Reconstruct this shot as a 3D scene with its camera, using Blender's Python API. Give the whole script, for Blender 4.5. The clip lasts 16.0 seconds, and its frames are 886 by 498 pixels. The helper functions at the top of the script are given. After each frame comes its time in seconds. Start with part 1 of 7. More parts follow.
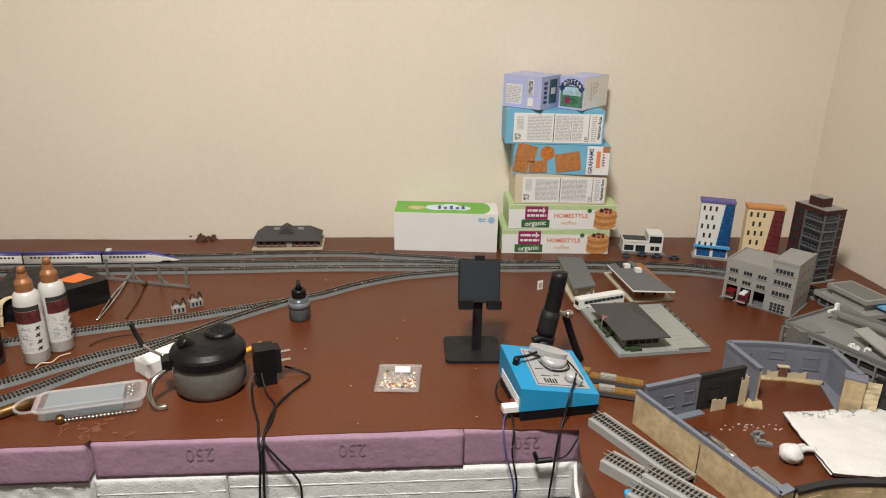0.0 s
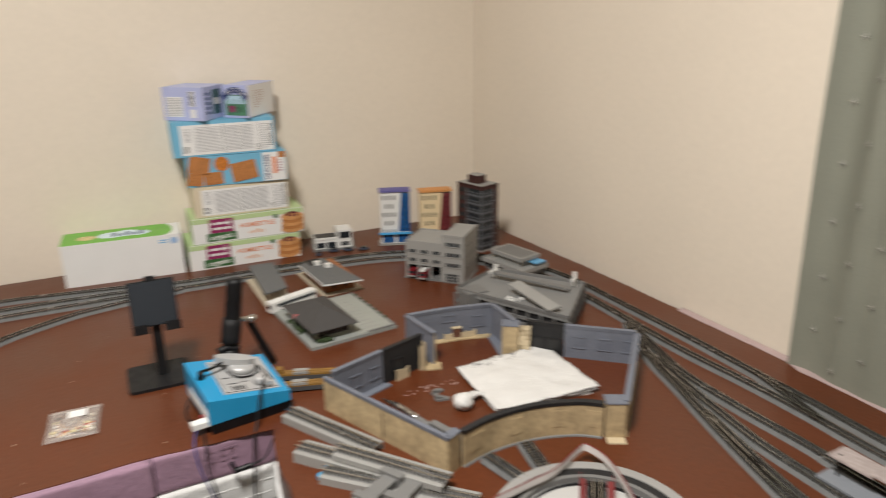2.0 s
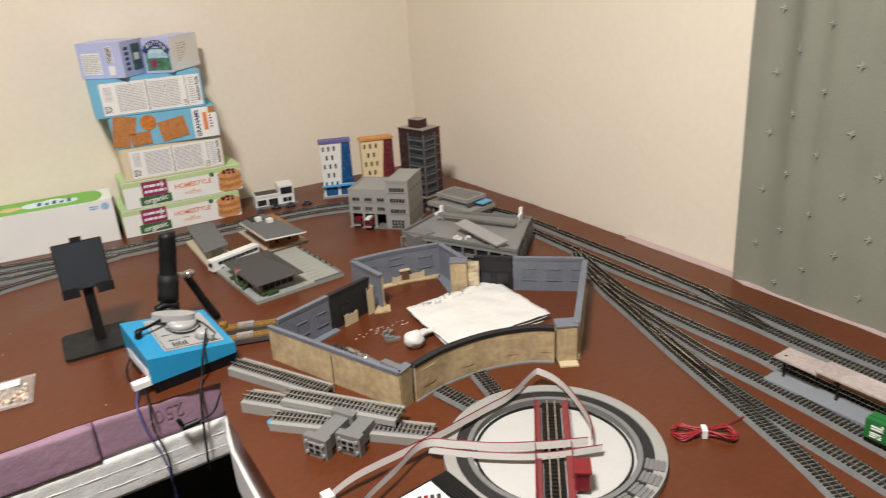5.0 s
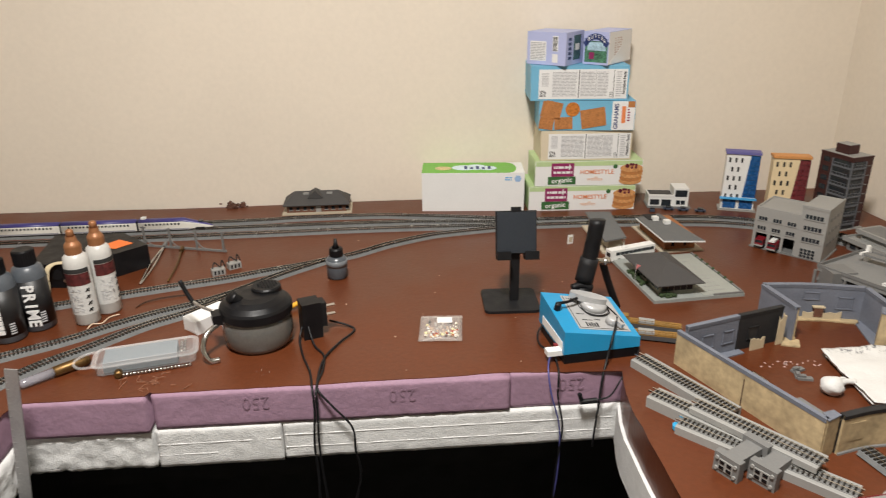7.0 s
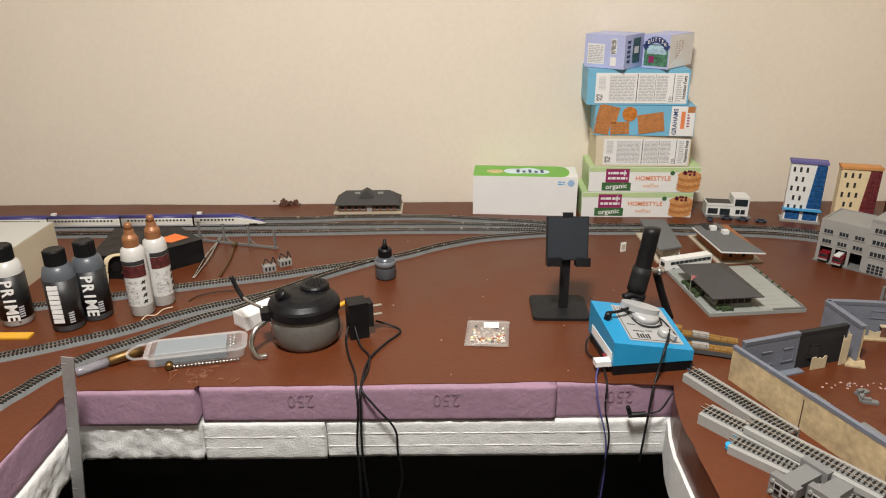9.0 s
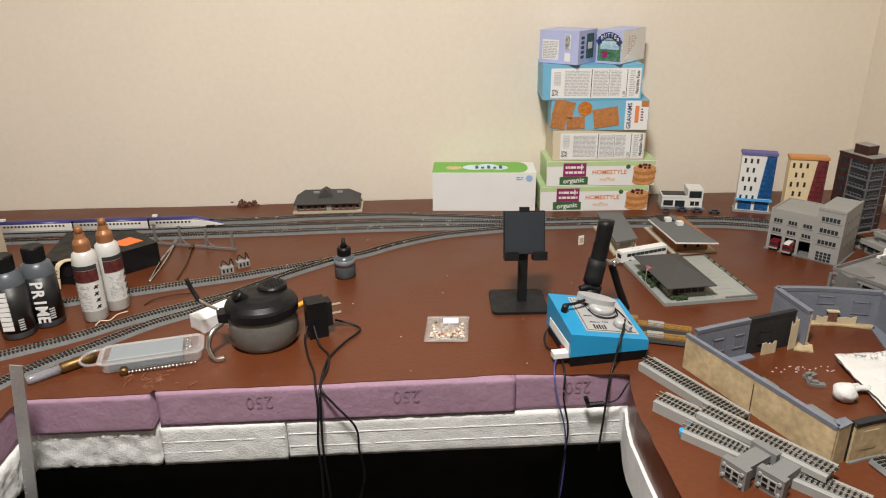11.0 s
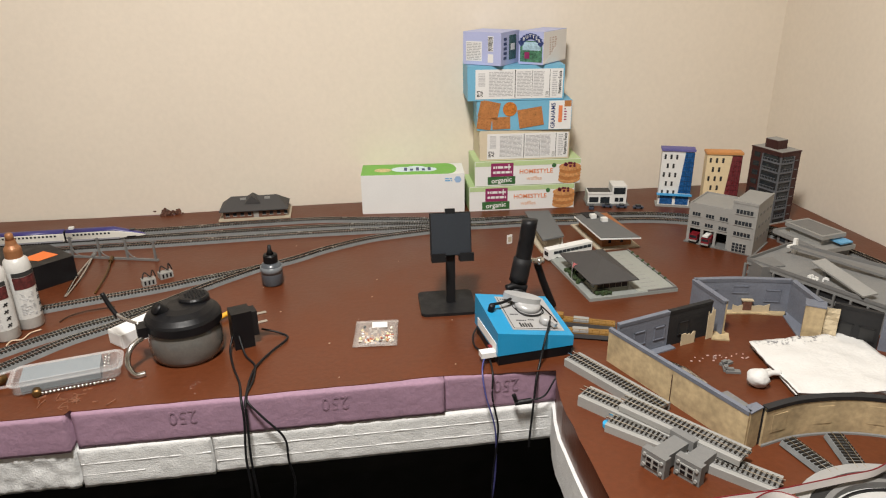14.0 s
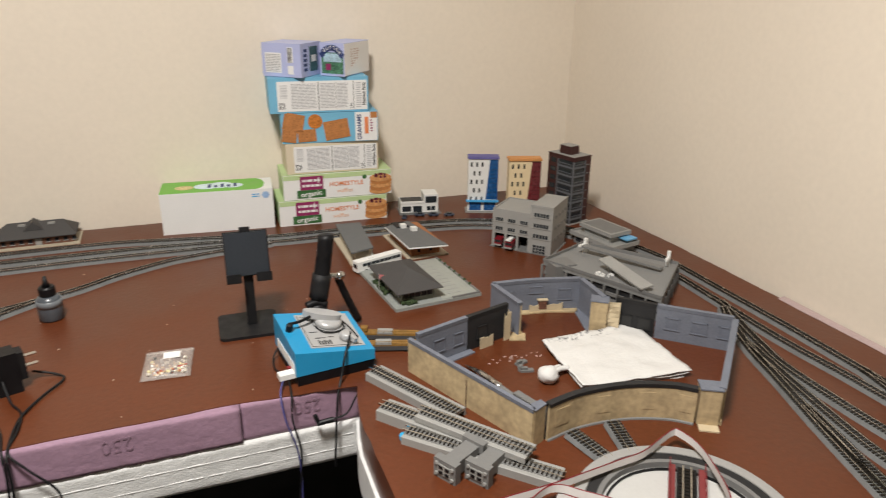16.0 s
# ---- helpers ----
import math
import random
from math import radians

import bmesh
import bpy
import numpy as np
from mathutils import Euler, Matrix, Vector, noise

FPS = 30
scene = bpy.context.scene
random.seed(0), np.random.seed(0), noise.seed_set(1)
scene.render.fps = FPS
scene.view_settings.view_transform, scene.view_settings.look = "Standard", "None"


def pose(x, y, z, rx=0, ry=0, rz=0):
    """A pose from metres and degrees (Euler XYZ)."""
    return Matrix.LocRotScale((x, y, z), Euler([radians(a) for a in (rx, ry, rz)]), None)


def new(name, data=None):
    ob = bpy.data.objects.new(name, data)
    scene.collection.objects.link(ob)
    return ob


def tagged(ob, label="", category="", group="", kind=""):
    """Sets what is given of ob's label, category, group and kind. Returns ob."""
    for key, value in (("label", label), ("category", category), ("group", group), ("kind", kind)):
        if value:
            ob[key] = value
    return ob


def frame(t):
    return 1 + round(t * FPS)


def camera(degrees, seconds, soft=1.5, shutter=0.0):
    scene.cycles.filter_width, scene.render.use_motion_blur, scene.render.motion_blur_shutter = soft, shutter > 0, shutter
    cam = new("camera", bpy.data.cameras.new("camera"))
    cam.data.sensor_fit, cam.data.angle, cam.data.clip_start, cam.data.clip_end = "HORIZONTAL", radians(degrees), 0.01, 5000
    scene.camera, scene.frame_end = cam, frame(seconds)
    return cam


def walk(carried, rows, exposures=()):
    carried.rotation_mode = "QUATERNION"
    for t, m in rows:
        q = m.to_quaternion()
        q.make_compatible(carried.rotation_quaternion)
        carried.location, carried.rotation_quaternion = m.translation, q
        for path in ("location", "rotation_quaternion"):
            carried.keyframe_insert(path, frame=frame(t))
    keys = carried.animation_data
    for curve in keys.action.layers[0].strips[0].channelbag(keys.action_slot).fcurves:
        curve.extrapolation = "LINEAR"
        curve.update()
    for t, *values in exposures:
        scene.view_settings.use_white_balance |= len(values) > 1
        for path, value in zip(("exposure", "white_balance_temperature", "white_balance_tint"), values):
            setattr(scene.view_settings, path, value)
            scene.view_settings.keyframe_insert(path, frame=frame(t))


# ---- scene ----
cam = camera(64.79, 16.0, soft=1.1, shutter=0.4)
# seconds, eye x y z, yaw, pitch, roll
ROWS = [
    (0, 0.0029, 0.0070, 0.5634, -4.91, -19.91, 1.28),
    (0.5, 0.0113, 0.0101, 0.5644, -6.29, -19.94, 1.02),
    (1, 0.0115, -0.0063, 0.5651, -9.99, -19.84, 0.88),
    (1.5, 0.0241, -0.0298, 0.5759, -15.57, -19.58, 0.30),
    (2, 0.0865, -0.0442, 0.5531, -27.75, -18.86, -0.58),
    (2.5, 0.1435, -0.0619, 0.5240, -41.96, -19.12, -2.27),
    (3, 0.1719, -0.0665, 0.5249, -46.89, -20.14, -3.76),
    (3.2, 0.1666, -0.0678, 0.5238, -46.18, -20.27, -4.30),
    (5.3, 0.0938, -0.0412, 0.5034, -27.71, -22.35, -2.65),
    (5.5, 0.0839, -0.0393, 0.5071, -24.91, -22.72, -2.19),
    (6, 0.0440, -0.0402, 0.5286, -16.99, -22.61, -1.56),
    (6.5, -0.0248, -0.0268, 0.5387, -9.29, -22.26, -1.13),
    (7, -0.0497, -0.0206, 0.5343, -4.32, -21.86, -0.61),
    (7.5, -0.0533, -0.0190, 0.5376, -1.12, -21.55, -0.38),
    (8, -0.0496, -0.0128, 0.5327, 0.17, -21.55, -0.40),
    (8.5, -0.0482, -0.0093, 0.5333, 0.26, -21.63, -0.43),
    (11, -0.0325, -0.0131, 0.5316, -2.79, -21.89, -0.73),
    (11.5, -0.0270, -0.0159, 0.5366, -3.80, -21.97, -0.72),
    (12, -0.0243, -0.0155, 0.5355, -4.70, -21.98, -0.77),
    (12.5, -0.0223, -0.0143, 0.5339, -5.70, -21.97, -0.72),
    (13, -0.0166, -0.0140, 0.5356, -6.37, -22.04, -0.78),
    (13.5, -0.0126, -0.0144, 0.5347, -7.08, -21.99, -0.76),
    (14, -0.0086, -0.0136, 0.5347, -7.96, -21.91, -0.73),
    (14.5, -0.0039, -0.0127, 0.5356, -9.53, -21.84, -0.49),
    (15, 0.0175, -0.0149, 0.5359, -12.28, -21.49, -0.10),
    (15.5, 0.0492, -0.0127, 0.5377, -16.07, -21.33, 0.46),
    (16, 0.0693, -0.0172, 0.5379, -21.34, -21.19, 0.84),
]
walk(cam, [(t, pose(x, y, z, 0, 0, yaw) @ pose(0, 0, 0, 90 + pitch) @ pose(0, 0, 0, 0, 0, roll)) for t, x, y, z, yaw, pitch, roll in ROWS], exposures=((0.0, -0.11), (1.0, -0.12), (2.0, -0.20), (3.0, -0.05), (5.5, 0.0), (14.0, 0.0), (16.0, -0.09)))

# ---- light: a ceiling lamp over the middle of the room, dim room bounce ----
world = bpy.data.worlds.new("world")
scene.world = world
world.use_nodes = True
world.node_tree.nodes["Background"].inputs[0].default_value = (1.0, 0.93, 0.84, 1)
world.node_tree.nodes["Background"].inputs[1].default_value = 0.02
CEIL = 1.69
LAMP = (-0.16, 0.14, CEIL - 0.09)


def area_lamp(place, size, watts, colour):
    data = bpy.data.lights.new("ceiling_lamp_light", "AREA")
    data.shape, data.size, data.energy, data.color = "DISK", size, watts, colour
    ob = new("ceiling_lamp_light", data)
    ob.matrix_world = pose(*place)
    return ob


area_lamp((LAMP[0], LAMP[1], LAMP[2] - 0.012), 0.30, 59.0, (1.0, 0.965, 0.915))


# ---- materials ----
def mat(name, colour, rough=0.6, metal=0.0, var=0.12, scale=40.0, bump=0.15, fine=300.0, coat=0.0, spec=0.5, alpha=None):
    m = bpy.data.materials.new(name)
    m.use_nodes = True
    nt = m.node_tree
    b = nt.nodes["Principled BSDF"]
    b.inputs["Roughness"].default_value = rough
    b.inputs["Metallic"].default_value = metal
    b.inputs["Coat Weight"].default_value = coat
    b.inputs["Specular IOR Level"].default_value = spec
    tc = nt.nodes.new("ShaderNodeTexCoord")
    n1 = nt.nodes.new("ShaderNodeTexNoise")
    n1.inputs["Scale"].default_value, n1.inputs["Detail"].default_value = scale, 5.0
    n2 = nt.nodes.new("ShaderNodeTexNoise")
    n2.inputs["Scale"].default_value, n2.inputs["Detail"].default_value = fine, 3.0
    for n in (n1, n2):
        nt.links.new(tc.outputs["Object"], n.inputs["Vector"])
    add = nt.nodes.new("ShaderNodeMath")
    add.operation = "ADD"
    nt.links.new(n1.outputs[0], add.inputs[0])
    nt.links.new(n2.outputs[0], add.inputs[1])
    ramp = nt.nodes.new("ShaderNodeMapRange")
    ramp.inputs["From Min"].default_value, ramp.inputs["From Max"].default_value = 0.65, 1.35
    ramp.inputs["To Min"].default_value, ramp.inputs["To Max"].default_value = 1 - var, 1 + var
    nt.links.new(add.outputs[0], ramp.inputs["Value"])
    mul = nt.nodes.new("ShaderNodeVectorMath")
    mul.operation = "SCALE"
    mul.inputs[0].default_value = colour
    nt.links.new(ramp.outputs[0], mul.inputs["Scale"])
    nt.links.new(mul.outputs[0], b.inputs["Base Color"])
    rr = nt.nodes.new("ShaderNodeMapRange")
    rr.inputs["From Min"].default_value, rr.inputs["From Max"].default_value = 0.3, 0.7
    rr.inputs["To Min"].default_value, rr.inputs["To Max"].default_value = max(rough - 0.08, 0.02), min(rough + 0.1, 1.0)
    nt.links.new(n1.outputs[0], rr.inputs["Value"])
    nt.links.new(rr.outputs[0], b.inputs["Roughness"])
    if bump:
        bp = nt.nodes.new("ShaderNodeBump")
        bp.inputs["Strength"].default_value, bp.inputs["Distance"].default_value = bump, 0.0015
        nt.links.new(add.outputs[0], bp.inputs["Height"])
        nt.links.new(bp.outputs[0], b.inputs["Normal"])
    if alpha is not None:
        b.inputs["Alpha"].default_value = alpha
    return m


def clear(name, colour, rough=0.08, ior=1.45):
    m = mat(name, colour, rough, 0, 0.03, 30, 0.05)
    b = m.node_tree.nodes["Principled BSDF"]
    b.inputs["Transmission Weight"].default_value = 0.95
    b.inputs["IOR"].default_value = ior
    return m


WALL = mat("wall_paint", (0.74, 0.665, 0.56), 0.75, 0, 0.035, 3, 0.12, 90)
CEILING = mat("ceiling_paint", (0.78, 0.75, 0.70), 0.85, 0, 0.03, 3, 0.1, 120)
FLOOR = mat("dark_carpet", (0.007, 0.0065, 0.006), 0.95, 0, 0.3, 6, 0.4, 260)
BROWN = mat("brown_paint", (0.098, 0.0258, 0.0086), 0.38, 0, 0.16, 7, 0.25, 120, spec=0.42)
PINK = mat("pink_foam", (0.285, 0.175, 0.240), 0.8, 0, 0.10, 14, 0.5, 160)
WHITEFOAM = mat("white_polystyrene", (0.62, 0.62, 0.61), 0.9, 0, 0.10, 70, 0.6, 420, spec=0.25)
# near-black colour standing in for the deep shade under the table
UNDER = mat("under_table_shade_black", (0.004, 0.004, 0.004), 0.9, 0, 0.2, 20, 0.1)
CURTAIN = mat("sage_curtain", (0.215, 0.222, 0.180), 0.8, 0, 0.09, 10, 0.15, 400)
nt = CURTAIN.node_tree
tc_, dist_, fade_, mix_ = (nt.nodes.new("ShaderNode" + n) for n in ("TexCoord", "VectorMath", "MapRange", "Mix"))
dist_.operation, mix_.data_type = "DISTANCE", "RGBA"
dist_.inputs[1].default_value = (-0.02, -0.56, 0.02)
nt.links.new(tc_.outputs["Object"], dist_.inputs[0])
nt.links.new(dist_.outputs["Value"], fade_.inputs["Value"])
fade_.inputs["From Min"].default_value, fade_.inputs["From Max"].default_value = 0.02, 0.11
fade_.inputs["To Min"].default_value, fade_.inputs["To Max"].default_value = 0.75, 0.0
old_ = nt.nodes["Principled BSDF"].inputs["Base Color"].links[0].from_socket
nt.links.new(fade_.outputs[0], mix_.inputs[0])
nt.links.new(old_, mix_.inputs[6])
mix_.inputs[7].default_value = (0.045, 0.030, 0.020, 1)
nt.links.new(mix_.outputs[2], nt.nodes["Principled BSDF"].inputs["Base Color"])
STAR = mat("curtain_star", (0.40, 0.397, 0.35), 0.6, 0, 0.1, 60, 0.1)
BALLAST = mat("roadbed_grey", (0.150, 0.155, 0.155), 0.8, 0, 0.22, 60, 0.5, 900)
TIE = mat("sleeper_brown", (0.014, 0.011, 0.008), 0.8, 0, 0.3, 80, 0.1, spec=0.2)
RAIL = mat("nickel_rail", (0.72, 0.70, 0.66), 0.2, 1.0, 0.1, 60, 0.02)
STEEL = mat("steel", (0.60, 0.59, 0.57), 0.25, 1.0, 0.06, 40, 0.05)
SILVER = mat("silver_plastic", (0.42, 0.42, 0.42), 0.36, 0.2, 0.05, 40, 0.05)
BLACK = mat("black_plastic", (0.006, 0.006, 0.007), 0.42, 0, 0.2, 50, 0.1, spec=0.25)
BLACKM = mat("black_matt_metal", (0.008, 0.008, 0.009), 0.55, 0.0, 0.15, 60, 0.15, 700, spec=0.3)
SLATE = mat("slate_rubber_pad", (0.017, 0.021, 0.027), 0.65, 0, 0.12, 30, 0.1, spec=0.3)
CABLE = mat("black_cable", (0.007, 0.007, 0.008), 0.5, 0, 0.1, 50, 0.0, spec=0.3)
WHITE = mat("white_card", (0.74, 0.74, 0.73), 0.6, 0, 0.03, 20, 0.08)
WHITEP = mat("white_plastic", (0.72, 0.72, 0.70), 0.4, 0, 0.04, 30, 0.05)
CREAM = mat("cream_card", (0.62, 0.54, 0.40), 0.6, 0, 0.05, 20, 0.08)
BLUECARD = mat("sky_blue_card", (0.16, 0.42, 0.60), 0.5, 0, 0.06, 20, 0.08)
LILAC = mat("lilac_card", (0.42, 0.46, 0.70), 0.5, 0, 0.06, 20, 0.08)
NAVY = mat("navy_print", (0.03, 0.05, 0.16), 0.5, 0, 0.1, 40, 0.0)
GREENP = mat("green_print", (0.16, 0.42, 0.06), 0.5, 0, 0.12, 30, 0.05)
DKGREEN = mat("dark_green_print", (0.04, 0.13, 0.04), 0.5, 0, 0.15, 60, 0.0)
LTGREEN = mat("pale_green_print", (0.45, 0.58, 0.30), 0.5, 0, 0.08, 30, 0.0)
MAROON = mat("maroon_print", (0.25, 0.02, 0.10), 0.5, 0, 0.08, 60, 0.0)
ORANGEP = mat("orange_print", (0.70, 0.22, 0.08), 0.5, 0, 0.08, 60, 0.0)
BISCUIT = mat("biscuit_brown", (0.42, 0.17, 0.05), 0.6, 0, 0.25, 120, 0.15)
GREYINK = mat("grey_ink", (0.42, 0.42, 0.43), 0.6, 0, 0.1, 60, 0.0)
BLACKINK = mat("black_ink", (0.02, 0.02, 0.02), 0.6, 0, 0.1, 60, 0.0)
FOAMINK = mat("faded_ink", (0.238, 0.145, 0.199), 0.8, 0, 0.15, 90, 0.1)
BLUEPL = mat("bright_blue_plastic", (0.015, 0.25, 0.48), 0.35, 0, 0.05, 30, 0.06)
GREYPL = mat("grey_model_plastic", (0.155, 0.154, 0.150), 0.6, 0, 0.07, 30, 0.12)
LTGREYPL = mat("pale_grey_model_plastic", (0.275, 0.272, 0.258), 0.6, 0, 0.06, 30, 0.1)
DKROOF = mat("dark_grey_roof", (0.050, 0.047, 0.046), 0.7, 0, 0.14, 60, 0.3, 800)
MIDROOF = mat("mid_grey_roof", (0.115, 0.119, 0.120), 0.7, 0, 0.1, 60, 0.2, 800)
GRBLUE = mat("grey_blue_primer", (0.142, 0.155, 0.190), 0.65, 0, 0.14, 40, 0.15)
TAN = mat("tan_stone_paint", (0.40, 0.305, 0.175), 0.75, 0, 0.30, 26, 0.25, 120)
# black primer on the walls; also painted shade inside garage and fire station
BLACKWALL = mat("black_primer_and_shade", (0.011, 0.011, 0.012), 0.7, 0, 0.2, 50, 0.15)
TAPE = mat("masking_tape", (0.50, 0.41, 0.27), 0.7, 0, 0.1, 60, 0.3)
GLASSDK = mat("dark_window", (0.02, 0.025, 0.03), 0.15, 0, 0.3, 80, 0.0)
BLUEGL = mat("blue_window_wall", (0.015, 0.09, 0.26), 0.25, 0, 0.35, 120, 0.05)
REDGL = mat("dark_red_window_wall", (0.16, 0.03, 0.035), 0.3, 0, 0.35, 120, 0.05)
SKYBL = mat("sky_blue_model_paint", (0.06, 0.34, 0.66), 0.45, 0, 0.06, 60, 0.05)
PURPLE = mat("muted_purple_trim", (0.12, 0.11, 0.30), 0.6, 0, 0.1, 60, 0.05)
YELLOWB = mat("pale_yellow_model", (0.72, 0.58, 0.36), 0.55, 0, 0.05, 60, 0.08)
ORANGEB = mat("orange_trim", (0.55, 0.25, 0.08), 0.55, 0, 0.08, 60, 0.08)
BROWNB = mat("dark_brown_model_brick", (0.040, 0.0095, 0.008), 0.6, 0, 0.2, 200, 0.2)
REDBR = mat("red_brown_brick", (0.13, 0.055, 0.033), 0.7, 0, 0.25, 300, 0.3)
ORBR = mat("orange_brown_brick", (0.30, 0.115, 0.04), 0.7, 0, 0.2, 300, 0.3)
BEIGE = mat("beige_model_base", (0.46, 0.40, 0.30), 0.7, 0, 0.08, 60, 0.1)
CONCRETE = mat("pale_concrete_model", (0.25, 0.265, 0.25), 0.75, 0, 0.1, 60, 0.2)
HEDGE = mat("hedge_green", (0.035, 0.058, 0.020), 0.9, 0, 0.4, 200, 0.9, 900)
RED = mat("red_model_paint", (0.17, 0.009, 0.015), 0.4, 0, 0.1, 60, 0.05)
TRAINBL = mat("violet_blue_stripe", (0.042, 0.036, 0.16), 0.35, 0, 0.08, 60, 0.0)
BOXGREEN = mat("freight_car_green", (0.012, 0.13, 0.03), 0.45, 0, 0.08, 40, 0.05)
YELLOWL = mat("dirty_yellow_model", (0.22, 0.115, 0.024), 0.5, 0, 0.35, 60, 0.1)
PINKWOOD = mat("whitewashed_canopy", (0.36, 0.305, 0.29), 0.75, 0, 0.26, 18, 0.25, 200)
PAPER = mat("white_paper_towel", (0.62, 0.61, 0.59), 0.9, 0, 0.03, 30, 0.5, 250)
SMEARED = mat("smeared_paper_towel", (0.62, 0.61, 0.59), 0.9, 0, 0.03, 30, 0.5, 250)
nt = SMEARED.node_tree
tc_, map_, dist_, fade_, noi_, cut_, mul_, mix_ = (nt.nodes.new("ShaderNode" + n) for n in ("TexCoord", "Mapping", "VectorMath", "MapRange", "TexNoise", "MapRange", "Math", "Mix"))
dist_.operation, mul_.operation, mix_.data_type = "LENGTH", "MULTIPLY", "RGBA"
map_.inputs["Location"].default_value, map_.inputs["Scale"].default_value = (0.02, -0.27, 0), (1.0, 4.5, 0.0)
noi_.inputs["Scale"].default_value = 130
nt.links.new(tc_.outputs["Object"], map_.inputs[0])
nt.links.new(tc_.outputs["Object"], noi_.inputs["Vector"])
nt.links.new(map_.outputs[0], dist_.inputs[0])
nt.links.new(dist_.outputs["Value"], fade_.inputs["Value"])
fade_.inputs["From Min"].default_value, fade_.inputs["From Max"].default_value = 0.03, 0.08
fade_.inputs["To Min"].default_value, fade_.inputs["To Max"].default_value = 1.0, 0.0
cut_.inputs["From Min"].default_value, cut_.inputs["From Max"].default_value = 0.52, 0.64
nt.links.new(noi_.outputs[0], cut_.inputs["Value"])
nt.links.new(cut_.outputs[0], mul_.inputs[0])
nt.links.new(fade_.outputs[0], mul_.inputs[1])
nt.links.new(mul_.outputs[0], mix_.inputs[0])
nt.links.new(nt.nodes["Principled BSDF"].inputs["Base Color"].links[0].from_socket, mix_.inputs[6])
mix_.inputs[7].default_value = (0.10, 0.10, 0.11, 1)
nt.links.new(mix_.outputs[2], nt.nodes["Principled BSDF"].inputs["Base Color"])
COPPER = mat("copper_cap", (0.30, 0.13, 0.055), 0.45, 0.3, 0.08, 60, 0.05)
BONE = mat("translucent_white_bottle", (0.50, 0.49, 0.465), 0.3, 0, 0.06, 20, 0.03)
GREYBOT = mat("dark_grey_paint_bottle", (0.075, 0.085, 0.098), 0.35, 0, 0.1, 30, 0.03)
ORANGE = mat("orange_sticker", (0.75, 0.17, 0.03), 0.5, 0, 0.05, 30, 0.03)
BRASS = mat("aged_brass", (0.15, 0.085, 0.03), 0.4, 0.8, 0.2, 60, 0.1)
GOLD = mat("yellow_plastic", (0.70, 0.36, 0.03), 0.4, 0, 0.06, 30, 0.03)
REDWIRE = mat("dark_red_wire", (0.24, 0.012, 0.018), 0.45, 0, 0.2, 90, 0.0)
RIBBON = mat("grey_ribbon_cable", (0.36, 0.335, 0.32), 0.55, 0, 0.05, 30, 0.05)
FROST = clear("frosted_glass", (0.72, 0.72, 0.70), 0.35)
PLASTIC = clear("clear_plastic", (0.86, 0.87, 0.88), 0.15, 1.2)
SHADE = bpy.data.materials.new("lamp_diffuser")
SHADE.use_nodes = True
SHADE.node_tree.nodes["Principled BSDF"].inputs["Emission Color"].default_value = (1.0, 0.87, 0.72, 1)
SHADE.node_tree.nodes["Principled BSDF"].inputs["Emission Strength"].default_value = 3.0


# ---- building helpers ----
def part(name, bm, material, parent=None, label="", smooth=False, bevel=0.0):
    me = bpy.data.meshes.new(name)
    if bevel:
        bmesh.ops.bevel(bm, geom=[e for e in bm.edges if len(e.link_faces) == 2 and e.calc_face_angle(0) > 0.6], offset=bevel, segments=2, affect="EDGES", profile=0.6)
    bmesh.ops.recalc_face_normals(bm, faces=bm.faces[:])
    bm.to_mesh(me)
    bm.free()
    if smooth:
        for p in me.polygons:
            p.use_smooth = True
    mats = material if isinstance(material, (list, tuple)) else [material]
    for m in mats:
        me.materials.append(m)
    ob = new(name, me)
    if parent is not None:
        ob.parent = parent
    if label:
        tagged(ob, label=label)
    return ob


def thing(name, label, category, x=0, y=0, z=0, rz=0, group="", kind=""):
    ob = new(name)
    ob.empty_display_size = 0.02
    ob.matrix_world = pose(x, y, z, 0, 0, rz)
    return tagged(ob, label, category, group, kind)


def box(x0, y0, z0, x1, y1, z1, bm=None, m=None):
    bm = bm or bmesh.new()
    vs = [bm.verts.new((x, y, z)) for z in (z0, z1) for x, y in ((x0, y0), (x1, y0), (x1, y1), (x0, y1))]
    if m is not None:
        for v in vs:
            v.co = m @ v.co
    for f in ((3, 2, 1, 0), (4, 5, 6, 7), (0, 1, 5, 4), (1, 2, 6, 5), (2, 3, 7, 6), (3, 0, 4, 7)):
        bm.faces.new([vs[i] for i in f])
    return bm


def prism(poly, z0, z1, bm=None):
    """A block over a plan polygon."""
    bm = bm or bmesh.new()
    lo = [bm.verts.new((x, y, z0)) for x, y in poly]
    hi = [bm.verts.new((x, y, z1)) for x, y in poly]
    n = len(poly)
    bm.faces.new(lo[::-1])
    bm.faces.new(hi)
    for i in range(n):
        bm.faces.new((lo[i], lo[(i + 1) % n], hi[(i + 1) % n], hi[i]))
    return bm


def lathe(profile, seg=32, bm=None, m=None):
    """A turned shape: profile rows of (radius, z)."""
    bm = bm or bmesh.new()
    rings = []
    for r, z in profile:
        ring = [Vector((r * math.cos(2 * math.pi * k / seg), r * math.sin(2 * math.pi * k / seg), z)) for k in range(seg)]
        rings.append([bm.verts.new(m @ v if m else v) for v in ring])
    for a, b in zip(rings, rings[1:]):
        for k in range(seg):
            bm.faces.new((a[k], a[(k + 1) % seg], b[(k + 1) % seg], b[k]))
    bm.faces.new(rings[0][::-1])
    bm.faces.new(rings[-1])
    return bm


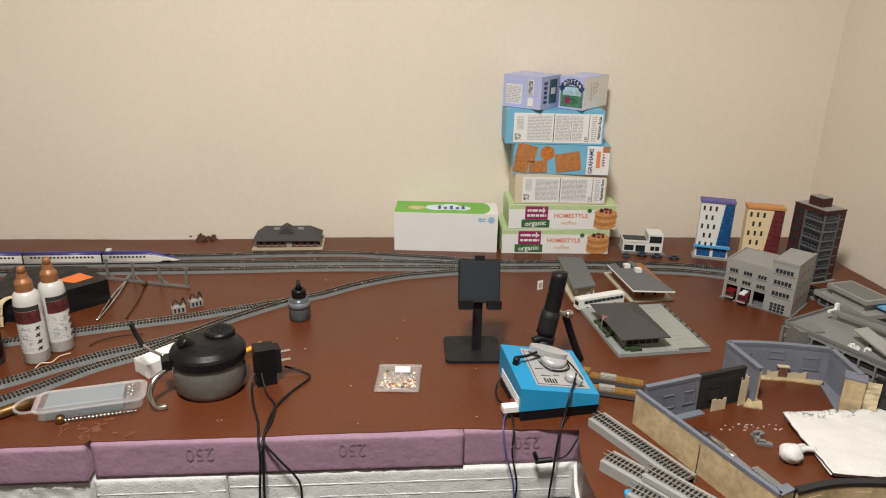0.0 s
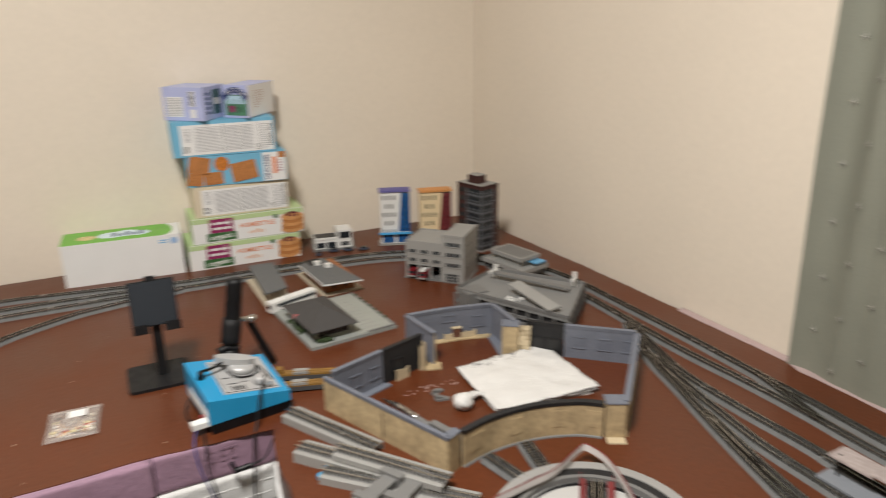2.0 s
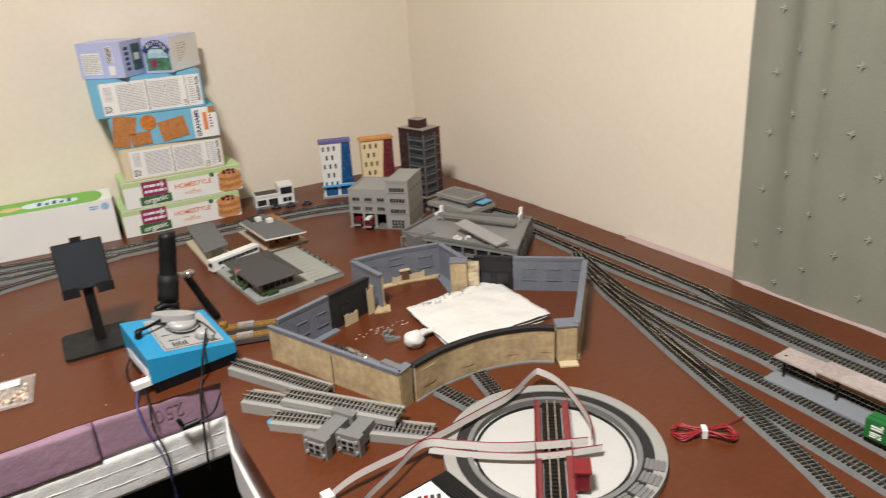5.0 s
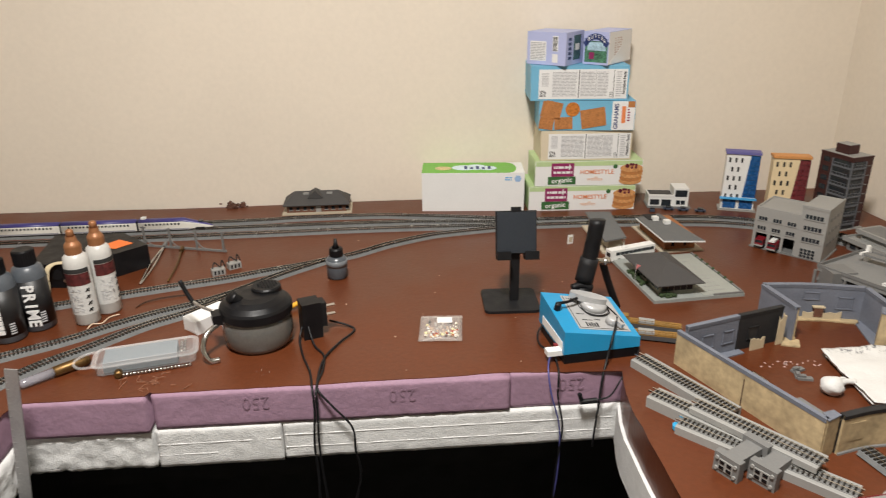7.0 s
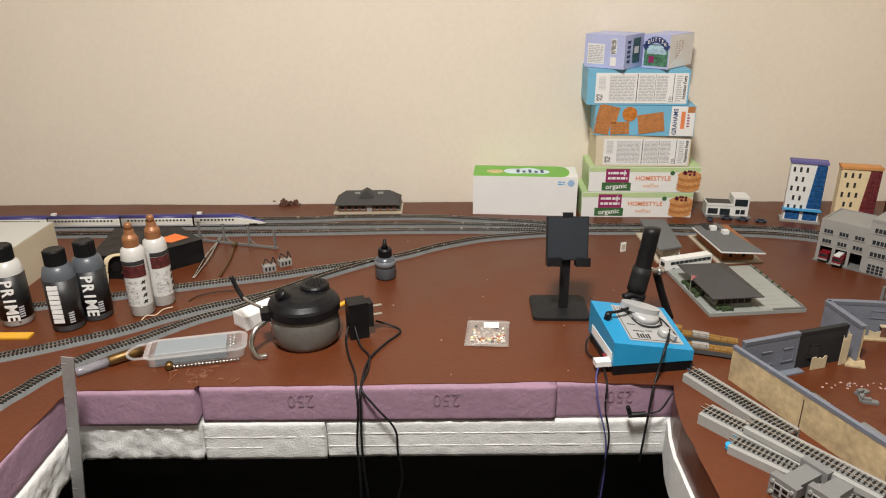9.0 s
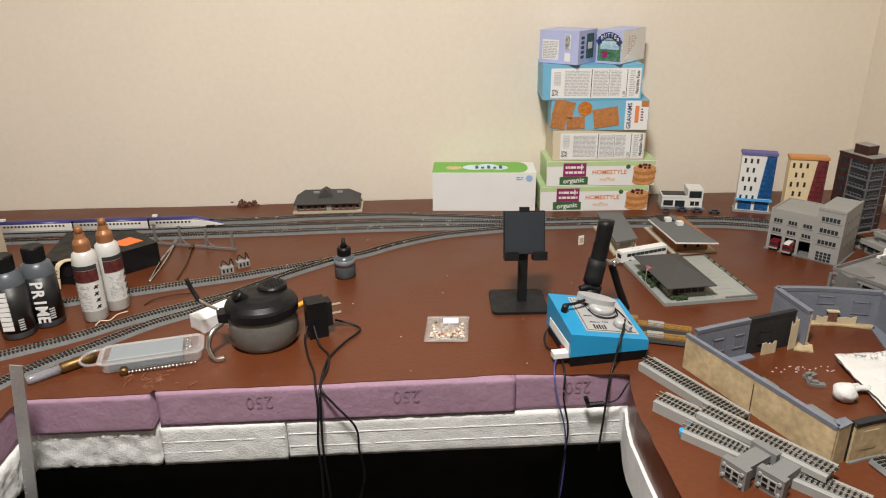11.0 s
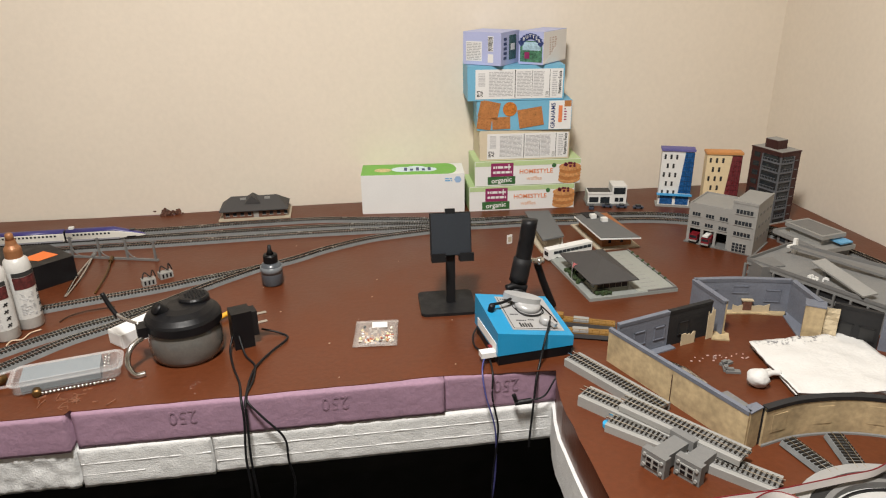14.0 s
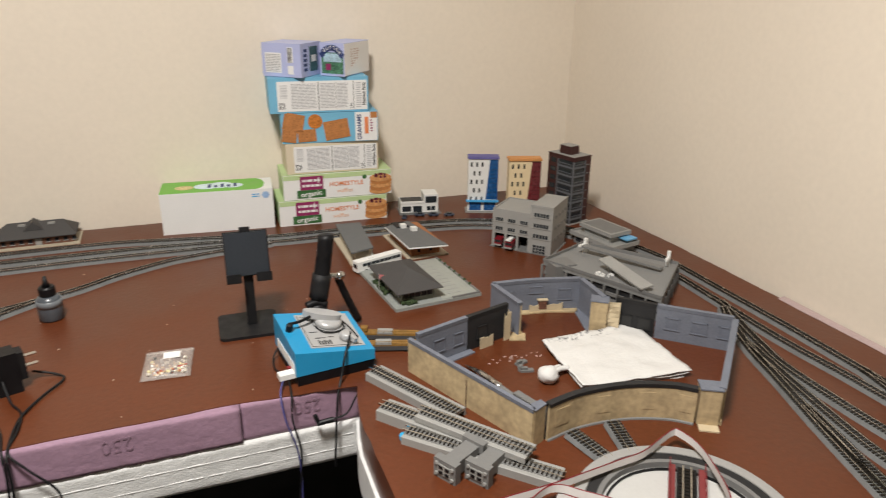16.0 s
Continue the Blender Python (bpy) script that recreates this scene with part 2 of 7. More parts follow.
def smooth_line(pts, steps=8):
    """Points along a Catmull-Rom line through pts."""
    pts = [Vector(p) for p in pts]
    out = []
    for i in range(len(pts) - 1):
        p0, p1, p2, p3 = pts[max(i - 1, 0)], pts[i], pts[i + 1], pts[min(i + 2, len(pts) - 1)]
        for k in range(steps):
            t = k / steps
            out.append(0.5 * ((2 * p1) + (p2 - p0) * t + (2 * p0 - 5 * p1 + 4 * p2 - p3) * t * t + (3 * p1 - p0 - 3 * p2 + p3) * t ** 3))
    return out + [pts[-1]]


def sweep(line, section, bm=None, closed_section=True):
    """A section of (side, up) swept along a line of 3D points that runs roughly level."""
    bm = bm or bmesh.new()
    rings = []
    for i, p in enumerate(line):
        d = (line[min(i + 1, len(line) - 1)] - line[max(i - 1, 0)]).normalized()
        side = Vector((d.y, -d.x, 0)).normalized() if abs(d.z) < 0.98 else Vector((1, 0, 0))
        up = side.cross(d).normalized()
        rings.append([bm.verts.new(p + side * a + up * b) for a, b in section])
    n = len(section)
    for a, b in zip(rings, rings[1:]):
        for k in range(n if closed_section else n - 1):
            bm.faces.new((a[k], a[(k + 1) % n], b[(k + 1) % n], b[k]))
    if closed_section:
        bm.faces.new(rings[0][::-1])
        bm.faces.new(rings[-1])
    return bm


def tube(pts, r, seg=8, steps=8, bm=None):
    return sweep(smooth_line(pts, steps), [(r * math.cos(2 * math.pi * k / seg), r * math.sin(2 * math.pi * k / seg)) for k in range(seg)], bm)


def lettering(text, size, material, parent, m, name="lettering", depth=0.0001, width=1.0, align="CENTER", bold=0.0):
    cu = bpy.data.curves.new("lettering", "FONT")
    cu.body, cu.size, cu.align_x, cu.align_y, cu.extrude, cu.resolution_u, cu.offset = text, size, align, "CENTER", depth, 2, bold
    tmp = bpy.data.objects.new("tmp", cu)
    scene.collection.objects.link(tmp)
    bpy.context.view_layer.update()
    me = bpy.data.meshes.new_from_object(tmp.evaluated_get(bpy.context.evaluated_depsgraph_get()))
    bpy.data.objects.remove(tmp)
    bpy.data.curves.remove(cu)
    me.materials.clear()
    me.materials.append(material)
    ob = new(name, me)
    ob.parent = parent
    ob.matrix_basis = m @ Matrix.Diagonal((width, 1, 1, 1))
    return ob


def front(x, z, y, turn=0):
    """A pose on a thing's front face (which looks to -y)."""
    return pose(x, y, z, 90, 0, 0) @ pose(0, 0, 0, 0, 0, turn)


def plate(parent, name, x0, z0, x1, z1, y, material, label="", t=0.0004):
    """A thin printed panel or pane on a front face at y."""
    return part(name, box(x0, y - t, z0, x1, y + 0.0002, z1), material, parent, label)


def bars(parent, x0, z0, x1, z1, y, material, rows, seed=0, name="small_print", t=0.0006):
    """Unreadable small print as rows of bars."""
    rnd = random.Random(seed)
    bm = bmesh.new()
    h = (z1 - z0) / rows
    for i in range(rows):
        x = x0
        while x < x1 - 0.002:
            w = min(rnd.uniform(0.004, 0.016), x1 - x)
            box(x, y - t, z0 + i * h + h * 0.25, x + w * 0.9, y + 0.0002, z0 + i * h + h * 0.7, bm)
            x += w + 0.001
    return part(name, bm, material, parent)


# ---- the room ----
BACK, RIGHT, LEFT, FRONT, FLOORZ = 1.652, 1.080, -2.3, -2.0, -0.87
tagged(part("wall_back", box(LEFT, BACK, FLOORZ, RIGHT + 0.1, BACK + 0.1, CEIL), WALL), "cream painted plaster wall behind the layout", "wall", kind="structure")
tagged(part("wall_right", box(RIGHT, FRONT, FLOORZ, RIGHT + 0.1, BACK, CEIL), WALL), "cream painted plaster wall beside the layout", "wall", kind="structure")
tagged(part("wall_left", box(LEFT - 0.1, FRONT, FLOORZ, LEFT, BACK + 0.1, CEIL), WALL), "cream painted plaster wall", "wall", kind="structure")
tagged(part("wall_front", box(LEFT - 0.1, FRONT - 0.1, FLOORZ, RIGHT + 0.1, FRONT, CEIL), WALL), "cream painted plaster wall", "wall", kind="structure")
tagged(part("floor", box(LEFT - 0.1, FRONT - 0.1, FLOORZ - 0.1, RIGHT + 0.1, BACK + 0.1, FLOORZ), FLOOR), "dark carpeted floor under the layout", "floor", kind="structure")
tagged(part("ceiling", box(LEFT - 0.1, FRONT - 0.1, CEIL, RIGHT + 0.1, BACK + 0.1, CEIL + 0.1), CEILING), "off-white painted ceiling", "ceiling", kind="structure")

lamp = thing("ceiling_lamp", "round ceiling lamp with a glowing diffuser", "lamp", LAMP[0], LAMP[1], LAMP[2])
part("base_ring", lathe([(0.10, 0.03), (0.17, 0.03), (0.17, 0.09), (0.10, 0.09)]), WHITEP, lamp)
part("diffuser", lathe([(0.02, -0.008), (0.14, 0.0), (0.165, 0.03), (0.02, 0.03)]), SHADE, lamp, smooth=True)

# ---- the layout table: brown-painted foam on white polystyrene ----
FR = 0.820
table = thing("layout_table", "brown-painted foam train layout table built round a U", "table")


def rounded(poly, wob, seed):
    """A plan outline with an uneven, hand-cut edge."""
    rnd = random.Random(seed)
    out = []
    for (x0, y0), (x1, y1) in zip(poly, poly[1:] + poly[:1]):
        n = max(1, int(math.hypot(x1 - x0, y1 - y0) / 0.02))
        for k in range(n):
            t = k / n
            w = wob if 0 < k else 0
            out.append((x0 + (x1 - x0) * t + rnd.uniform(-w, w), y0 + (y1 - y0) * t + rnd.uniform(-w, w)))
    return out


RC = [(0.268, FR - 0.004), (0.258, 0.775), (0.252, 0.735), (0.250, 0.66), (0.250, 0.56), (0.254, 0.49), (0.258, 0.30), (0.26, -1.2)]
TABLE_BACK = [(RIGHT - 0.016, -1.2), (RIGHT - 0.016, 0.60), (1.064, 0.80), (1.069, 0.83), (1.068, 0.92), (1.067, 1.02), (1.062, 1.18), (1.053, 1.34), (1.046, 1.50), (1.041, 1.628), (0.74, 1.630), (0.40, 1.640), (-0.144, 1.646), (-0.40, 1.636), (-0.425, 1.622), (-0.45, 1.630), (-0.82, 1.645), (-1.75, 1.645)]
main_top = [(-1.75, -0.5), (-0.575, -0.5), (-0.572, 0.66), (-0.568, 0.79), (-0.560, 0.812), (-0.395, 0.815), (-0.391, 0.824), (-0.387, 0.821), (-0.165, 0.822), (0.107, 0.828)] + RC + TABLE_BACK
part("painted_top", prism(rounded(main_top, 0.0012, 3), -0.0012, 0.0), BROWN, table)
# pink insulation boards along the front edge and the left leg
TOPY = -0.0013


def slab(x0, x1, y0, y1, z0, z1, name, material, seed, wob=0.0005, axis=0):
    """A foam board whose edges are rough; the front face is cut into small uneven cells."""
    rnd = random.Random(seed)
    bm = bmesh.new()
    nx, nz = max(2, int((x1 - x0) / 0.005)), 12
    grid = []
    for j in range(nz + 1):
        row = []
        for i in range(nx + 1):
            x, z = x0 + (x1 - x0) * i / nx, z0 + (z1 - z0) * j / nz
            q = Vector((x, z, seed * 3.7))
            dy = wob * (noise.noise(q * 55) + 0.6 * noise.noise(q * 150) + 0.7 * noise.noise(q * 330))
            if j == 0:
                z += 0.8 * wob * noise.noise(q * 90) + 0.5 * wob * noise.noise(q * 260)
            if j in (0, nz) or i in (0, nx):
                dy += wob * 0.8 + 0.0006
            row.append(bm.verts.new((x, y0 + dy, z)))
        grid.append(row)
    back = [[bm.verts.new((x0 + (x1 - x0) * i / nx, y1, z0 + (z1 - z0) * j / nz)) for i in (0, nx)] for j in (0, nz)]
    for j in range(nz):
        for i in range(nx):
            bm.faces.new((grid[j][i], grid[j][i + 1], grid[j + 1][i + 1], grid[j + 1][i]))
    bm.faces.new(grid[0][::-1] + [back[0][0], back[0][1]])
    bm.faces.new(grid[-1] + [back[1][1], back[1][0]])
    bm.faces.new([g[0] for g in grid][::-1] + [back[0][0], back[1][0]][::1])
    bm.faces.new([g[-1] for g in grid] + [back[1][1], back[0][1]])
    bm.faces.new((back[0][0], back[1][0], back[1][1], back[0][1]))
    ob = part(name, bm, material, table, smooth=True)
    if axis:
        ob.matrix_basis = pose(0, 0, 0, 0, 0, 90)
    return ob


slab(-0.60, -0.395, FR - 0.012, 1.64, -0.056, TOPY, "pink_foam_board", PINK, 1)
slab(-0.388, 0.107, FR - 0.004, 1.64, -0.056, TOPY, "pink_foam_board", PINK, 2)
slab(0.1085, 0.282, FR + 0.002, 1.64, -0.056, TOPY, "pink_foam_board", PINK, 3)
slab(-0.60, -0.396, FR - 0.006, 1.63, -0.119, -0.0585, "white_foam_board", WHITEFOAM, 4, 0.0028)
slab(-0.392, -0.2185, FR - 0.004, 1.63, -0.121, -0.0585, "white_foam_board", WHITEFOAM, 5, 0.0008)
slab(-0.216, 0.280, FR - 0.002, 1.63, -0.119, -0.0585, "white_foam_board", WHITEFOAM, 6, 0.0007)
# strata lines in the white boards
for x0, x1, zz in ((-0.39, -0.22, -0.083), (-0.214, 0.26, -0.079), (-0.214, 0.26, -0.100), (-0.39, -0.31, -0.101)):
    bm = bmesh.new()
    n = int((x1 - x0) / 0.01)
    for i in range(n):
        a, b = x0 + (x1 - x0) * i / n, x0 + (x1 - x0) * (i + 1) / n
        dz = random.uniform(-0.0003, 0.0003)
        box(a, FR - (0.0044 if x0 < -0.3 else 0.0026), zz + dz, b, FR + 0.002, zz + dz + 0.0013, bm)
    part("board_joint", bm, WHITE, table)
# left leg: pink side; right leg: side painted brown over white foam
slab(-0.5, 0.830, 0.570, 1.7, -0.056, TOPY, "pink_foam_board", PINK, 7, axis=1)
slab(-0.5, 0.830, 0.566, 1.7, -0.119, -0.0585, "white_foam_board", WHITEFOAM, 8, 0.003, axis=1)
part("painted_side", prism([(x + 0.0015, y) for x, y in RC] + [(0.5, -1.2), (0.5, FR)], -0.056, TOPY), BROWN, table)
part("white_foam_board", prism(rounded([(x - 0.003, y) for x, y in RC] + [(0.5, -1.2), (0.5, FR)], 0.0005, 5), -0.118, -0.057), WHITEFOAM, table)
part("foam_core", prism([(0.5, -1.2)] + [(x - 0.004, y - 0.003) for x, y in TABLE_BACK if x > 0.5] + [(0.5, 1.625)], -0.118, TOPY), PINK, table)
# underside and legs coloured black for the shade below the boards
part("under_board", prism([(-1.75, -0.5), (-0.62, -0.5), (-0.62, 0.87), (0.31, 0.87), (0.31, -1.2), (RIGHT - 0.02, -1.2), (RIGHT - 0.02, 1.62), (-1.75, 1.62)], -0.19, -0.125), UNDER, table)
# added black sheets: painted darkness hiding the lit wall behind the legs
part("under_table_shade_sheet", box(-1.75, 0.945, FLOORZ, RIGHT - 0.02, 0.955, -0.19), UNDER, table)
part("under_table_shade_sheet", box(0.36, -1.2, FLOORZ, 0.37, 0.945, -0.19), UNDER, table)
part("under_table_shade_sheet", box(-0.70, -0.5, FLOORZ, -0.69, 0.945, -0.19), UNDER, table)
for x, y in ((-1.6, -0.35), (-0.75, -0.35), (-1.6, 1.5), (-0.7, 1.5), (0.45, -1.05), (0.95, -1.05), (0.95, 1.5), (0.45, 1.0)):
    part("leg", box(x - 0.03, y - 0.03, FLOORZ, x + 0.03, y + 0.03, -0.19), UNDER, table)
for x, y in ((-0.249, FR - 0.0048), (-0.046, FR - 0.0048), (0.197, FR + 0.0012)):
    lettering("250", 0.030, FOAMINK, table, front(x, -0.020, y, 180), depth=0.0002, width=0.85)
# pink strip of bare foam at the curtain, torn paint at the edges
bm = bmesh.new()
rnd = random.Random(11)
prev = None
for i in range(60):
    y = 0.84 - i * 0.03
    xin = RIGHT - 0.016 - rnd.uniform(0, 0.0025) - (0.010 if y < 0.6 else 0)
    cur = [bm.verts.new(c) for c in ((xin, y, 0.0008), (RIGHT - 0.004, y, 0.004), (RIGHT - 0.004, y, -0.03), (xin, y, -0.03))]
    if prev:
        for k in range(4):
            bm.faces.new((prev[k], prev[(k + 1) % 4], cur[(k + 1) % 4], cur[k]))
    prev = cur
part("bare_foam_strip", bm, mat("pale_pink_foam", (0.40, 0.305, 0.295), 0.85, 0, 0.12, 30, 0.5), table)


# ---- curtain ----
def fold(y, z=0.3):
    """Depth of the hanging folds along the curtain: broad waves with narrow pleats and two overlapping edges."""
    broad = 0.5 + 0.5 * math.sin(y * 27 + 1.1 * math.sin(y * 8))
    pleat = (0.5 + 0.5 * math.sin(y * 47 + 1.7 * math.sin(y * 13) + 0.6)) ** 3
    edge = sum(0.006 / (1 + math.exp(max(-30, min(30, (y - y0 - lean * (z - 0.34)) / 0.0016)))) * math.exp(min(0.0, y - y0 - lean * (z - 0.34)) / 0.10) for y0, lean in ((-0.240, 0.17), (-0.412, 0.09), (-0.70, 0.05)))
    return 0.019 * broad + 0.012 * pleat + 0.003 * math.sin(y * 96 + 1.3) + edge


def curtain():
    ob = thing("curtain", "sage green hanging curtain with woven silver star pattern", "curtain", RIGHT - 0.012, 0.612, 0.0)
    bm = bmesh.new()
    n, prev = 900, None
    top_y, top, low = -0.015, CEIL - 0.06, -0.012
    for i in range(n + 1):
        s = i / n
        y = -1.9 * s
        cur = []
        for z in (low, low + 0.004, low + 0.012, low + 0.05, low + 0.12, low + 0.22, low + 0.30, low + 0.38, low + 0.46, low + 0.54, low + 0.7, low + 1.1, top):
            k = 0.25 + 0.85 * min(1.0, (z - low) / 0.40)
            cur.append(bm.verts.new((-0.004 - fold(y, z) * k, y + top_y, z)))
        if prev:
            for j in range(12):
                bm.faces.new((prev[j], cur[j], cur[j + 1], prev[j + 1]))
        prev = cur
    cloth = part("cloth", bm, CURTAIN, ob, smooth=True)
    sol = cloth.modifiers.new("thickness", "SOLIDIFY")
    sol.thickness = 0.0012
    # woven four-pointed stars
    bm = bmesh.new()
    for a in range(34):
        for b in range(12):
            y = -0.031 - a * 0.0425
            z = (0.074 + (0.044 if a % 2 else 0.0) - 0.008 * a) % 0.088 + b * 0.088
            if z < 0.02:
                continue
            k = 0.25 + 0.85 * min(1.0, (z - low) / 0.40)

            def skin(yy):
                return -0.0062 - fold(yy, z) * k

            r1, r2 = 0.0056, 0.0029
            c = bm.verts.new((skin(y) - 0.0004, y + top_y, z))
            ring = [bm.verts.new((skin(y + (r1 if q % 2 == 0 else r2) * math.cos(q * math.pi / 4)), y + top_y + (r1 if q % 2 == 0 else r2) * math.cos(q * math.pi / 4), z + (r1 * 1.3 if q % 2 == 0 else r2) * math.sin(q * math.pi / 4))) for q in range(8)]
            for q in range(8):
                f = bm.faces.new((c, ring[q], ring[(q + 1) % 8]))
                f.material_index = q % 2
    tagged(part("star_pattern", bm, [STAR, mat("star_shadow_thread", (0.13, 0.13, 0.11), 0.7)], ob, "woven silver four-pointed stars"), kind="stuff")
    part("rod", tube([(-0.006, 0.03, top + 0.01), (-0.006, -1.95, top + 0.01)], 0.008, 12, 2), STEEL, ob)


curtain()


# ---- tracks ----
def track(pts, label="grey ballasted model railway track with steel rails", z=0.0, steps=10, name="train_track"):
    """A roadbed with sleepers and two rails along a plan line."""
    line = smooth_line([(x, y, z) for x, y in pts], steps)
    mid = line[len(line) // 2]
    ob = thing(name, label, "train track", mid.x, mid.y, z, group="tracks on the layout")
    line = [p - mid + Vector((0, 0, z)) - Vector((0, 0, z)) for p in line]
    for p in line:
        p.z = 0
    part("roadbed", sweep(line, [(-0.0125, 0), (0.0125, 0), (0.0098, 0.0052), (-0.0098, 0.0052)]), BALLAST, ob)
    for s in (-1, 1):
        part("rail", sweep(line, [(s * 0.0047 - 0.0005, 0.0058), (s * 0.0047 + 0.0005, 0.0058), (s * 0.0047 + 0.0004, 0.0084), (s * 0.0047 - 0.0004, 0.0084)]), RAIL, ob)
    bm = bmesh.new()
    run, want = 0.0, 0.003
    for a, b in zip(line, line[1:]):
        d = (b - a)
        L = d.length
        while run + L > want:
            c = a + d * ((want - run) / L)
            m = Matrix.Translation(c) @ Matrix.Rotation(math.atan2(d.y, d.x), 4, "Z")
            box(-0.0015, -0.0088, 0.005, 0.0015, 0.0088, 0.0066, bm, m)
            want += 0.0056
        run += L
    tagged(part("tie_grid", bm, TIE, ob), kind="stuff")
    return ob


def arc(cx, cy, r, a0, a1, n=9):
    return [(cx + r * math.cos(math.radians(a0 + (a1 - a0) * k / n)), cy + r * math.sin(math.radians(a0 + (a1 - a0) * k / n))) for k in range(n + 1)]


CX, CY = 0.575, 1.025
track([(-1.7, 1.502), (-1.0, 1.508), (-0.41, 1.512), (-0.27, 1.521), (-0.09, 1.521), (0.017, 1.505), (0.114, 1.487), (0.168, 1.474), (0.25, 1.454), (0.396, 1.450), (0.498, 1.444)] + arc(CX, CY, 0.410, 86, 0) + [(0.985, 0.90), (0.985, 0.735), (0.981, 0.609), (0.978, 0.48), (0.973, 0.386), (0.972, 0.27), (0.974, 0.166), (0.974, -1.1)], steps=12)
track([(-1.7, 1.462), (-1.0, 1.466), (-0.40, 1.470), (-0.15, 1.470), (0.017, 1.465), (0.166, 1.448), (0.245, 1.420), (0.388, 1.416), (0.487, 1.409)] + arc(CX, CY, 0.374, 86, 0) + [(0.945, 0.88), (0.940, 0.76), (0.940, 0.68), (0.945, 0.584), (0.946, 0.48), (0.942, 0.41), (0.941, 0.34), (0.942, 0.238), (0.944, 0.154), (0.944, -1.1)], steps=12)
track([(-1.7, 1.415), (-1.0, 1.419), (-0.394, 1.426), (-0.15, 1.432), (0.017, 1.430), (0.163, 1.424), (0.235, 1.420)])
track([(0.235, 1.416), (0.159, 1.405), (0.062, 1.387), (0.016, 1.373), (-0.064, 1.333), (-0.126, 1.290), (-0.182, 1.263), (-0.226, 1.243), (-0.29, 1.221), (-0.36, 1.193), (-0.446, 1.168), (-0.542, 1.138), (-0.647, 1.102), (-0.90, 1.02)])
track([(-0.19, 1.259), (-0.27, 1.195), (-0.343, 1.124), (-0.396, 1.088), (-0.454, 1.058), (-0.51, 1.020), (-0.560, 0.981), (-0.613, 0.950), (-0.714, 0.898), (-0.95, 0.80)])
track([(-0.335, 1.120), (-0.396, 1.058), (-0.458, 1.014), (-0.521, 0.950), (-0.566, 0.910), (-0.598, 0.871), (-0.617, 0.838), (-0.629, 0.806), (-0.641, 0.776), (-0.655, 0.70), (-0.66, 0.3)])
track([(0.950, 0.86), (0.922, 0.79), (0.893, 0.70), (0.879, 0.64), (0.875, 0.527), (0.877, 0.42), (0.872, 0.25), (0.868, -0.9)])
track([(0.880, 0.72), (0.859, 0.632), (0.838, 0.53), (0.826, 0.454), (0.823, 0.371), (0.820, 0.304), (0.815, 0.244), (0.810, 0.18), (0.80, 0.0), (0.79, -0.9)])
track([(0.935, 0.835), (0.906, 0.787), (0.866, 0.695), (0.840, 0.616), (0.805, 0.515), (0.779, 0.432), (0.749, 0.331), (0.721, 0.250), (0.66, 0.10), (0.55, -0.2)])
track([(0.822, 0.555), (0.808, 0.50), (0.784, 0.412), (0.770, 0.332), (0.764, 0.272), (0.758, 0.215), (0.74, 0.05), (0.70, -0.3)])
track([(0.983, 0.60), (0.966, 0.53), (0.946, 0.46)])


# ---- the stack of food boxes ----
def carton(name, label, x0, y0, x1, y1, z, h, depth, faces, group="stacked food boxes", lean=0.0):
    """A printed carton: front edge from (x0, y0) to (x1, y1). faces: (body, side) materials. Local x along the front."""
    w = math.hypot(x1 - x0, y1 - y0)
    ob = thing(name, label, "food box", x0, y0, z, math.degrees(math.atan2(y1 - y0, x1 - x0)), group)
    bm = box(0, 0, 0, w, depth, h)
    body = part("carton_body", bm, faces, ob, bevel=0.0012)
    for f in body.data.polygons:
        f.material_index = 1 if abs(f.normal.x) > 0.8 else (2 if abs(f.normal.z) > 0.8 else 0)
    # glued end flaps, slightly proud
    part("end_flap", box(-0.0008, 0.004, h * 0.52, 0.0, depth - 0.004, h - 0.003), faces[1], ob)
    part("end_flap", box(w, 0.004, 0.003, w + 0.0008, depth - 0.004, h * 0.6), faces[1], ob)
    return ob, w


def food_photo(ob, x, z, r, y, seed):
    """A small printed picture of a pile of waffles with berries."""
    rnd = random.Random(seed)
    for k in range(5):
        part("waffle_picture", lathe([(r, 0), (r, 0.0004)], 18, None, pose(x + rnd.uniform(-0.003, 0.003), y - 0.0001 - 0.0001 * k, z - r * 0.7 + k * r * 0.33, 90) @ Matrix.Diagonal((1.15, 0.42, 1, 1))), BISCUIT if k % 2 else mat("waffle_gold", (0.55, 0.27, 0.10), 0.6, 0, 0.3, 150, 0.0), ob)
    bm = bmesh.new()
    for k in range(9):
        lathe([(0.0032, 0), (0.0032, 0.0011)], 8, bm, pose(x + rnd.uniform(-0.014, 0.014), y - 0.0003, z + r * 0.85 + rnd.uniform(-0.004, 0.004), 90))
    part("berry_picture", bm, mat("berry_red", (0.12, 0.012, 0.03), 0.5, 0, 0.6, 400, 0.0), ob)


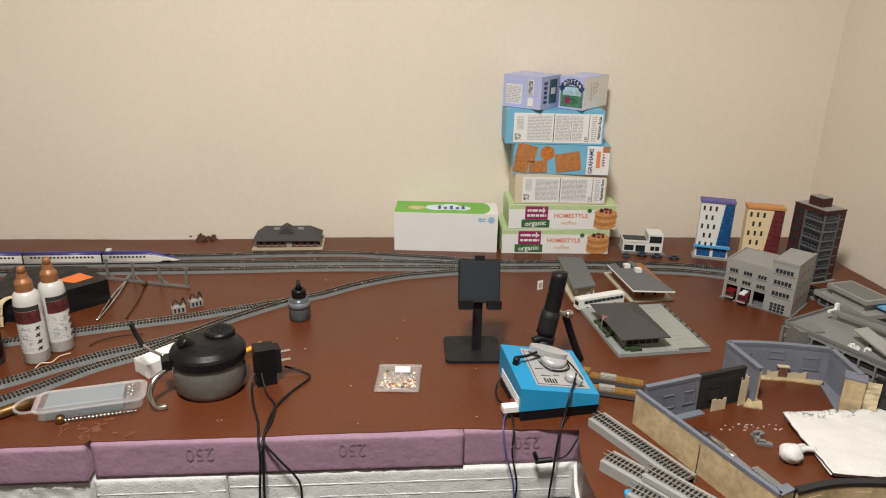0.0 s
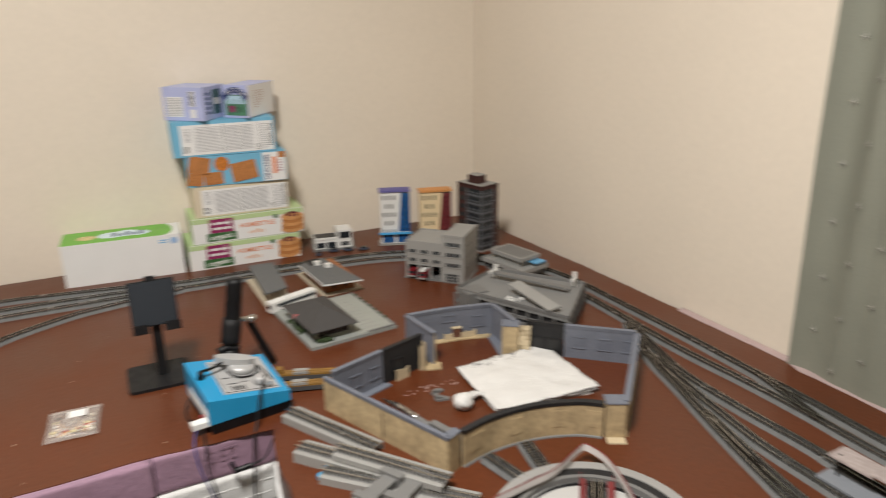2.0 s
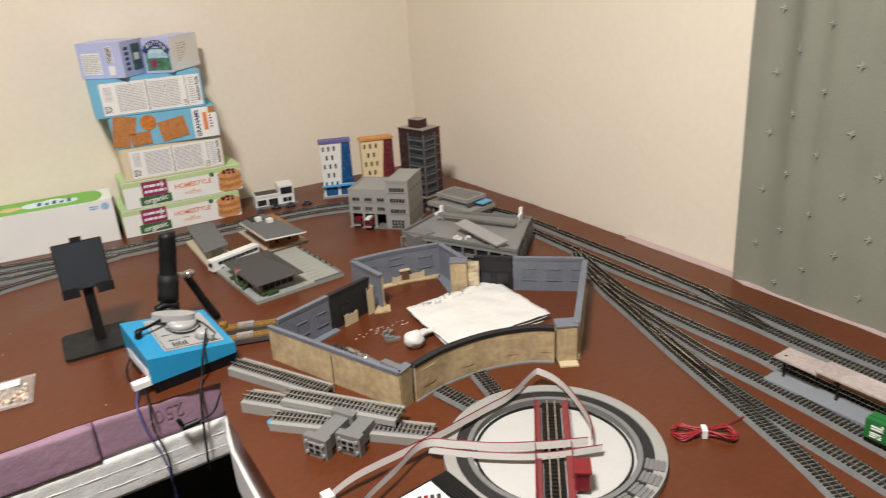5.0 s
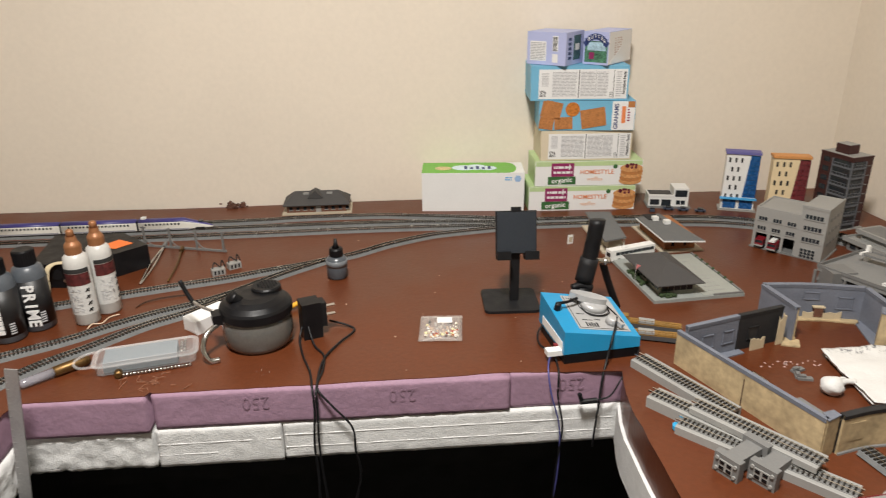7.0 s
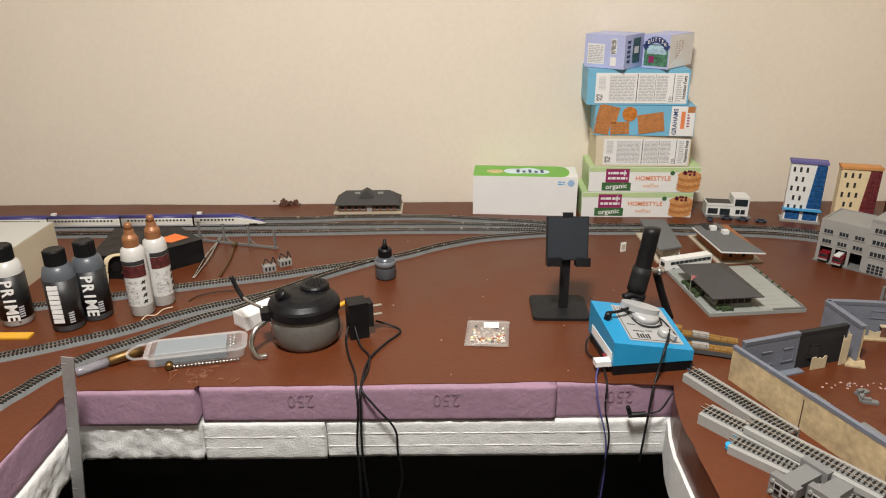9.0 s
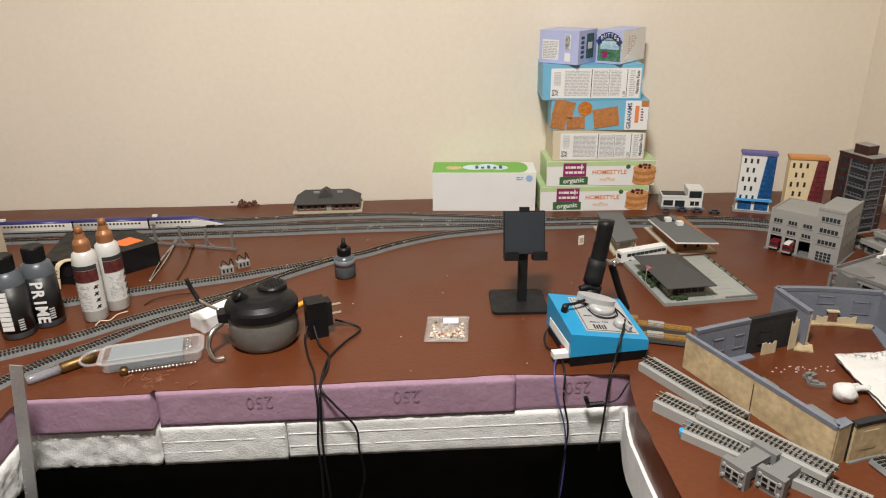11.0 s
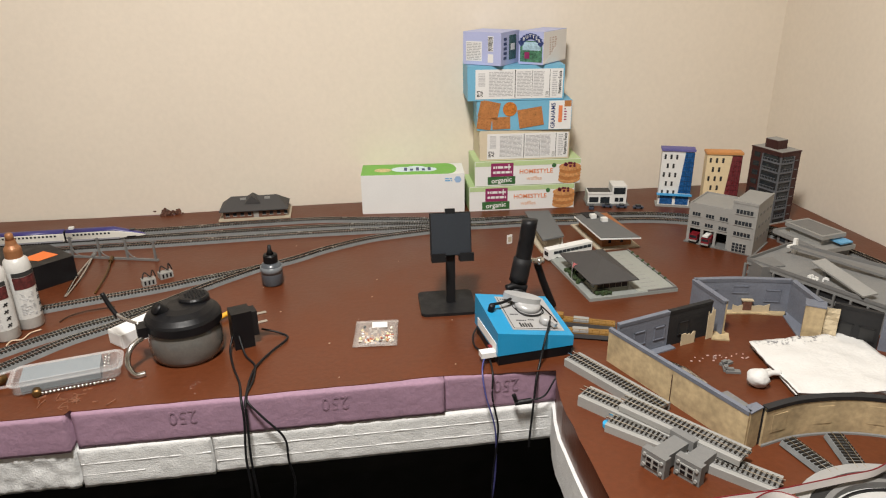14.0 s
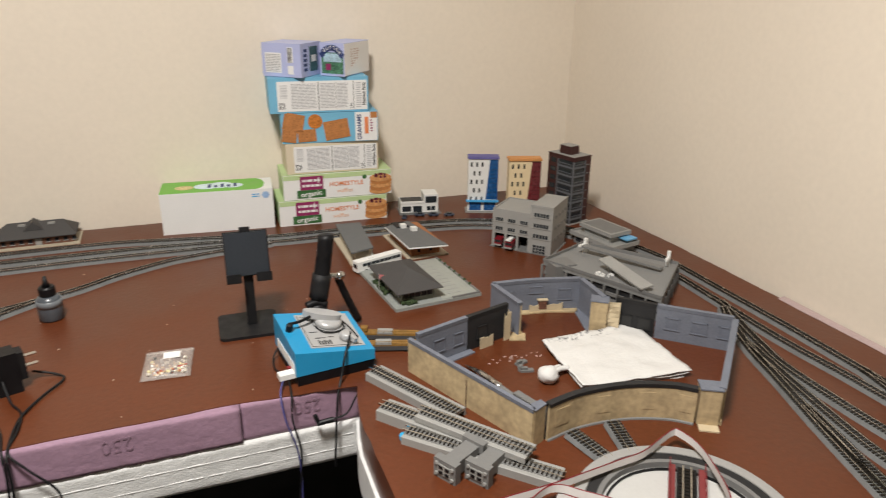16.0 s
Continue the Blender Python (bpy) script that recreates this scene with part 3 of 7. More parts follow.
def waffle_box(x0, y0, x1, y1, z, h):
    ob, w = carton("waffle_box", "white, green and orange printed waffle carton in the stack", x0, y0, x1, y1, z, h, 0.112, (WHITE, LTGREEN, LTGREEN))
    plate(ob, "green_band", 0.001, h * 0.80, w - 0.001, h - 0.001, 0, LTGREEN)
    plate(ob, "brand_panel", w * 0.15, h * 0.38, w * 0.36, h * 0.92, -0.0002, MAROON, "maroon brand panel", 0.0006)
    bars(ob, w * 0.17, h * 0.45, w * 0.345, h * 0.86, -0.0006, WHITE, 2, 3)
    plate(ob, "cross_mark", w * 0.300, h * 0.72, w * 0.335, h * 0.78, -0.0008, WHITE)
    plate(ob, "cross_mark", w * 0.313, h * 0.64, w * 0.322, h * 0.87, -0.0009, WHITE)
    bm = bmesh.new()
    box(w * 0.12, -0.0012, h * 0.06, w * 0.38, 0.0, h * 0.37, bm)
    part("banner", bm, DKGREEN, ob, "dark green banner", bevel=0.0)
    lettering("organic", 0.0165, WHITE, ob, front(w * 0.25, h * 0.22, -0.0014, 4), bold=0.00025)
    lettering("HOMESTYLE", 0.0145, ORANGEP, ob, front(w * 0.575, h * 0.54, -0.0006), width=1.0, bold=0.0002)
    lettering("waffles", 0.0135, mat("pale_orange_ink", (0.75, 0.42, 0.26), 0.6), ob, front(w * 0.56, h * 0.26, -0.0006))
    part("seal", lathe([(0.0052, 0), (0.0052, 0.0006)], 16, None, pose(w * 0.745, -0.0002, h * 0.76, 90)), DKGREEN, ob)
    food_photo(ob, w * 0.890, h * 0.44, 0.023, -0.0006, 5)
    return ob


waffle_box(0.271, 1.527, 0.522, 1.516, 0.0, 0.0595)
waffle_box(0.284, 1.528, 0.534, 1.516, 0.0605, 0.0585)


def cracker_box(name, label, x0, y0, x1, y1, z, h, mats, picture):
    ob, w = carton(name, label, x0, y0, x1, y1, z, h, 0.118, mats)
    if picture:
        for cx, cz, sw, sh, rot in ((0.105, 0.68, 0.21, 0.60, 12), (0.055, 0.22, 0.15, 0.44, 8), (0.235, 0.22, 0.19, 0.44, -3), (0.545, 0.40, 0.26, 0.66, -9)):
            bm = bmesh.new()
            m = pose(w * cx + w * 0.02, -0.0008, h * cz + 0.002, 0, rot, 0)
            box(-w * sw / 2, -0.0006, -h * sh / 2 + 0.001, w * sw / 2, 0.0004, h * sh / 2 - 0.001, bm, m)
            pl = part("cracker_picture", bm, BISCUIT, ob)
            bm = bmesh.new()
            for a in range(5):
                for b in range(4):
                    box(-w * sw * 0.4 + a * w * sw * 0.2 - 0.0007, -0.0009, -h * sh * 0.36 + b * h * sh * 0.24 - 0.0007, -w * sw * 0.4 + a * w * sw * 0.2 + 0.0007, -0.0006, -h * sh * 0.36 + b * h * sh * 0.24 + 0.0007, bm, m)
            part("cracker_dots", bm, mat("toasted_brown", (0.20, 0.07, 0.02), 0.6), ob)
        part("honey_picture", lathe([(0.016, 0), (0.016, 0.0008)], 20, None, pose(w * 0.345, -0.0003, h * 0.72, 90)), mat("honey_amber", (0.50, 0.17, 0.03), 0.4, 0, 0.4, 150, 0.0), ob)
        plate(ob, "white_end", w * 0.76, 0.001, w * 0.995, h - 0.001, -0.0002, WHITE)
        lettering("GRAHAMS", 0.0135, NAVY, ob, front(w * 0.805, h * 0.48, -0.0008, 90), width=0.92, bold=0.0003)
        plate(ob, "orange_label", w * 0.86, h * 0.25, w * 0.90, h * 0.82, -0.0006, ORANGEP)
        bars(ob, w * 0.92, h * 0.3, w * 0.95, h * 0.75, -0.0006, MAROON, 5, 9)
        part("cracker_picture", box(w * 0.92, -0.0008, h * 0.78, w * 0.993, 0, h * 0.985), BISCUIT, ob)
    else:
        plate(ob, "text_panel", w * 0.08, h * 0.05, w * 0.985, h * 0.90, -0.0002, WHITE)
        for k, (a, b) in enumerate(((0.22, 0.47), (0.51, 0.66), (0.68, 0.79))):
            bars(ob, w * a, h * 0.12, w * b, h * 0.84, -0.0006, GREYINK, 17, 20 + k)
        plate(ob, "divider", w * 0.487, h * 0.08, w * 0.494, h * 0.88, -0.0006, BLACKINK)
        plate(ob, "divider", w * 0.845, h * 0.08, w * 0.850, h * 0.88, -0.0006, BLACKINK)
        plate(ob, "divider", w * 0.665, h * 0.10, w * 0.668, h * 0.86, -0.0006, BLACKINK)
        lettering("Nutrition Facts", 0.0095, BLACKINK, ob, front(w * 0.955, h * 0.50, -0.0008, 90), width=0.85, bold=0.00025)
        lettering("130" if mats[0] is BLUECARD else "120", 0.0090, BLACKINK, ob, front(w * 0.825, h * 0.16, -0.0008, 90))
        bars(ob, w * 0.875, h * 0.1, w * 0.93, h * 0.85, -0.0006, GREYINK, 12, 31)
        bm = bmesh.new()
        rnd = random.Random(7)
        for a in range(8):
            for b in range(5):
                if rnd.random() < 0.55:
                    box(w * 0.095 + a * 0.0017, -0.0008, h * 0.12 + b * 0.0028, w * 0.095 + a * 0.0017 + 0.0013, 0, h * 0.12 + b * 0.0028 + 0.0022, bm)
        part("mark_bars", bm, BLACKINK, ob)
        bm = bmesh.new()
        for a in range(14):
            box(w * 0.11, -0.0008, h * 0.42 + a * 0.0021, w * 0.18, 0, h * 0.42 + a * 0.0021 + rnd.uniform(0.0004, 0.0013), bm)
        part("mark_bars", bm, GREYINK, ob)
    return ob


cracker_box("cracker_box", "cream printed cracker carton showing its nutrition panel", 0.296, 1.532, 0.504, 1.520, 0.1200, 0.0690, (CREAM, CREAM, CREAM), False)
cracker_box("cracker_box", "sky blue graham cracker carton with pictured crackers", 0.290, 1.536, 0.503, 1.512, 0.1900, 0.0665, (BLUECARD, BLUECARD, BLUECARD), True)
cracker_box("cracker_box", "sky blue cracker carton showing its nutrition panel", 0.268, 1.536, 0.484, 1.518, 0.2575, 0.0760, (BLUECARD, BLUECARD, BLUECARD), False)


def butter_box(x, y, rz, w, d, which):
    """A butter carton turned with one corner to the room; both near faces are printed."""
    ob = thing("butter_box", "lilac and white printed butter carton on top of the stack", "food box", x, y, 0.3345, rz, "stacked food boxes")
    h = 0.070
    part("carton_body", box(0, 0, 0, w, d, h), LILAC, ob, bevel=0.001)

    def side(name, y0, z0, y1, z1, m, lift=0.0):
        return part(name, box(w - 0.0002, y0, z0, w + 0.0005 + lift, y1, z1), m, ob)

    if which == 0:
        plate(ob, "text_panel", w * 0.08, 0.008, w * 0.50, 0.050, 0, WHITE)
        bars(ob, w * 0.10, 0.010, w * 0.48, 0.048, -0.0004, GREYINK, 11, 2)
        plate(ob, "text_panel", w * 0.66, 0.030, w * 0.80, 0.062, 0, WHITE)
        bars(ob, w * 0.67, 0.031, w * 0.79, 0.061, -0.0004, BLACKINK, 12, 4)
        plate(ob, "text_panel", w * 0.66, 0.006, w * 0.80, 0.024, 0, WHITE)
        for k in range(5):
            side("navy_letter_bar", 0.012, 0.012 + k * 0.010, 0.026, 0.018 + k * 0.010, NAVY)
        side("picture_panel", d * 0.42, 0.010, d * 0.80, 0.062, mat("teal_picture", (0.05, 0.12, 0.13), 0.5, 0, 0.7, 120, 0.0))
        side("cloud_picture", d * 0.50, 0.030, d * 0.72, 0.044, WHITE, 0.0004)
    else:
        plate(ob, "picture_panel", 0.004, 0.005, w * 0.96, 0.050, 0, mat("farm_picture", (0.06, 0.17, 0.10), 0.5, 0, 0.9, 70, 0.0))
        plate(ob, "sky_picture", 0.010, 0.030, w * 0.90, 0.048, -0.0004, mat("pale_sky_print", (0.35, 0.50, 0.58), 0.5, 0, 0.4, 60, 0.0))
        plate(ob, "barn_picture", w * 0.25, 0.012, w * 0.45, 0.026, -0.0006, MAROON)
        bm = bmesh.new()
        for k in range(9):
            a = math.radians(150 - k * 15)
            m = pose(w * 0.5 + w * 0.46 * math.cos(a), -0.0006, 0.030 + 0.030 * math.sin(a), 0, -(60 - k * 15) * 0.6, 0)
            box(-0.005, -0.0006, -0.006, 0.005, 0.0004, 0.006, bm, m)
        part("banner", bm, NAVY, ob)
        for k, ch in enumerate("BUTTER"):
            a = math.radians(128 - k * 17)
            lettering(ch, 0.0105, WHITE, ob, pose(w * 0.5 + w * 0.46 * math.cos(a), -0.0014, 0.030 + 0.030 * math.sin(a), 90, 0, 0))
        side("white_end", 0.001, 0.001, d - 0.001, h - 0.001, WHITE)
        bm = bmesh.new()
        rnd = random.Random(8)
        for k in range(9):
            for q in range(3):
                box(w, 0.030 + q * 0.013, 0.014 + k * 0.005, w + 0.0009, 0.030 + q * 0.013 + rnd.uniform(0.004, 0.011), 0.0165 + k * 0.005, bm)
        part("small_print", bm, mat("peach_ink", (0.52, 0.40, 0.36), 0.6), ob)
        b = prism([(0.004, 0.002), (d * 0.55, h * 0.50), (d - 0.004, 0.002)], 0, 0.0006)
        b.transform(Matrix(((0, 0, 1, w + 0.0004), (1, 0, 0, 0), (0, 1, 0, 0), (0, 0, 0, 1))))
        part("end_flap", b, WHITE, ob)
    return ob


butter_box(0.265, 1.577, -40, 0.095, 0.090, 0)
butter_box(0.386, 1.552, -42, 0.060, 0.118, 1)

# ---- tissue box ----
tb = thing("tissue_box", "white tissue box with green printed top against the wall", "tissue box", 0.021, 1.553, 0, -5.4)
W, D, Ht = 0.240, 0.094, 0.093
part("carton_body", box(0, 0, 0, W, D, Ht), WHITE, tb, bevel=0.001)
bm = prism([(0.0, 0.001), (W * 0.84, 0.001)] + [(W * 0.84 + 0.022 * math.sin(a * math.pi / 8), D / 2 - (D / 2 - 0.001) * math.cos(a * math.pi / 8)) for a in range(1, 8)] + [(W * 0.84, D - 0.001), (0.0, D - 0.001)], Ht, Ht + 0.0004)
part("green_top_print", bm, GREENP, tb, "bright green top print")
bm = bmesh.new()
for cx, cy, rx, ry in ((0.10, 0.045, 0.030, 0.022), (0.128, 0.05, 0.026, 0.024), (0.155, 0.042, 0.022, 0.018)):
    lathe([(1, 0), (1, 0.0004)], 20, bm, Matrix.Translation((cx, cy, Ht + 0.0003 + rx * 0.004)) @ Matrix.Diagonal((rx, ry, 1, 1)))
part("cloud_print", bm, mat("pale_blue_print", (0.60, 0.72, 0.78), 0.5), tb)
bm = bmesh.new()
for k in range(5):
    box(0.10 + k * 0.014, 0.032, Ht + 0.0008, 0.107 + k * 0.014, 0.058 - 0.010 * (k % 2), Ht + 0.0013, bm)
part("brand_mark", bm, NAVY, tb, "navy brand mark")
part("shea_nut_picture", lathe([(0.02, 0), (0.02, 0.0005)], 20, None, Matrix.Translation((0.050, 0.040, Ht + 0.0003)) @ Matrix.Diagonal((1, 0.8, 1, 1))), mat("nut_cream", (0.55, 0.45, 0.22), 0.5, 0, 0.5, 90, 0.0), tb)
bars(tb, W * 0.81, 0.074, W * 0.88, 0.084, 0, SKYBL, 2, 6)
part("brand_mark", lathe([(0.0085, 0), (0.0085, 0.0005)], 6, None, pose(W * 0.935, -0.0001, 0.079, 90)), mat("pale_blue_mark", (0.30, 0.45, 0.68), 0.5), tb)


# ---- model buildings ----
def windows(parent, cols, y, material, w, h, name="window", frame_mat=None):
    for x, z in cols:
        part(name, box(x - w / 2, y - 0.0005, z, x + w / 2, y + 0.0006, z + h), material, parent)
        if frame_mat:
            bm = box(x - w / 2 - 0.0008, y - 0.0008, z - 0.0012, x + w / 2 + 0.0008, y + 0.0004, z)
            part("window_sill", bm, frame_mat, parent)


def slim_tower(label, x0, y0, x1, y1, h, body, trim, curtainwall, base):
    w = math.hypot(x1 - x0, y1 - y0)
    ob = thing("model_office_tower", label, "model building", x0, y0, 0, math.degrees(math.atan2(y1 - y0, x1 - x0)), "model town buildings")
    d = 0.030
    part("wall", box(0.002, 0.002, 0.004, w - 0.002, d, h - 0.010), body, ob, bevel=0.0006)
    part("base", box(-0.003, -0.004, 0, w + 0.003, d + 0.003, 0.004), LTGREYPL, ob)
    part("parapet", box(0.000, -0.001, h - 0.0115, w, d + 0.002, h - 0.0065), trim, ob, bevel=0.0005)
    part("roof", box(0.004, 0.003, h - 0.0068, w - 0.004, d - 0.002, h - 0.0058), trim, ob)
    # sloping glazed wall on one half
    g = prism([(w * 0.60, 0.034), (w * 0.97, 0.034), (w * 0.97, h - 0.014), (w * 0.71, h - 0.014)], -0.0004, 0.0012)
    g.transform(pose(0, 0.002, 0, 90))
    glass = part("window_wall", g, curtainwall, ob)
    bm = bmesh.new()
    for k in range(9):
        z = 0.040 + k * 0.0115
        box(w * (0.61 + 0.0115 * k), 0.0005, z, w * 0.97, 0.0022, z + 0.001, bm)
    for f in (0.76, 0.83, 0.90, 0.965):
        box(w * f, 0.0003, 0.034, w * f + 0.0009, 0.0022, h - 0.014, bm)
    part("mullions", bm, mat("mullion_dark", tuple(c * 0.35 for c in (curtainwall.node_tree.nodes["Vector Math"].inputs[0].default_value)), 0.4), ob)
    cols = []
    for r in range(5):
        for c in range(3 if r % 2 == 0 else 2):
            x = w * ((0.13 + 0.17 * c) if r % 2 == 0 else (0.22 + 0.17 * c))
            cols.append((x, h - 0.031 - r * 0.0215))
    windows(ob, cols, 0.002, BLACKINK, 0.0046, 0.011)
    part("awning", box(-0.002, -0.008, 0.029, w + 0.001, 0.004, 0.032), base, ob, bevel=0.0005)
    for k in range(2):
        part("shop_window", box(w * (0.08 + 0.47 * k), 0.0008, 0.006, w * (0.46 + 0.47 * k), 0.003, 0.027), BLUEGL if base is SKYBL else REDGL, ob)
    return ob


slim_tower("white model office tower with blue window wall and awning", 0.719, 1.490, 0.790, 1.463, 0.146, WHITEP, PURPLE, BLUEGL, SKYBL)
slim_tower("pale yellow model office tower with red window wall", 0.802, 1.436, 0.879, 1.413, 0.147, YELLOWB, ORANGEB, REDGL, ORANGEB)


def brown_tower():
    ob = thing("model_apartment_tower", "dark brown brick model apartment tower with grey corner bays", "model building", 0.911, 1.325, 0, 15.3, "model town buildings")
    w, d, h = 0.057, 0.081, 0.158
    grey = mat("bay_grey", (0.105, 0.112, 0.125), 0.6, 0, 0.1, 80, 0.1)
    part("wall", box(0, 0, 0.003, w, d, h), BROWNB, ob, bevel=0.0008)
    part("base", box(-0.005, -0.005, 0, w + 0.004, d + 0.004, 0.003), LTGREYPL, ob)
    part("corner_bay", box(-0.003, -0.003, 0.003, 0.036, 0.047, h - 0.008), BLACKWALL, ob)
    for e in ((0.0335, -0.0042, 0.0365, -0.002), (-0.0042, 0.0445, -0.002, 0.0475), (-0.0042, -0.0042, -0.001, -0.001)):
        part("bay_pier", box(e[0], e[1], 0.003, e[2], e[3], h - 0.007), grey, ob)
    for k in range(7):
        z = 0.012 + k * 0.0205
        part("bay_band", box(-0.0046, -0.0046, z, 0.0365, 0.0475, z + 0.0036), grey, ob)
        part("bay_window", box(0.004, -0.0034, z + 0.007, 0.031, -0.001, z + 0.0165), GLASSDK, ob)
        part("bay_window", box(-0.0034, 0.005, z + 0.007, -0.001, 0.042, z + 0.0165), GLASSDK, ob)
        part("bay_rail", box(0.003, -0.0044, z + 0.0085, 0.032, -0.003, z + 0.0097), grey, ob)
        part("bay_rail", box(-0.0044, 0.004, z + 0.0085, -0.003, 0.043, z + 0.0097), grey, ob)
        for f in range(5):
            part("mullion", box(-0.0042, 0.006 + f * 0.0085, z + 0.0036, -0.003, 0.0069 + f * 0.0085, z + 0.0097), grey, ob)
        for f in range(4):
            part("mullion", box(0.005 + f * 0.0078, -0.0042, z + 0.0036, 0.0058 + f * 0.0078, -0.003, z + 0.0097), grey, ob)
        part("window", box(-0.0006, 0.056, z + 0.004, 0.001, 0.072, z + 0.015), GLASSDK, ob)
        part("window_sill", box(0.043, -0.0014, z + 0.004, 0.051, 0.001, z + 0.0055), GREYPL, ob)
    part("parapet", box(-0.001, -0.001, h, w + 0.001, d + 0.001, h + 0.0025), BROWNB, ob)
    part("roof", box(0.001, 0.001, h + 0.001, w - 0.001, d - 0.001, h + 0.0032), LTGREYPL, ob)
    part("roof_house", box(0.012, 0.024, h + 0.003, 0.040, 0.058, h + 0.022), BROWNB, ob, bevel=0.0006)
    part("roof_house_cap", box(0.0125, 0.0245, h + 0.022, 0.0395, 0.0575, h + 0.0232), LTGREYPL, ob)


brown_tower()


def fire_station():
    ob = thing("model_fire_station", "grey unpainted plastic model fire station with open bays", "model building", 0.681, 1.260, 0, -48.0, "model town buildings")
    w, d, h1, h2 = 0.134, 0.092, 0.086, 0.106
    s = 0.086
    part("base", box(-0.003, -0.004, 0, w + 0.003, d + 0.002, 0.002), GREYPL, ob)
    # front wall with three bay openings
    bm = bmesh.new()
    xs = [0.0, 0.006, 0.028, 0.034, 0.055, 0.060, 0.081, s]
    for k in range(0, 8, 2):
        box(xs[k], 0, 0.002, xs[k + 1], 0.003, 0.032, bm)
    box(0, 0, 0.032, s, 0.003, h1, bm)
    part("front_wall", bm, LTGREYPL, ob)
    part("side_wall", box(0, 0.003, 0.002, 0.003, d, h1), LTGREYPL, ob)
    part("back_wall", box(0.003, d - 0.003, 0.002, s, d, h1), LTGREYPL, ob)
    part("bay_floor", box(0.003, 0.003, 0.002, s, d - 0.003, 0.003), GREYPL, ob)
    # added black panel gives the open bays their inner shade
    part("bay_shade_panel", box(0.003, 0.045, 0.003, s, 0.047, 0.034), BLACKWALL, ob)
    part("roof", box(0.003, 0.003, h1 - 0.005, s, d - 0.003, h1 - 0.002), LTGREYPL, ob)
    part("tower_wall", box(s, -0.004, 0.002, w, d, h2), LTGREYPL, ob, bevel=0.0006)
    part("tower_roof", box(s + 0.003, 0.0, h2 - 0.001, w - 0.003, d - 0.003, h2 + 0.0006), LTGREYPL, ob)
    part("tower_parapet", box(s - 0.0006, -0.005, h2 - 0.003, w + 0.0006, -0.001, h2 + 0.0018), LTGREYPL, ob)
    part("tower_parapet", box(w - 0.003, -0.001, h2 - 0.003, w + 0.0006, d, h2 + 0.0018), LTGREYPL, ob)
    for z in (0.040, 0.060):
        for c in range(3):
            for k in range(3):
                part("window", box(0.008 + c * 0.0275 + k * 0.0056, -0.0006, z, 0.0125 + c * 0.0275 + k * 0.0056, 0.001, z + 0.007), GLASSDK, ob)
            part("window_sill", box(0.006 + c * 0.0275, -0.0016, z - 0.002, 0.025 + c * 0.0275, 0.0, z - 0.0006), LTGREYPL, ob)
    for z in (0.037, 0.060, 0.083):
        for k in range(5):
            part("window", box(s + 0.008 + k * 0.0066, -0.0046, z, s + 0.0132 + k * 0.0066, -0.003, z + 0.008), GLASSDK, ob)
        part("window_sill", box(s + 0.006, -0.0056, z - 0.002, s + 0.043, -0.004, z - 0.0006), LTGREYPL, ob)
    part("door_frame", box(s + 0.008, -0.0048, 0.003, s + 0.038, -0.003, 0.023), LTGREYPL, ob)
    for r in range(3):
        for k in range(4):
            part("door_pane", box(s + 0.009 + k * 0.007, -0.0052, 0.004 + r * 0.0062, s + 0.0145 + k * 0.007, -0.0045, 0.009 + r * 0.0062), GLASSDK, ob)
    for z in (0.030, 0.055, 0.080):
        for k in range(4):
            part("window", box(w - 0.0005, 0.012 + k * 0.021, z, w + 0.0006, 0.022 + k * 0.021, z + 0.005), GREYPL, ob)
    return ob


fire_station()


def fire_truck(x, y, rz, white):
    ob = thing("model_fire_truck", "tiny red model fire truck in a station bay", "model truck", x, y, 0.0032, rz, "model fire trucks")
    part("cab", box(-0.008, -0.012, 0.004, 0.008, 0.002, 0.018), RED, ob, bevel=0.001)
    part("body", box(-0.008, 0.003, 0.004, 0.008, 0.036, 0.020), RED, ob, bevel=0.0008)
    part("windscreen", box(-0.0068, -0.0126, 0.011, 0.0068, -0.0118, 0.016), GLASSDK, ob)
    part("bumper", box(-0.0084, -0.0145, 0.004, 0.0084, -0.012, 0.0065), LTGREYPL, ob)
    if white:
        part("ladder", box(-0.005, -0.014, 0.0205, 0.005, 0.034, 0.024), WHITEP, ob)
    for sx in (-1, 1):
        for yy in (-0.006, 0.028):
            part("wheel", lathe([(0.004, 0), (0.004, 0.002)], 12, None, pose(sx * 0.0072, yy, 0.004, 0, 90 * sx, 0)), BLACK, ob)


a = math.radians(-48.0)
for lx, w_ in ((0.017, False), (0.0445, True)):
    fx, fy = 0.681 + lx * math.cos(a) + (0.004 if w_ else -0.004) * math.sin(a), 1.260 + lx * math.sin(a) - (0.004 if w_ else -0.004) * math.cos(a)
    fire_truck(fx, fy, math.degrees(a), w_)


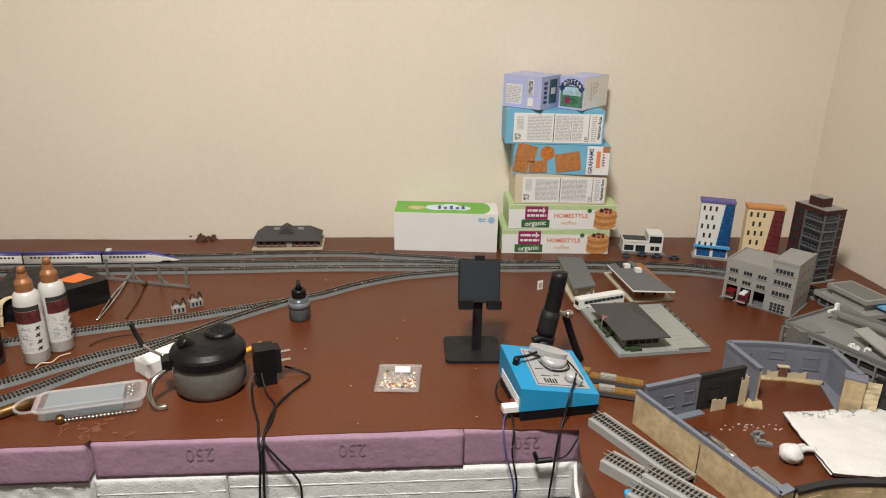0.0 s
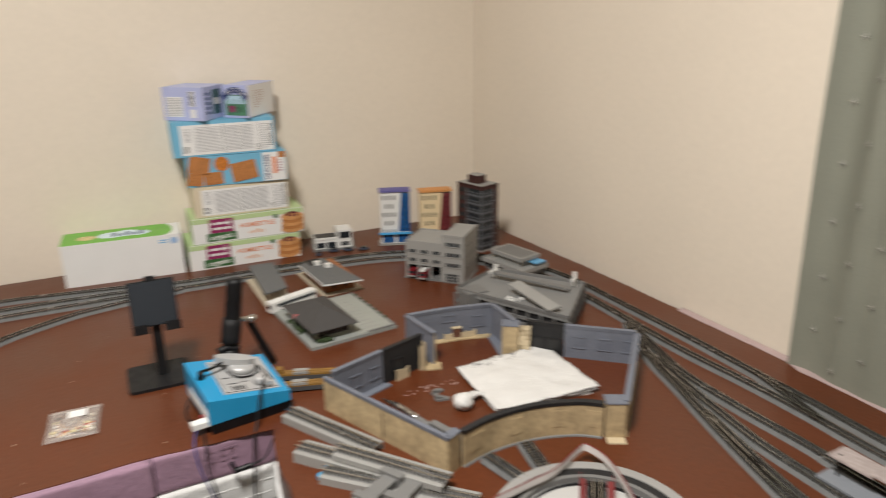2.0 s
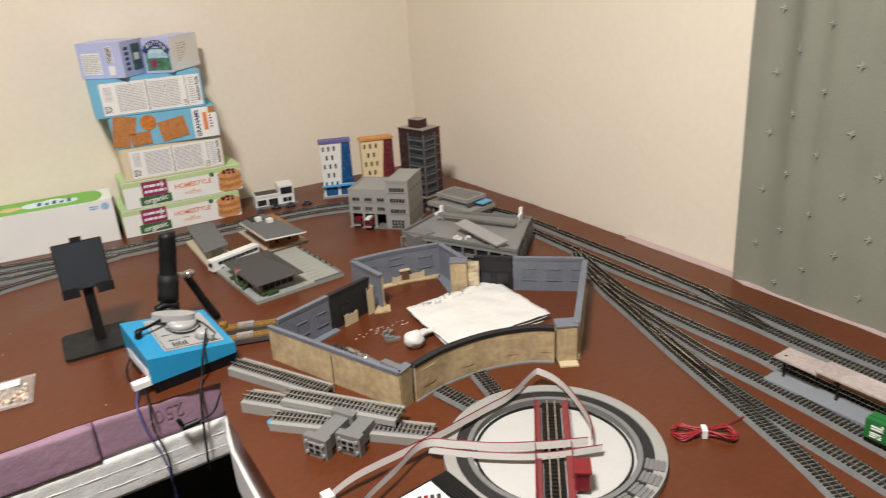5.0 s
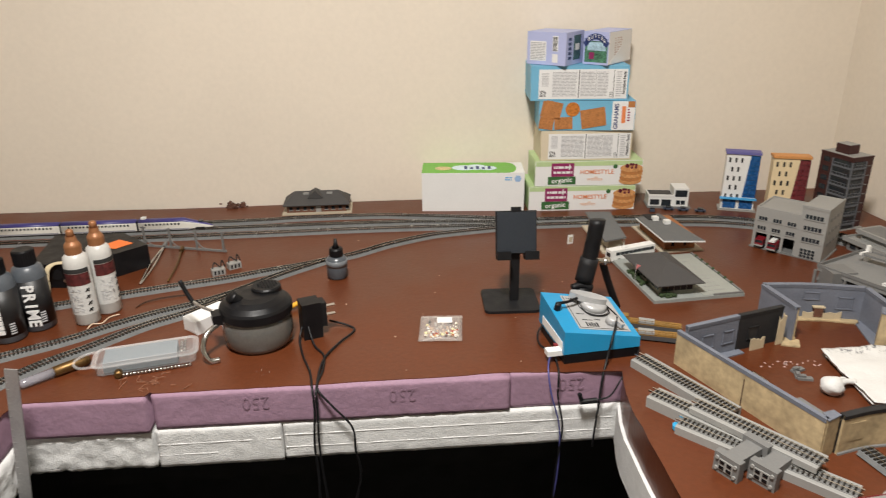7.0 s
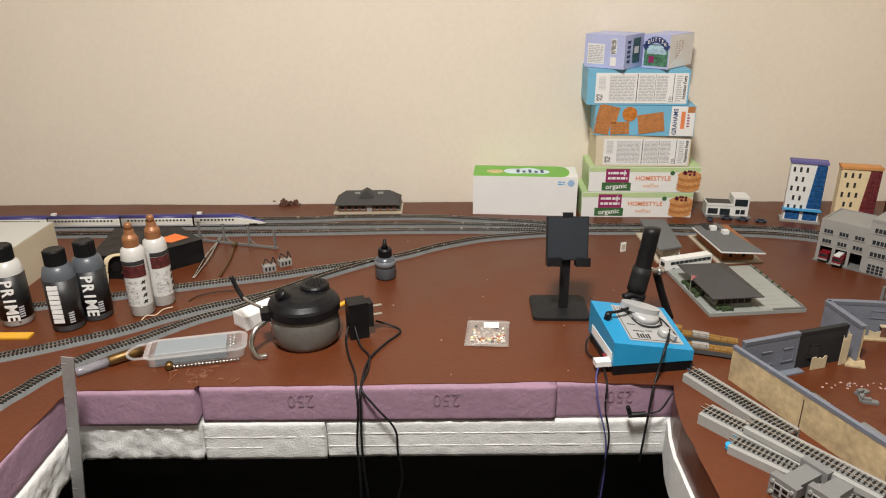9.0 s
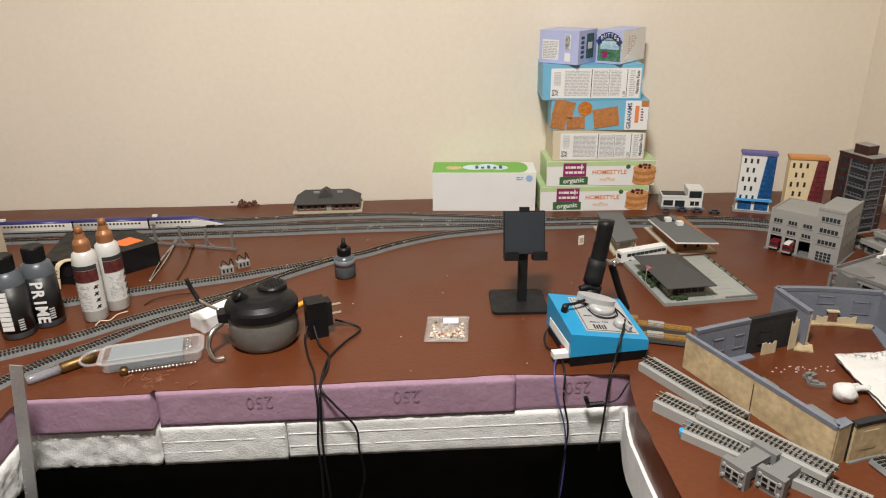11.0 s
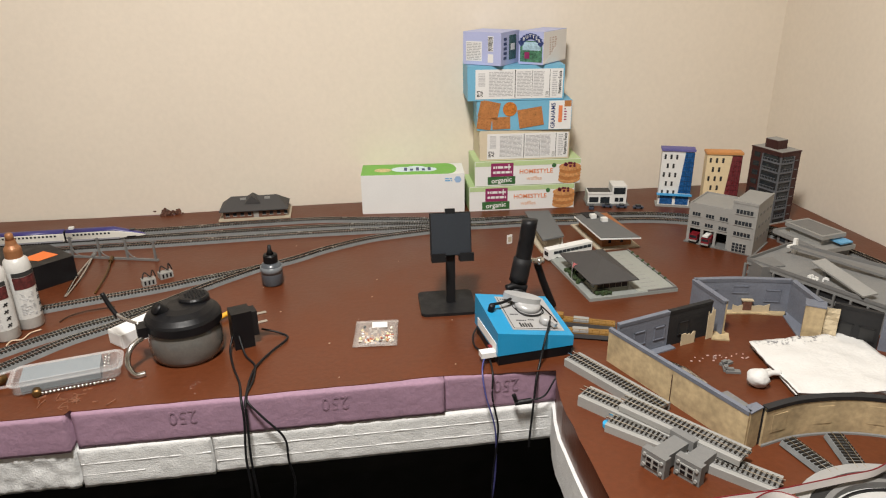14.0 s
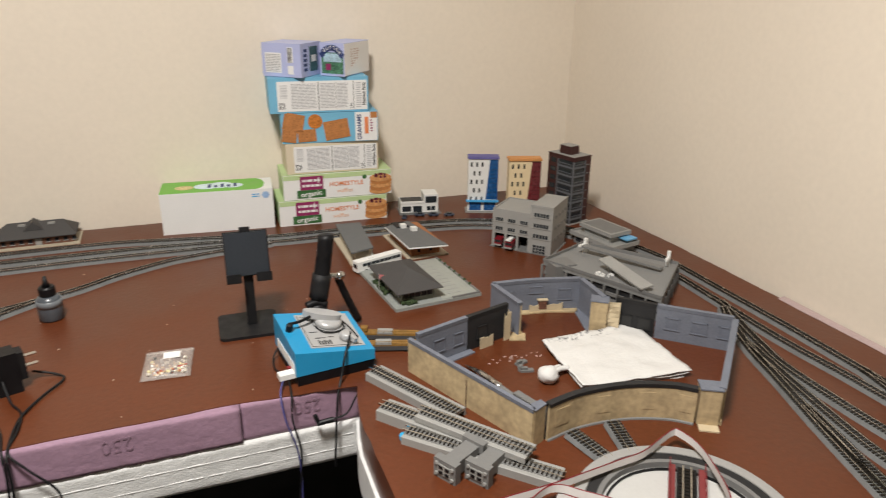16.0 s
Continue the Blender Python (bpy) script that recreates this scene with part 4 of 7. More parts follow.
def corner_shop():
    ob = thing("model_shop", "small white flat-roofed model shop with large windows", "model building", 0.562, 1.531, 0, -10, "model town buildings")
    w, d = 0.092, 0.045
    part("base", box(-0.004, -0.014, 0, w + 0.006, d, 0.002), GREYPL, ob)
    part("wall", box(0, 0, 0.002, w * 0.62, d, 0.028), WHITEP, ob, bevel=0.0006)
    part("tower_wall", box(w * 0.62, -0.002, 0.002, w, d, 0.046), WHITEP, ob, bevel=0.0006)
    part("tower_window", box(w * 0.66, -0.003, 0.026, w * 0.96, 0, 0.042), GLASSDK, ob)
    part("shop_window", box(w * 0.04, -0.001, 0.005, w * 0.28, 0.001, 0.018), GLASSDK, ob)
    part("shop_window", box(w * 0.33, -0.001, 0.003, w * 0.57, 0.001, 0.018), GLASSDK, ob)
    for k in range(2):
        part("window", box(w * (0.70 + 0.12 * k), -0.003, 0.007, w * (0.80 + 0.12 * k), 0, 0.017), GLASSDK, ob)
    part("roof", box(0.003, 0.003, 0.0275, w * 0.61, d - 0.003, 0.0285), DKROOF, ob)
    part("roof_fascia", box(-0.001, -0.0015, 0.025, w * 0.62, 0.0015, 0.030), WHITEP, ob)


corner_shop()


def small_car(x, y, rz, colour, label):
    ob = thing("model_car", label, "model car", x, y, 0, rz, "model cars")
    part("body", box(-0.012, -0.0052, 0.002, 0.012, 0.0052, 0.0062), colour, ob, bevel=0.001)
    part("cabin", box(-0.006, -0.0046, 0.0062, 0.006, 0.0046, 0.0096), GLASSDK, ob, bevel=0.001)
    for sx in (-0.007, 0.007):
        for sy in (-1, 1):
            part("wheel", lathe([(0.0026, 0), (0.0026, 0.0014)], 10, None, pose(sx, sy * 0.0046, 0.0026, 90 * sy * -1)), BLACK, ob)


DKBLUE = mat("dark_grey_blue_plastic", (0.05, 0.06, 0.09), 0.5)
small_car(0.560, 1.496, 70, DKBLUE, "tiny dark blue model car by the shop")
small_car(0.600, 1.500, -15, DKBLUE, "tiny dark grey model car by the shop")
small_car(0.632, 1.490, -14, DKBLUE, "tiny dark model car by the shop")
small_car(0.668, 1.478, -14, DKBLUE, "tiny dark blue model car by the track")


def hip_roof(x0, y0, x1, y1, z0, z1, inset, bm=None):
    bm = bm or bmesh.new()
    lo = [bm.verts.new(c) for c in ((x0, y0, z0), (x1, y0, z0), (x1, y1, z0), (x0, y1, z0))]
    ed = [bm.verts.new((v.co.x, v.co.y, z0 + 0.0016)) for v in lo]
    if (y1 - y0) > (x1 - x0):
        r = [bm.verts.new(((x0 + x1) / 2, y0 + inset, z1)), bm.verts.new(((x0 + x1) / 2, y1 - inset, z1))]
        bm.faces.new((ed[0], ed[1], r[0]))
        bm.faces.new((ed[1], ed[2], r[1], r[0]))
        bm.faces.new((ed[2], ed[3], r[1]))
        bm.faces.new((ed[3], ed[0], r[0], r[1]))
    else:
        r = [bm.verts.new((x0 + inset, (y0 + y1) / 2, z1)), bm.verts.new((x1 - inset, (y0 + y1) / 2, z1))]
        bm.faces.new((ed[0], ed[1], r[1], r[0]))
        bm.faces.new((ed[1], ed[2], r[1]))
        bm.faces.new((ed[2], ed[3], r[0], r[1]))
        bm.faces.new((ed[3], ed[0], r[0]))
    bm.faces.new(lo[::-1])
    for i in range(4):
        bm.faces.new((lo[i], lo[(i + 1) % 4], ed[(i + 1) % 4], ed[i]))
    return bm


def diner():
    ob = thing("model_diner", "model roadside restaurant with dark hip roof and car park", "model building", 0.389, 1.018, 0, 5, "model town buildings")
    part("base", box(0, 0, 0, 0.167, 0.188, 0.006), CONCRETE, ob, bevel=0.001)
    part("car_park", box(0.092, 0.004, 0.006, 0.163, 0.184, 0.0066), mat("pale_car_park", (0.29, 0.30, 0.27), 0.8, 0, 0.08, 60, 0.2), ob)
    for k in range(10):
        part("parking_line", box(0.108, 0.020 + k * 0.016, 0.0066, 0.140, 0.0228 + k * 0.016, 0.0069), LTGREYPL, ob)
    part("kerb", box(0.163, 0.002, 0.006, 0.166, 0.186, 0.009), GREYPL, ob)
    for k in range(7):
        part("shrub", lathe([(0.001, 0.006), (0.0030, 0.008), (0.0026, 0.0105), (0.001, 0.012)], 7, None, Matrix.Translation((0.1645, 0.040 + k * 0.021, 0))), HEDGE, ob)
    part("kerb", box(0.11, 0.001, 0.006, 0.165, 0.004, 0.009), GREYPL, ob)
    part("wall", box(0.018, 0.018, 0.006, 0.080, 0.125, 0.028), mat("greenish_stone_wall", (0.22, 0.22, 0.17), 0.7, 0, 0.2, 200, 0.2), ob)
    for k in range(5):
        part("window", box(0.021 + k * 0.0115, 0.0172, 0.014, 0.031 + k * 0.0115, 0.0186, 0.025), GLASSDK, ob)
    for k in range(6):
        part("window", box(0.0172, 0.026 + k * 0.016, 0.013, 0.0186, 0.038 + k * 0.016, 0.025), GLASSDK, ob)
    part("roof", hip_roof(0.004, 0.004, 0.092, 0.150, 0.029, 0.054, 0.058), DKROOF, ob)
    bm = bmesh.new()
    rnd = random.Random(4)
    for cx, cy, n in ((0.010, 0.095, 34), (0.022, 0.010, 22)):
        for _ in range(n):
            m = pose(cx + rnd.uniform(-0.006, 0.006) + (0.016 * rnd.random() if cy < 0.05 else 0), cy + (rnd.uniform(-0.035, 0.03) if cy > 0.05 else rnd.uniform(-0.004, 0.004)), 0.008 + rnd.uniform(0, 0.003), rnd.uniform(0, 90), rnd.uniform(0, 90), 0)
            box(-0.0022, -0.0022, -0.0022, 0.0022, 0.0022, 0.0022, bm, m)
    part("hedge", bm, HEDGE, ob)
    part("flagpole", box(0.001, 0.084, 0.006, 0.002, 0.085, 0.040), LTGREYPL, ob)
    fl = bmesh.new()
    for k in range(4):
        box(0.0015 + k * 0.0026, 0.0842 + 0.001 * math.sin(k), 0.029 - 0.001 * k, 0.0041 + k * 0.0026, 0.0848 + 0.001 * math.sin(k), 0.038 - 0.001 * k, fl)
    part("flag", fl, mat("striped_flag", (0.50, 0.16, 0.16), 0.6, 0, 0.6, 600, 0.0), ob)


diner()


def bus():
    ob = thing("model_bus", "white model coach with dark windows beside the diner", "model bus", 0.368, 1.198, 0, 18, "")
    part("body", box(0, 0, 0.004, 0.104, 0.018, 0.025), WHITEP, ob, bevel=0.002)
    for k in range(9):
        part("window", box(0.012 + k * 0.0100, -0.0005, 0.0145, 0.0210 + k * 0.0100, 0.001, 0.0205), GLASSDK, ob)
    part("windscreen", box(-0.0006, 0.002, 0.012, 0.001, 0.014, 0.020), GLASSDK, ob)
    for x in (0.020, 0.084):
        for y in (-0.0004, 0.0164):
            part("wheel", lathe([(0.004, 0), (0.004, 0.002)], 12, None, pose(x, y + 0.002, 0.004, 90)), BLACK, ob)
    part("roof_hatch", box(0.03, 0.005, 0.025, 0.045, 0.012, 0.0265), WHITEP, ob)


bus()


def depot():
    ob = thing("model_depot", "orange-brown brick model depot with flat grey roof", "model building", 0.478, 1.228, 0, 3, "model town buildings")
    part("base", box(0.006, 0.010, 0, 0.096, 0.165, 0.003), BEIGE, ob)
    part("wall", box(0.018, 0.022, 0.003, 0.082, 0.148, 0.030), ORBR, ob)
    bm = prism([(0.000, -0.008), (0.084, -0.014), (0.064, 0.162), (0.000, 0.135)], 0.030, 0.0325)
    bm.transform(pose(0, 0, 0.001, -0.6, 2.0, 0))
    part("roof_trim", bm, WHITEP, ob)
    bm = prism([(0.0015, -0.0065), (0.0825, -0.0125), (0.063, 0.160), (0.0015, 0.134)], 0.0326, 0.0338)
    bm.transform(pose(0, 0, 0.001, -0.6, 2.0, 0))
    part("roof", bm, MIDROOF, ob)
    for x, y in ((0.030, 0.11), (0.045, 0.085)):
        part("roof_unit", box(x, y, 0.0325, x + 0.012, y + 0.012, 0.0405), WHITEP, ob)
    part("roof_well", box(0.022, 0.115, 0.0327, 0.050, 0.150, 0.0345), BLACKWALL, ob)
    part("window", box(0.032, 0.0214, 0.010, 0.038, 0.023, 0.017), GLASSDK, ob)
    part("window", box(0.058, 0.0214, 0.010, 0.064, 0.023, 0.017), GLASSDK, ob)


def shelter():
    ob = thing("model_platform_shelter", "long grey-roofed model station shelter on beige platform", "model building", 0.367, 1.238, 0, 0, "model town buildings")
    part("base", box(0.000, 0.008, 0, 0.058, 0.175, 0.004), BEIGE, ob)
    part("wall", box(0.014, 0.020, 0.004, 0.040, 0.165, 0.028), mat("beige_wall", (0.40, 0.36, 0.28), 0.7), ob)
    bm = prism([(-0.001, -0.002), (0.048, 0.015), (0.062, 0.172), (0.008, 0.176)], 0.0295, 0.0325)
    part("roof", bm, MIDROOF, ob, bevel=0.0008)
    for y in (0.022, 0.07, 0.12, 0.16):
        part("post", box(0.046, y, 0.004, 0.048, y + 0.002, 0.030), WHITEP, ob)
    for k in range(3):
        part("bench", box(0.030 + 0.005 * k, 0.012, 0.004, 0.033 + 0.005 * k, 0.018, 0.010), LTGREYPL, ob)


depot()
shelter()
sign = thing("model_sign", "tiny white and tan model sign standing on the layout", "model sign", 0.317, 1.309, 0, 20)
part("board", box(-0.006, 0, 0, 0.006, 0.0022, 0.019), WHITEP, sign, bevel=0.0004)
part("panel", box(-0.004, -0.0005, 0.004, 0.004, 0.0, 0.015), BEIGE, sign)


def country_station():
    ob = thing("model_station", "brown brick model station with dark grey hip roof", "model building", -0.304, 1.561, 0, 0.5, "model town buildings")
    w, d = 0.152, 0.072
    part("base", box(-0.004, -0.006, 0, w + 0.006, d, 0.003), BEIGE, ob)
    part("wall", box(0.006, 0.005, 0.003, w - 0.006, d - 0.004, 0.021), REDBR, ob)
    for k in range(9):
        if k in (4,):
            part("door", box(0.074, 0.0042, 0.003, 0.086, 0.006, 0.017), LTGREYPL, ob)
            continue
        part("window", box(0.012 + k * 0.0165, 0.0042, 0.009, 0.0195 + k * 0.0165, 0.006, 0.016), GLASSDK, ob)
        part("window_sill", box(0.0112 + k * 0.0165, 0.0034, 0.0076, 0.0203 + k * 0.0165, 0.006, 0.009), LTGREYPL, ob)
    part("roof", hip_roof(-0.002, -0.004, w + 0.002, d + 0.001, 0.021, 0.047, 0.026), DKROOF, ob)
    bm = bmesh.new()
    vs = [bm.verts.new(c) for c in ((0.055, 0.012, 0.034), (0.092, 0.012, 0.034), (0.0735, 0.012, 0.053), (0.055, 0.04, 0.042), (0.092, 0.04, 0.042), (0.0735, 0.04, 0.053))]
    for f in ((0, 1, 2), (3, 5, 4), (0, 2, 5, 3), (1, 4, 5, 2), (0, 3, 4, 1)):
        bm.faces.new([vs[i] for i in f])
    part("dormer", bm, DKROOF, ob)
    for k in range(2):
        part("skylight", box(0.045 + 0.055 * k, 0.024, 0.0405, 0.058 + 0.055 * k, 0.029, 0.0445), LTGREYPL, ob)


country_station()


def garage():
    ob = thing("model_parking_garage", "grey plastic model parking garage with ramp on its roof", "model building", 0.0, 0.0, 0, 0, "model town buildings")
    A, B, C, D_ = (0.690, 1.050), (0.810, 1.105), (0.922, 0.952), (0.795, 0.835)
    plan = [A, B, C, D_]
    def inset(k):
        cx, cy = sum(p[0] for p in plan) / 4, sum(p[1] for p in plan) / 4
        return [(cx + (x - cx) * k, cy + (y - cy) * k) for x, y in plan]
    part("lower_storey", prism(inset(0.965), 0.0, 0.012), GREYPL, ob)
    # solid black block paints the shade inside the open storeys
    part("storey_shade_block", prism(inset(0.945), 0.012, 0.040), BLACKWALL, ob)
    part("mid_slab", prism(inset(0.985), 0.018, 0.024), GREYPL, ob)
    part("roof_deck", prism(plan, 0.036, 0.043), mat("grey_roof_deck", (0.19, 0.19, 0.185), 0.7, 0, 0.1, 30, 0.2), ob)
    for (x0, y0), (x1, y1) in zip(plan, plan[1:] + plan[:1]):
        L = math.hypot(x1 - x0, y1 - y0)
        ang = math.degrees(math.atan2(y1 - y0, x1 - x0))
        b = box(0, -0.0012, 0.043, L, 0.0012, 0.049)
        b.transform(pose(x0, y0, 0, 0, 0, ang))
        part("parapet", b, GREYPL, ob)
        n = int(L / 0.026)
        for k in range(n + 1):
            b = box(L * k / n - 0.0016, 0.0, 0.0, L * k / n + 0.0016, 0.004, 0.037)
            b.transform(pose(x0, y0, 0, 0, 0, ang))
            part("column", b, GREYPL, ob)
    # ramp slab, stair tower and loose white fittings on the deck
    b = box(-0.060, -0.013, 0, 0.060, 0.013, 0.003)
    b.transform(pose(0.783, 0.925, 0.0565, 6, 5, -86))
    part("loose_roof_panel", b, LTGREYPL, ob)
    part("panel_stand", box(0.776, 0.955, 0.043, 0.786, 0.965, 0.057), GREYPL, ob)
    part("stair_house", box(0.694, 1.010, 0.0, 0.738, 1.050, 0.046), GREYPL, ob, bevel=0.001)
    b = box(-0.10, -0.007, 0, 0.06, 0.007, 0.004)
    b.transform(pose(0.836, 0.982, 0.052, 0, 3, -56))
    part("ramp", b, GREYPL, ob)
    for x, y, rz in ((0.790, 1.066, 20), (0.900, 0.955, 40)):
        b = box(-0.003, -0.003, 0.043, 0.003, 0.003, 0.072)
        box(-0.020, -0.0022, 0.058, 0.006, 0.0022, 0.062, b)
        b.transform(pose(x, y, 0, 0, 0, rz))
        part("lamp_post", b, WHITEP, ob)
    b = bmesh.new()
    rnd = random.Random(8)
    for _ in range(9):
        box(-0.004, -0.0012, 0, 0.004, 0.0012, 0.004, b, pose(0.760 + rnd.uniform(-0.014, 0.014), 0.955 + rnd.uniform(-0.01, 0.01), 0.043, 0, 0, rnd.uniform(0, 180)))
    part("white_fittings", b, WHITEP, ob)


garage()


def low_station():
    ob = thing("model_terminal", "grey flat-roofed model building with pale blue canopy panel", "model building", 0.913, 1.181, 0, -78, "model town buildings")
    part("wall", box(-0.052, -0.040, 0, 0.060, 0.030, 0.018), GREYPL, ob, bevel=0.0008)
    part("gallery", box(-0.060, -0.046, 0.018, 0.068, 0.034, 0.0225), LTGREYPL, ob, bevel=0.0008)
    for x0, y0, x1, y1 in ((-0.060, -0.046, 0.068, -0.0445), (-0.060, 0.0325, 0.068, 0.034), (-0.060, -0.0445, -0.0585, 0.0325), (0.0665, -0.0445, 0.068, 0.0325)):
        part("parapet", box(x0, y0, 0.0225, x1, y1, 0.027), LTGREYPL, ob)
    part("upper_wall", box(-0.038, -0.024, 0.0225, 0.038, 0.022, 0.037), LTGREYPL, ob)
    part("roof", box(-0.047, -0.031, 0.037, 0.047, 0.029, 0.045), LTGREYPL, ob, bevel=0.0012)
    part("roof_recess", box(-0.041, -0.025, 0.0449, 0.041, 0.023, 0.0454), GREYPL, ob)
    part("canopy_panel", box(0.036, 0.000, 0.030, 0.064, 0.030, 0.033), mat("pale_blue_panel", (0.14, 0.38, 0.62), 0.5), ob, "pale blue canopy panel")
    for k in range(5):
        part("window", box(-0.045 + k * 0.021, -0.0406, 0.005, -0.031 + k * 0.021, -0.0394, 0.014), GLASSDK, ob)


low_station()


# ---- roundhouse walls ----
def house_wall(label, pts, h, t, outer, inner, cornice, panels=(), steps=6, foot=None, curve=False, name="model_roundhouse_wall"):
    """A standing wall piece along a plan line; outer is the face to the right of its run."""
    line = smooth_line([(x, y, 0) for x, y in pts], steps) if curve else [Vector((x, y, 0)) for x, y in pts]
    o = line[0].copy()
    ob = thing(name, label, "model wall", o.x, o.y, 0, 0, "model roundhouse walls")
    line = [p - o for p in line]
    part("outer_face", sweep(line, [(0, 0.0), (t / 2, 0.0), (t / 2, h), (0, h)]), outer, ob)
    part("inner_face", sweep(line, [(-t / 2, 0.0), (-0.0002, 0.0), (-0.0002, h), (-t / 2, h)]), inner, ob)
    part("cornice", sweep(line, [(-t * 0.62, h - 0.0045), (t * 0.62, h - 0.0045), (t * 0.75, h + 0.0012), (-t * 0.75, h + 0.0012)]), cornice, ob)
    part("inner_plinth", sweep(line, [(-t * 0.85, 0.0), (-t / 2, 0.0), (-t / 2, 0.006), (-t * 0.85, 0.006)]), inner, ob)
    if foot:
        part("foot_plate", prism([(x - o.x, y - o.y) for x, y in foot], 0.0, 0.0022), inner, ob)
    total = sum((b - a).length for a, b in zip(line, line[1:]))
    for s, w, z0, z1, m, side in panels:
        run = 0
        for a, b in zip(line, line[1:]):
            L = (b - a).length
            if run + L >= s * total:
                c = a + (b - a) * ((s * total - run) / L)
                d = b - a
                M = Matrix.Translation(c) @ Matrix.Rotation(math.atan2(d.y, d.x), 4, "Z")
                y0 = -t / 2 if side > 0 else t / 2
                bm = bmesh.new()
                for x0, x1, q0, q1 in ((-w / 2, -w / 2 + 0.0016, z0, z1), (w / 2 - 0.0016, w / 2, z0, z1), (-w / 2, w / 2, z1 - 0.0016, z1), (-w / 2 - 0.001, w / 2 + 0.001, z0 - 0.0016, z0)):
                    box(x0, min(y0, y0 - side * 0.0014), q0, x1, max(y0, y0 - side * 0.0014), q1, bm, M)
                part("window_frame", bm, inner if side < 0 else outer, ob)
                part("window_panel", box(-w / 2 + 0.0016, min(y0, y0 - side * 0.0005), z0, w / 2 - 0.0016, max(y0, y0 - side * 0.0005), z1 - 0.0016, None, M), m, ob)
                break
            run += L
    return ob


HW, HB = 0.053, 0.058
DKGB = mat("grey_blue_panel", (0.130, 0.143, 0.178), 0.65, 0, 0.12, 60, 0.15)
P1 = (0.350, 0.830)
w_ = house_wall("long tan-painted model wall with grey inside", [P1, (0.397, 0.709), (0.436, 0.609)], HW, 0.004, TAN, GRBLUE, GRBLUE)
part("end_pier", prism([(x - P1[0], y - P1[1]) for x, y in ((0.4355, 0.606), (0.455, 0.615), (0.452, 0.625), (0.4385, 0.6205))], 0, HW - 0.0005), TAN, w_)
part("end_cap", prism([(x - P1[0], y - P1[1]) for x, y in ((0.4345, 0.605), (0.456, 0.615), (0.453, 0.626), (0.4375, 0.6215))], HW - 0.0004, HW + 0.0012), GRBLUE, w_)
part("wall_joint", box(-0.0003, -0.0026, 0.002, 0.0003, -0.0018, HW - 0.010, None, pose(0.3930 - P1[0], 0.7150 - P1[1], 0, 0, 0, -68.8)), BROWNB, w_)
w_ = house_wall("curved tan-painted model wall with black cornice", [(0.458, 0.615), (0.511, 0.6255), (0.575, 0.6215), (0.629, 0.602), (0.657, 0.580)], HW, 0.006, TAN, BLACKWALL, BLACKWALL, curve=True)
line = smooth_line([(0.458 - 0.458, 0, 0), (0.053, 0.0105, 0), (0.117, 0.0065, 0), (0.171, -0.013, 0), (0.199, -0.035, 0)], 6)
part("foot_moulding", sweep(line, [(0.003, 0.0), (0.0050, 0.0), (0.0046, 0.002), (0.003, 0.003)]), GREYPL, w_)
for k in range(3, 22, 6):
    d = line[k + 1] - line[k]
    part("window_recess", box(-0.011, -0.0036, 0.016, 0.011, -0.0028, 0.041, None, Matrix.Translation(line[k]) @ Matrix.Rotation(math.atan2(d.y, d.x), 4, "Z")), TAN, w_)
house_wall("grey-blue model wall with black end section", [(0.362, 0.830), (0.451, 0.857)], HB, 0.005, GRBLUE, GRBLUE, GRBLUE, ((0.42, 0.022, 0.018, 0.038, DKGB, 1), (0.82, 0.020, 0.018, 0.038, DKGB, 1)), foot=[(0.405, 0.840), (0.458, 0.856), (0.462, 0.845), (0.410, 0.828)])
house_wall("black-primed model wall with torn masking tape", [(0.452, 0.857), (0.531, 0.880)], HB, 0.005, BLACKWALL, BLACKWALL, BLACKWALL, ((0.35, 0.020, 0.016, 0.036, BLACKINK, 1),))
house_wall("short model wall, tan outside and grey-blue inside", [(0.541, 0.957), (0.546, 0.915), (0.551, 0.873)], HB, 0.006, GRBLUE, TAN, GRBLUE, foot=[(0.545, 0.885), (0.563, 0.874), (0.553, 0.853), (0.528, 0.862)])
house_wall("curved grey-blue model wall with window panels", [(0.542, 0.958), (0.614, 0.950), (0.695, 0.929)], HB, 0.006, GRBLUE, TAN, GRBLUE, ((0.17, 0.024, 0.020, 0.040, DKGB, 1), (0.50, 0.026, 0.034, 0.046, DKGB, 1), (0.83, 0.024, 0.020, 0.040, DKGB, 1)), curve=True, foot=[(0.556, 0.953), (0.614, 0.948), (0.692, 0.928), (0.686, 0.914), (0.640, 0.930), (0.575, 0.940)])
house_wall("grey-blue model wall with pale foot plate", [(0.696, 0.927), (0.691, 0.848)], HB, 0.006, GRBLUE, GRBLUE, GRBLUE, foot=[(0.695, 0.927), (0.691, 0.850), (0.660, 0.842), (0.680, 0.914)])
house_wall("black-primed model wall with window panels", [(0.709, 0.841), (0.7545, 0.796)], HB, 0.005, BLACKWALL, BLACKWALL, BLACKWALL, ((0.3, 0.020, 0.012, 0.032, BLACKINK, 1), (0.75, 0.022, 0.012, 0.032, BLACKINK, 1)))
house_wall("grey-blue primed model wall with window panels", [(0.7555, 0.795), (0.8395, 0.7185)], HB, 0.005, GRBLUE, TAN, GRBLUE, ((0.22, 0.022, 0.020, 0.040, DKGB, 1), (0.58, 0.024, 0.020, 0.040, DKGB, 1), (0.9, 0.016, 0.020, 0.040, DKGB, 1)))
house_wall("straight model wall, tan outside and dark inside", [(0.8405, 0.716), (0.762, 0.641), (0.684, 0.567)], HW + 0.002, 0.006, GRBLUE, TAN, GRBLUE, ((0.4, 0.02, 0.018, 0.036, DKGB, 1),))
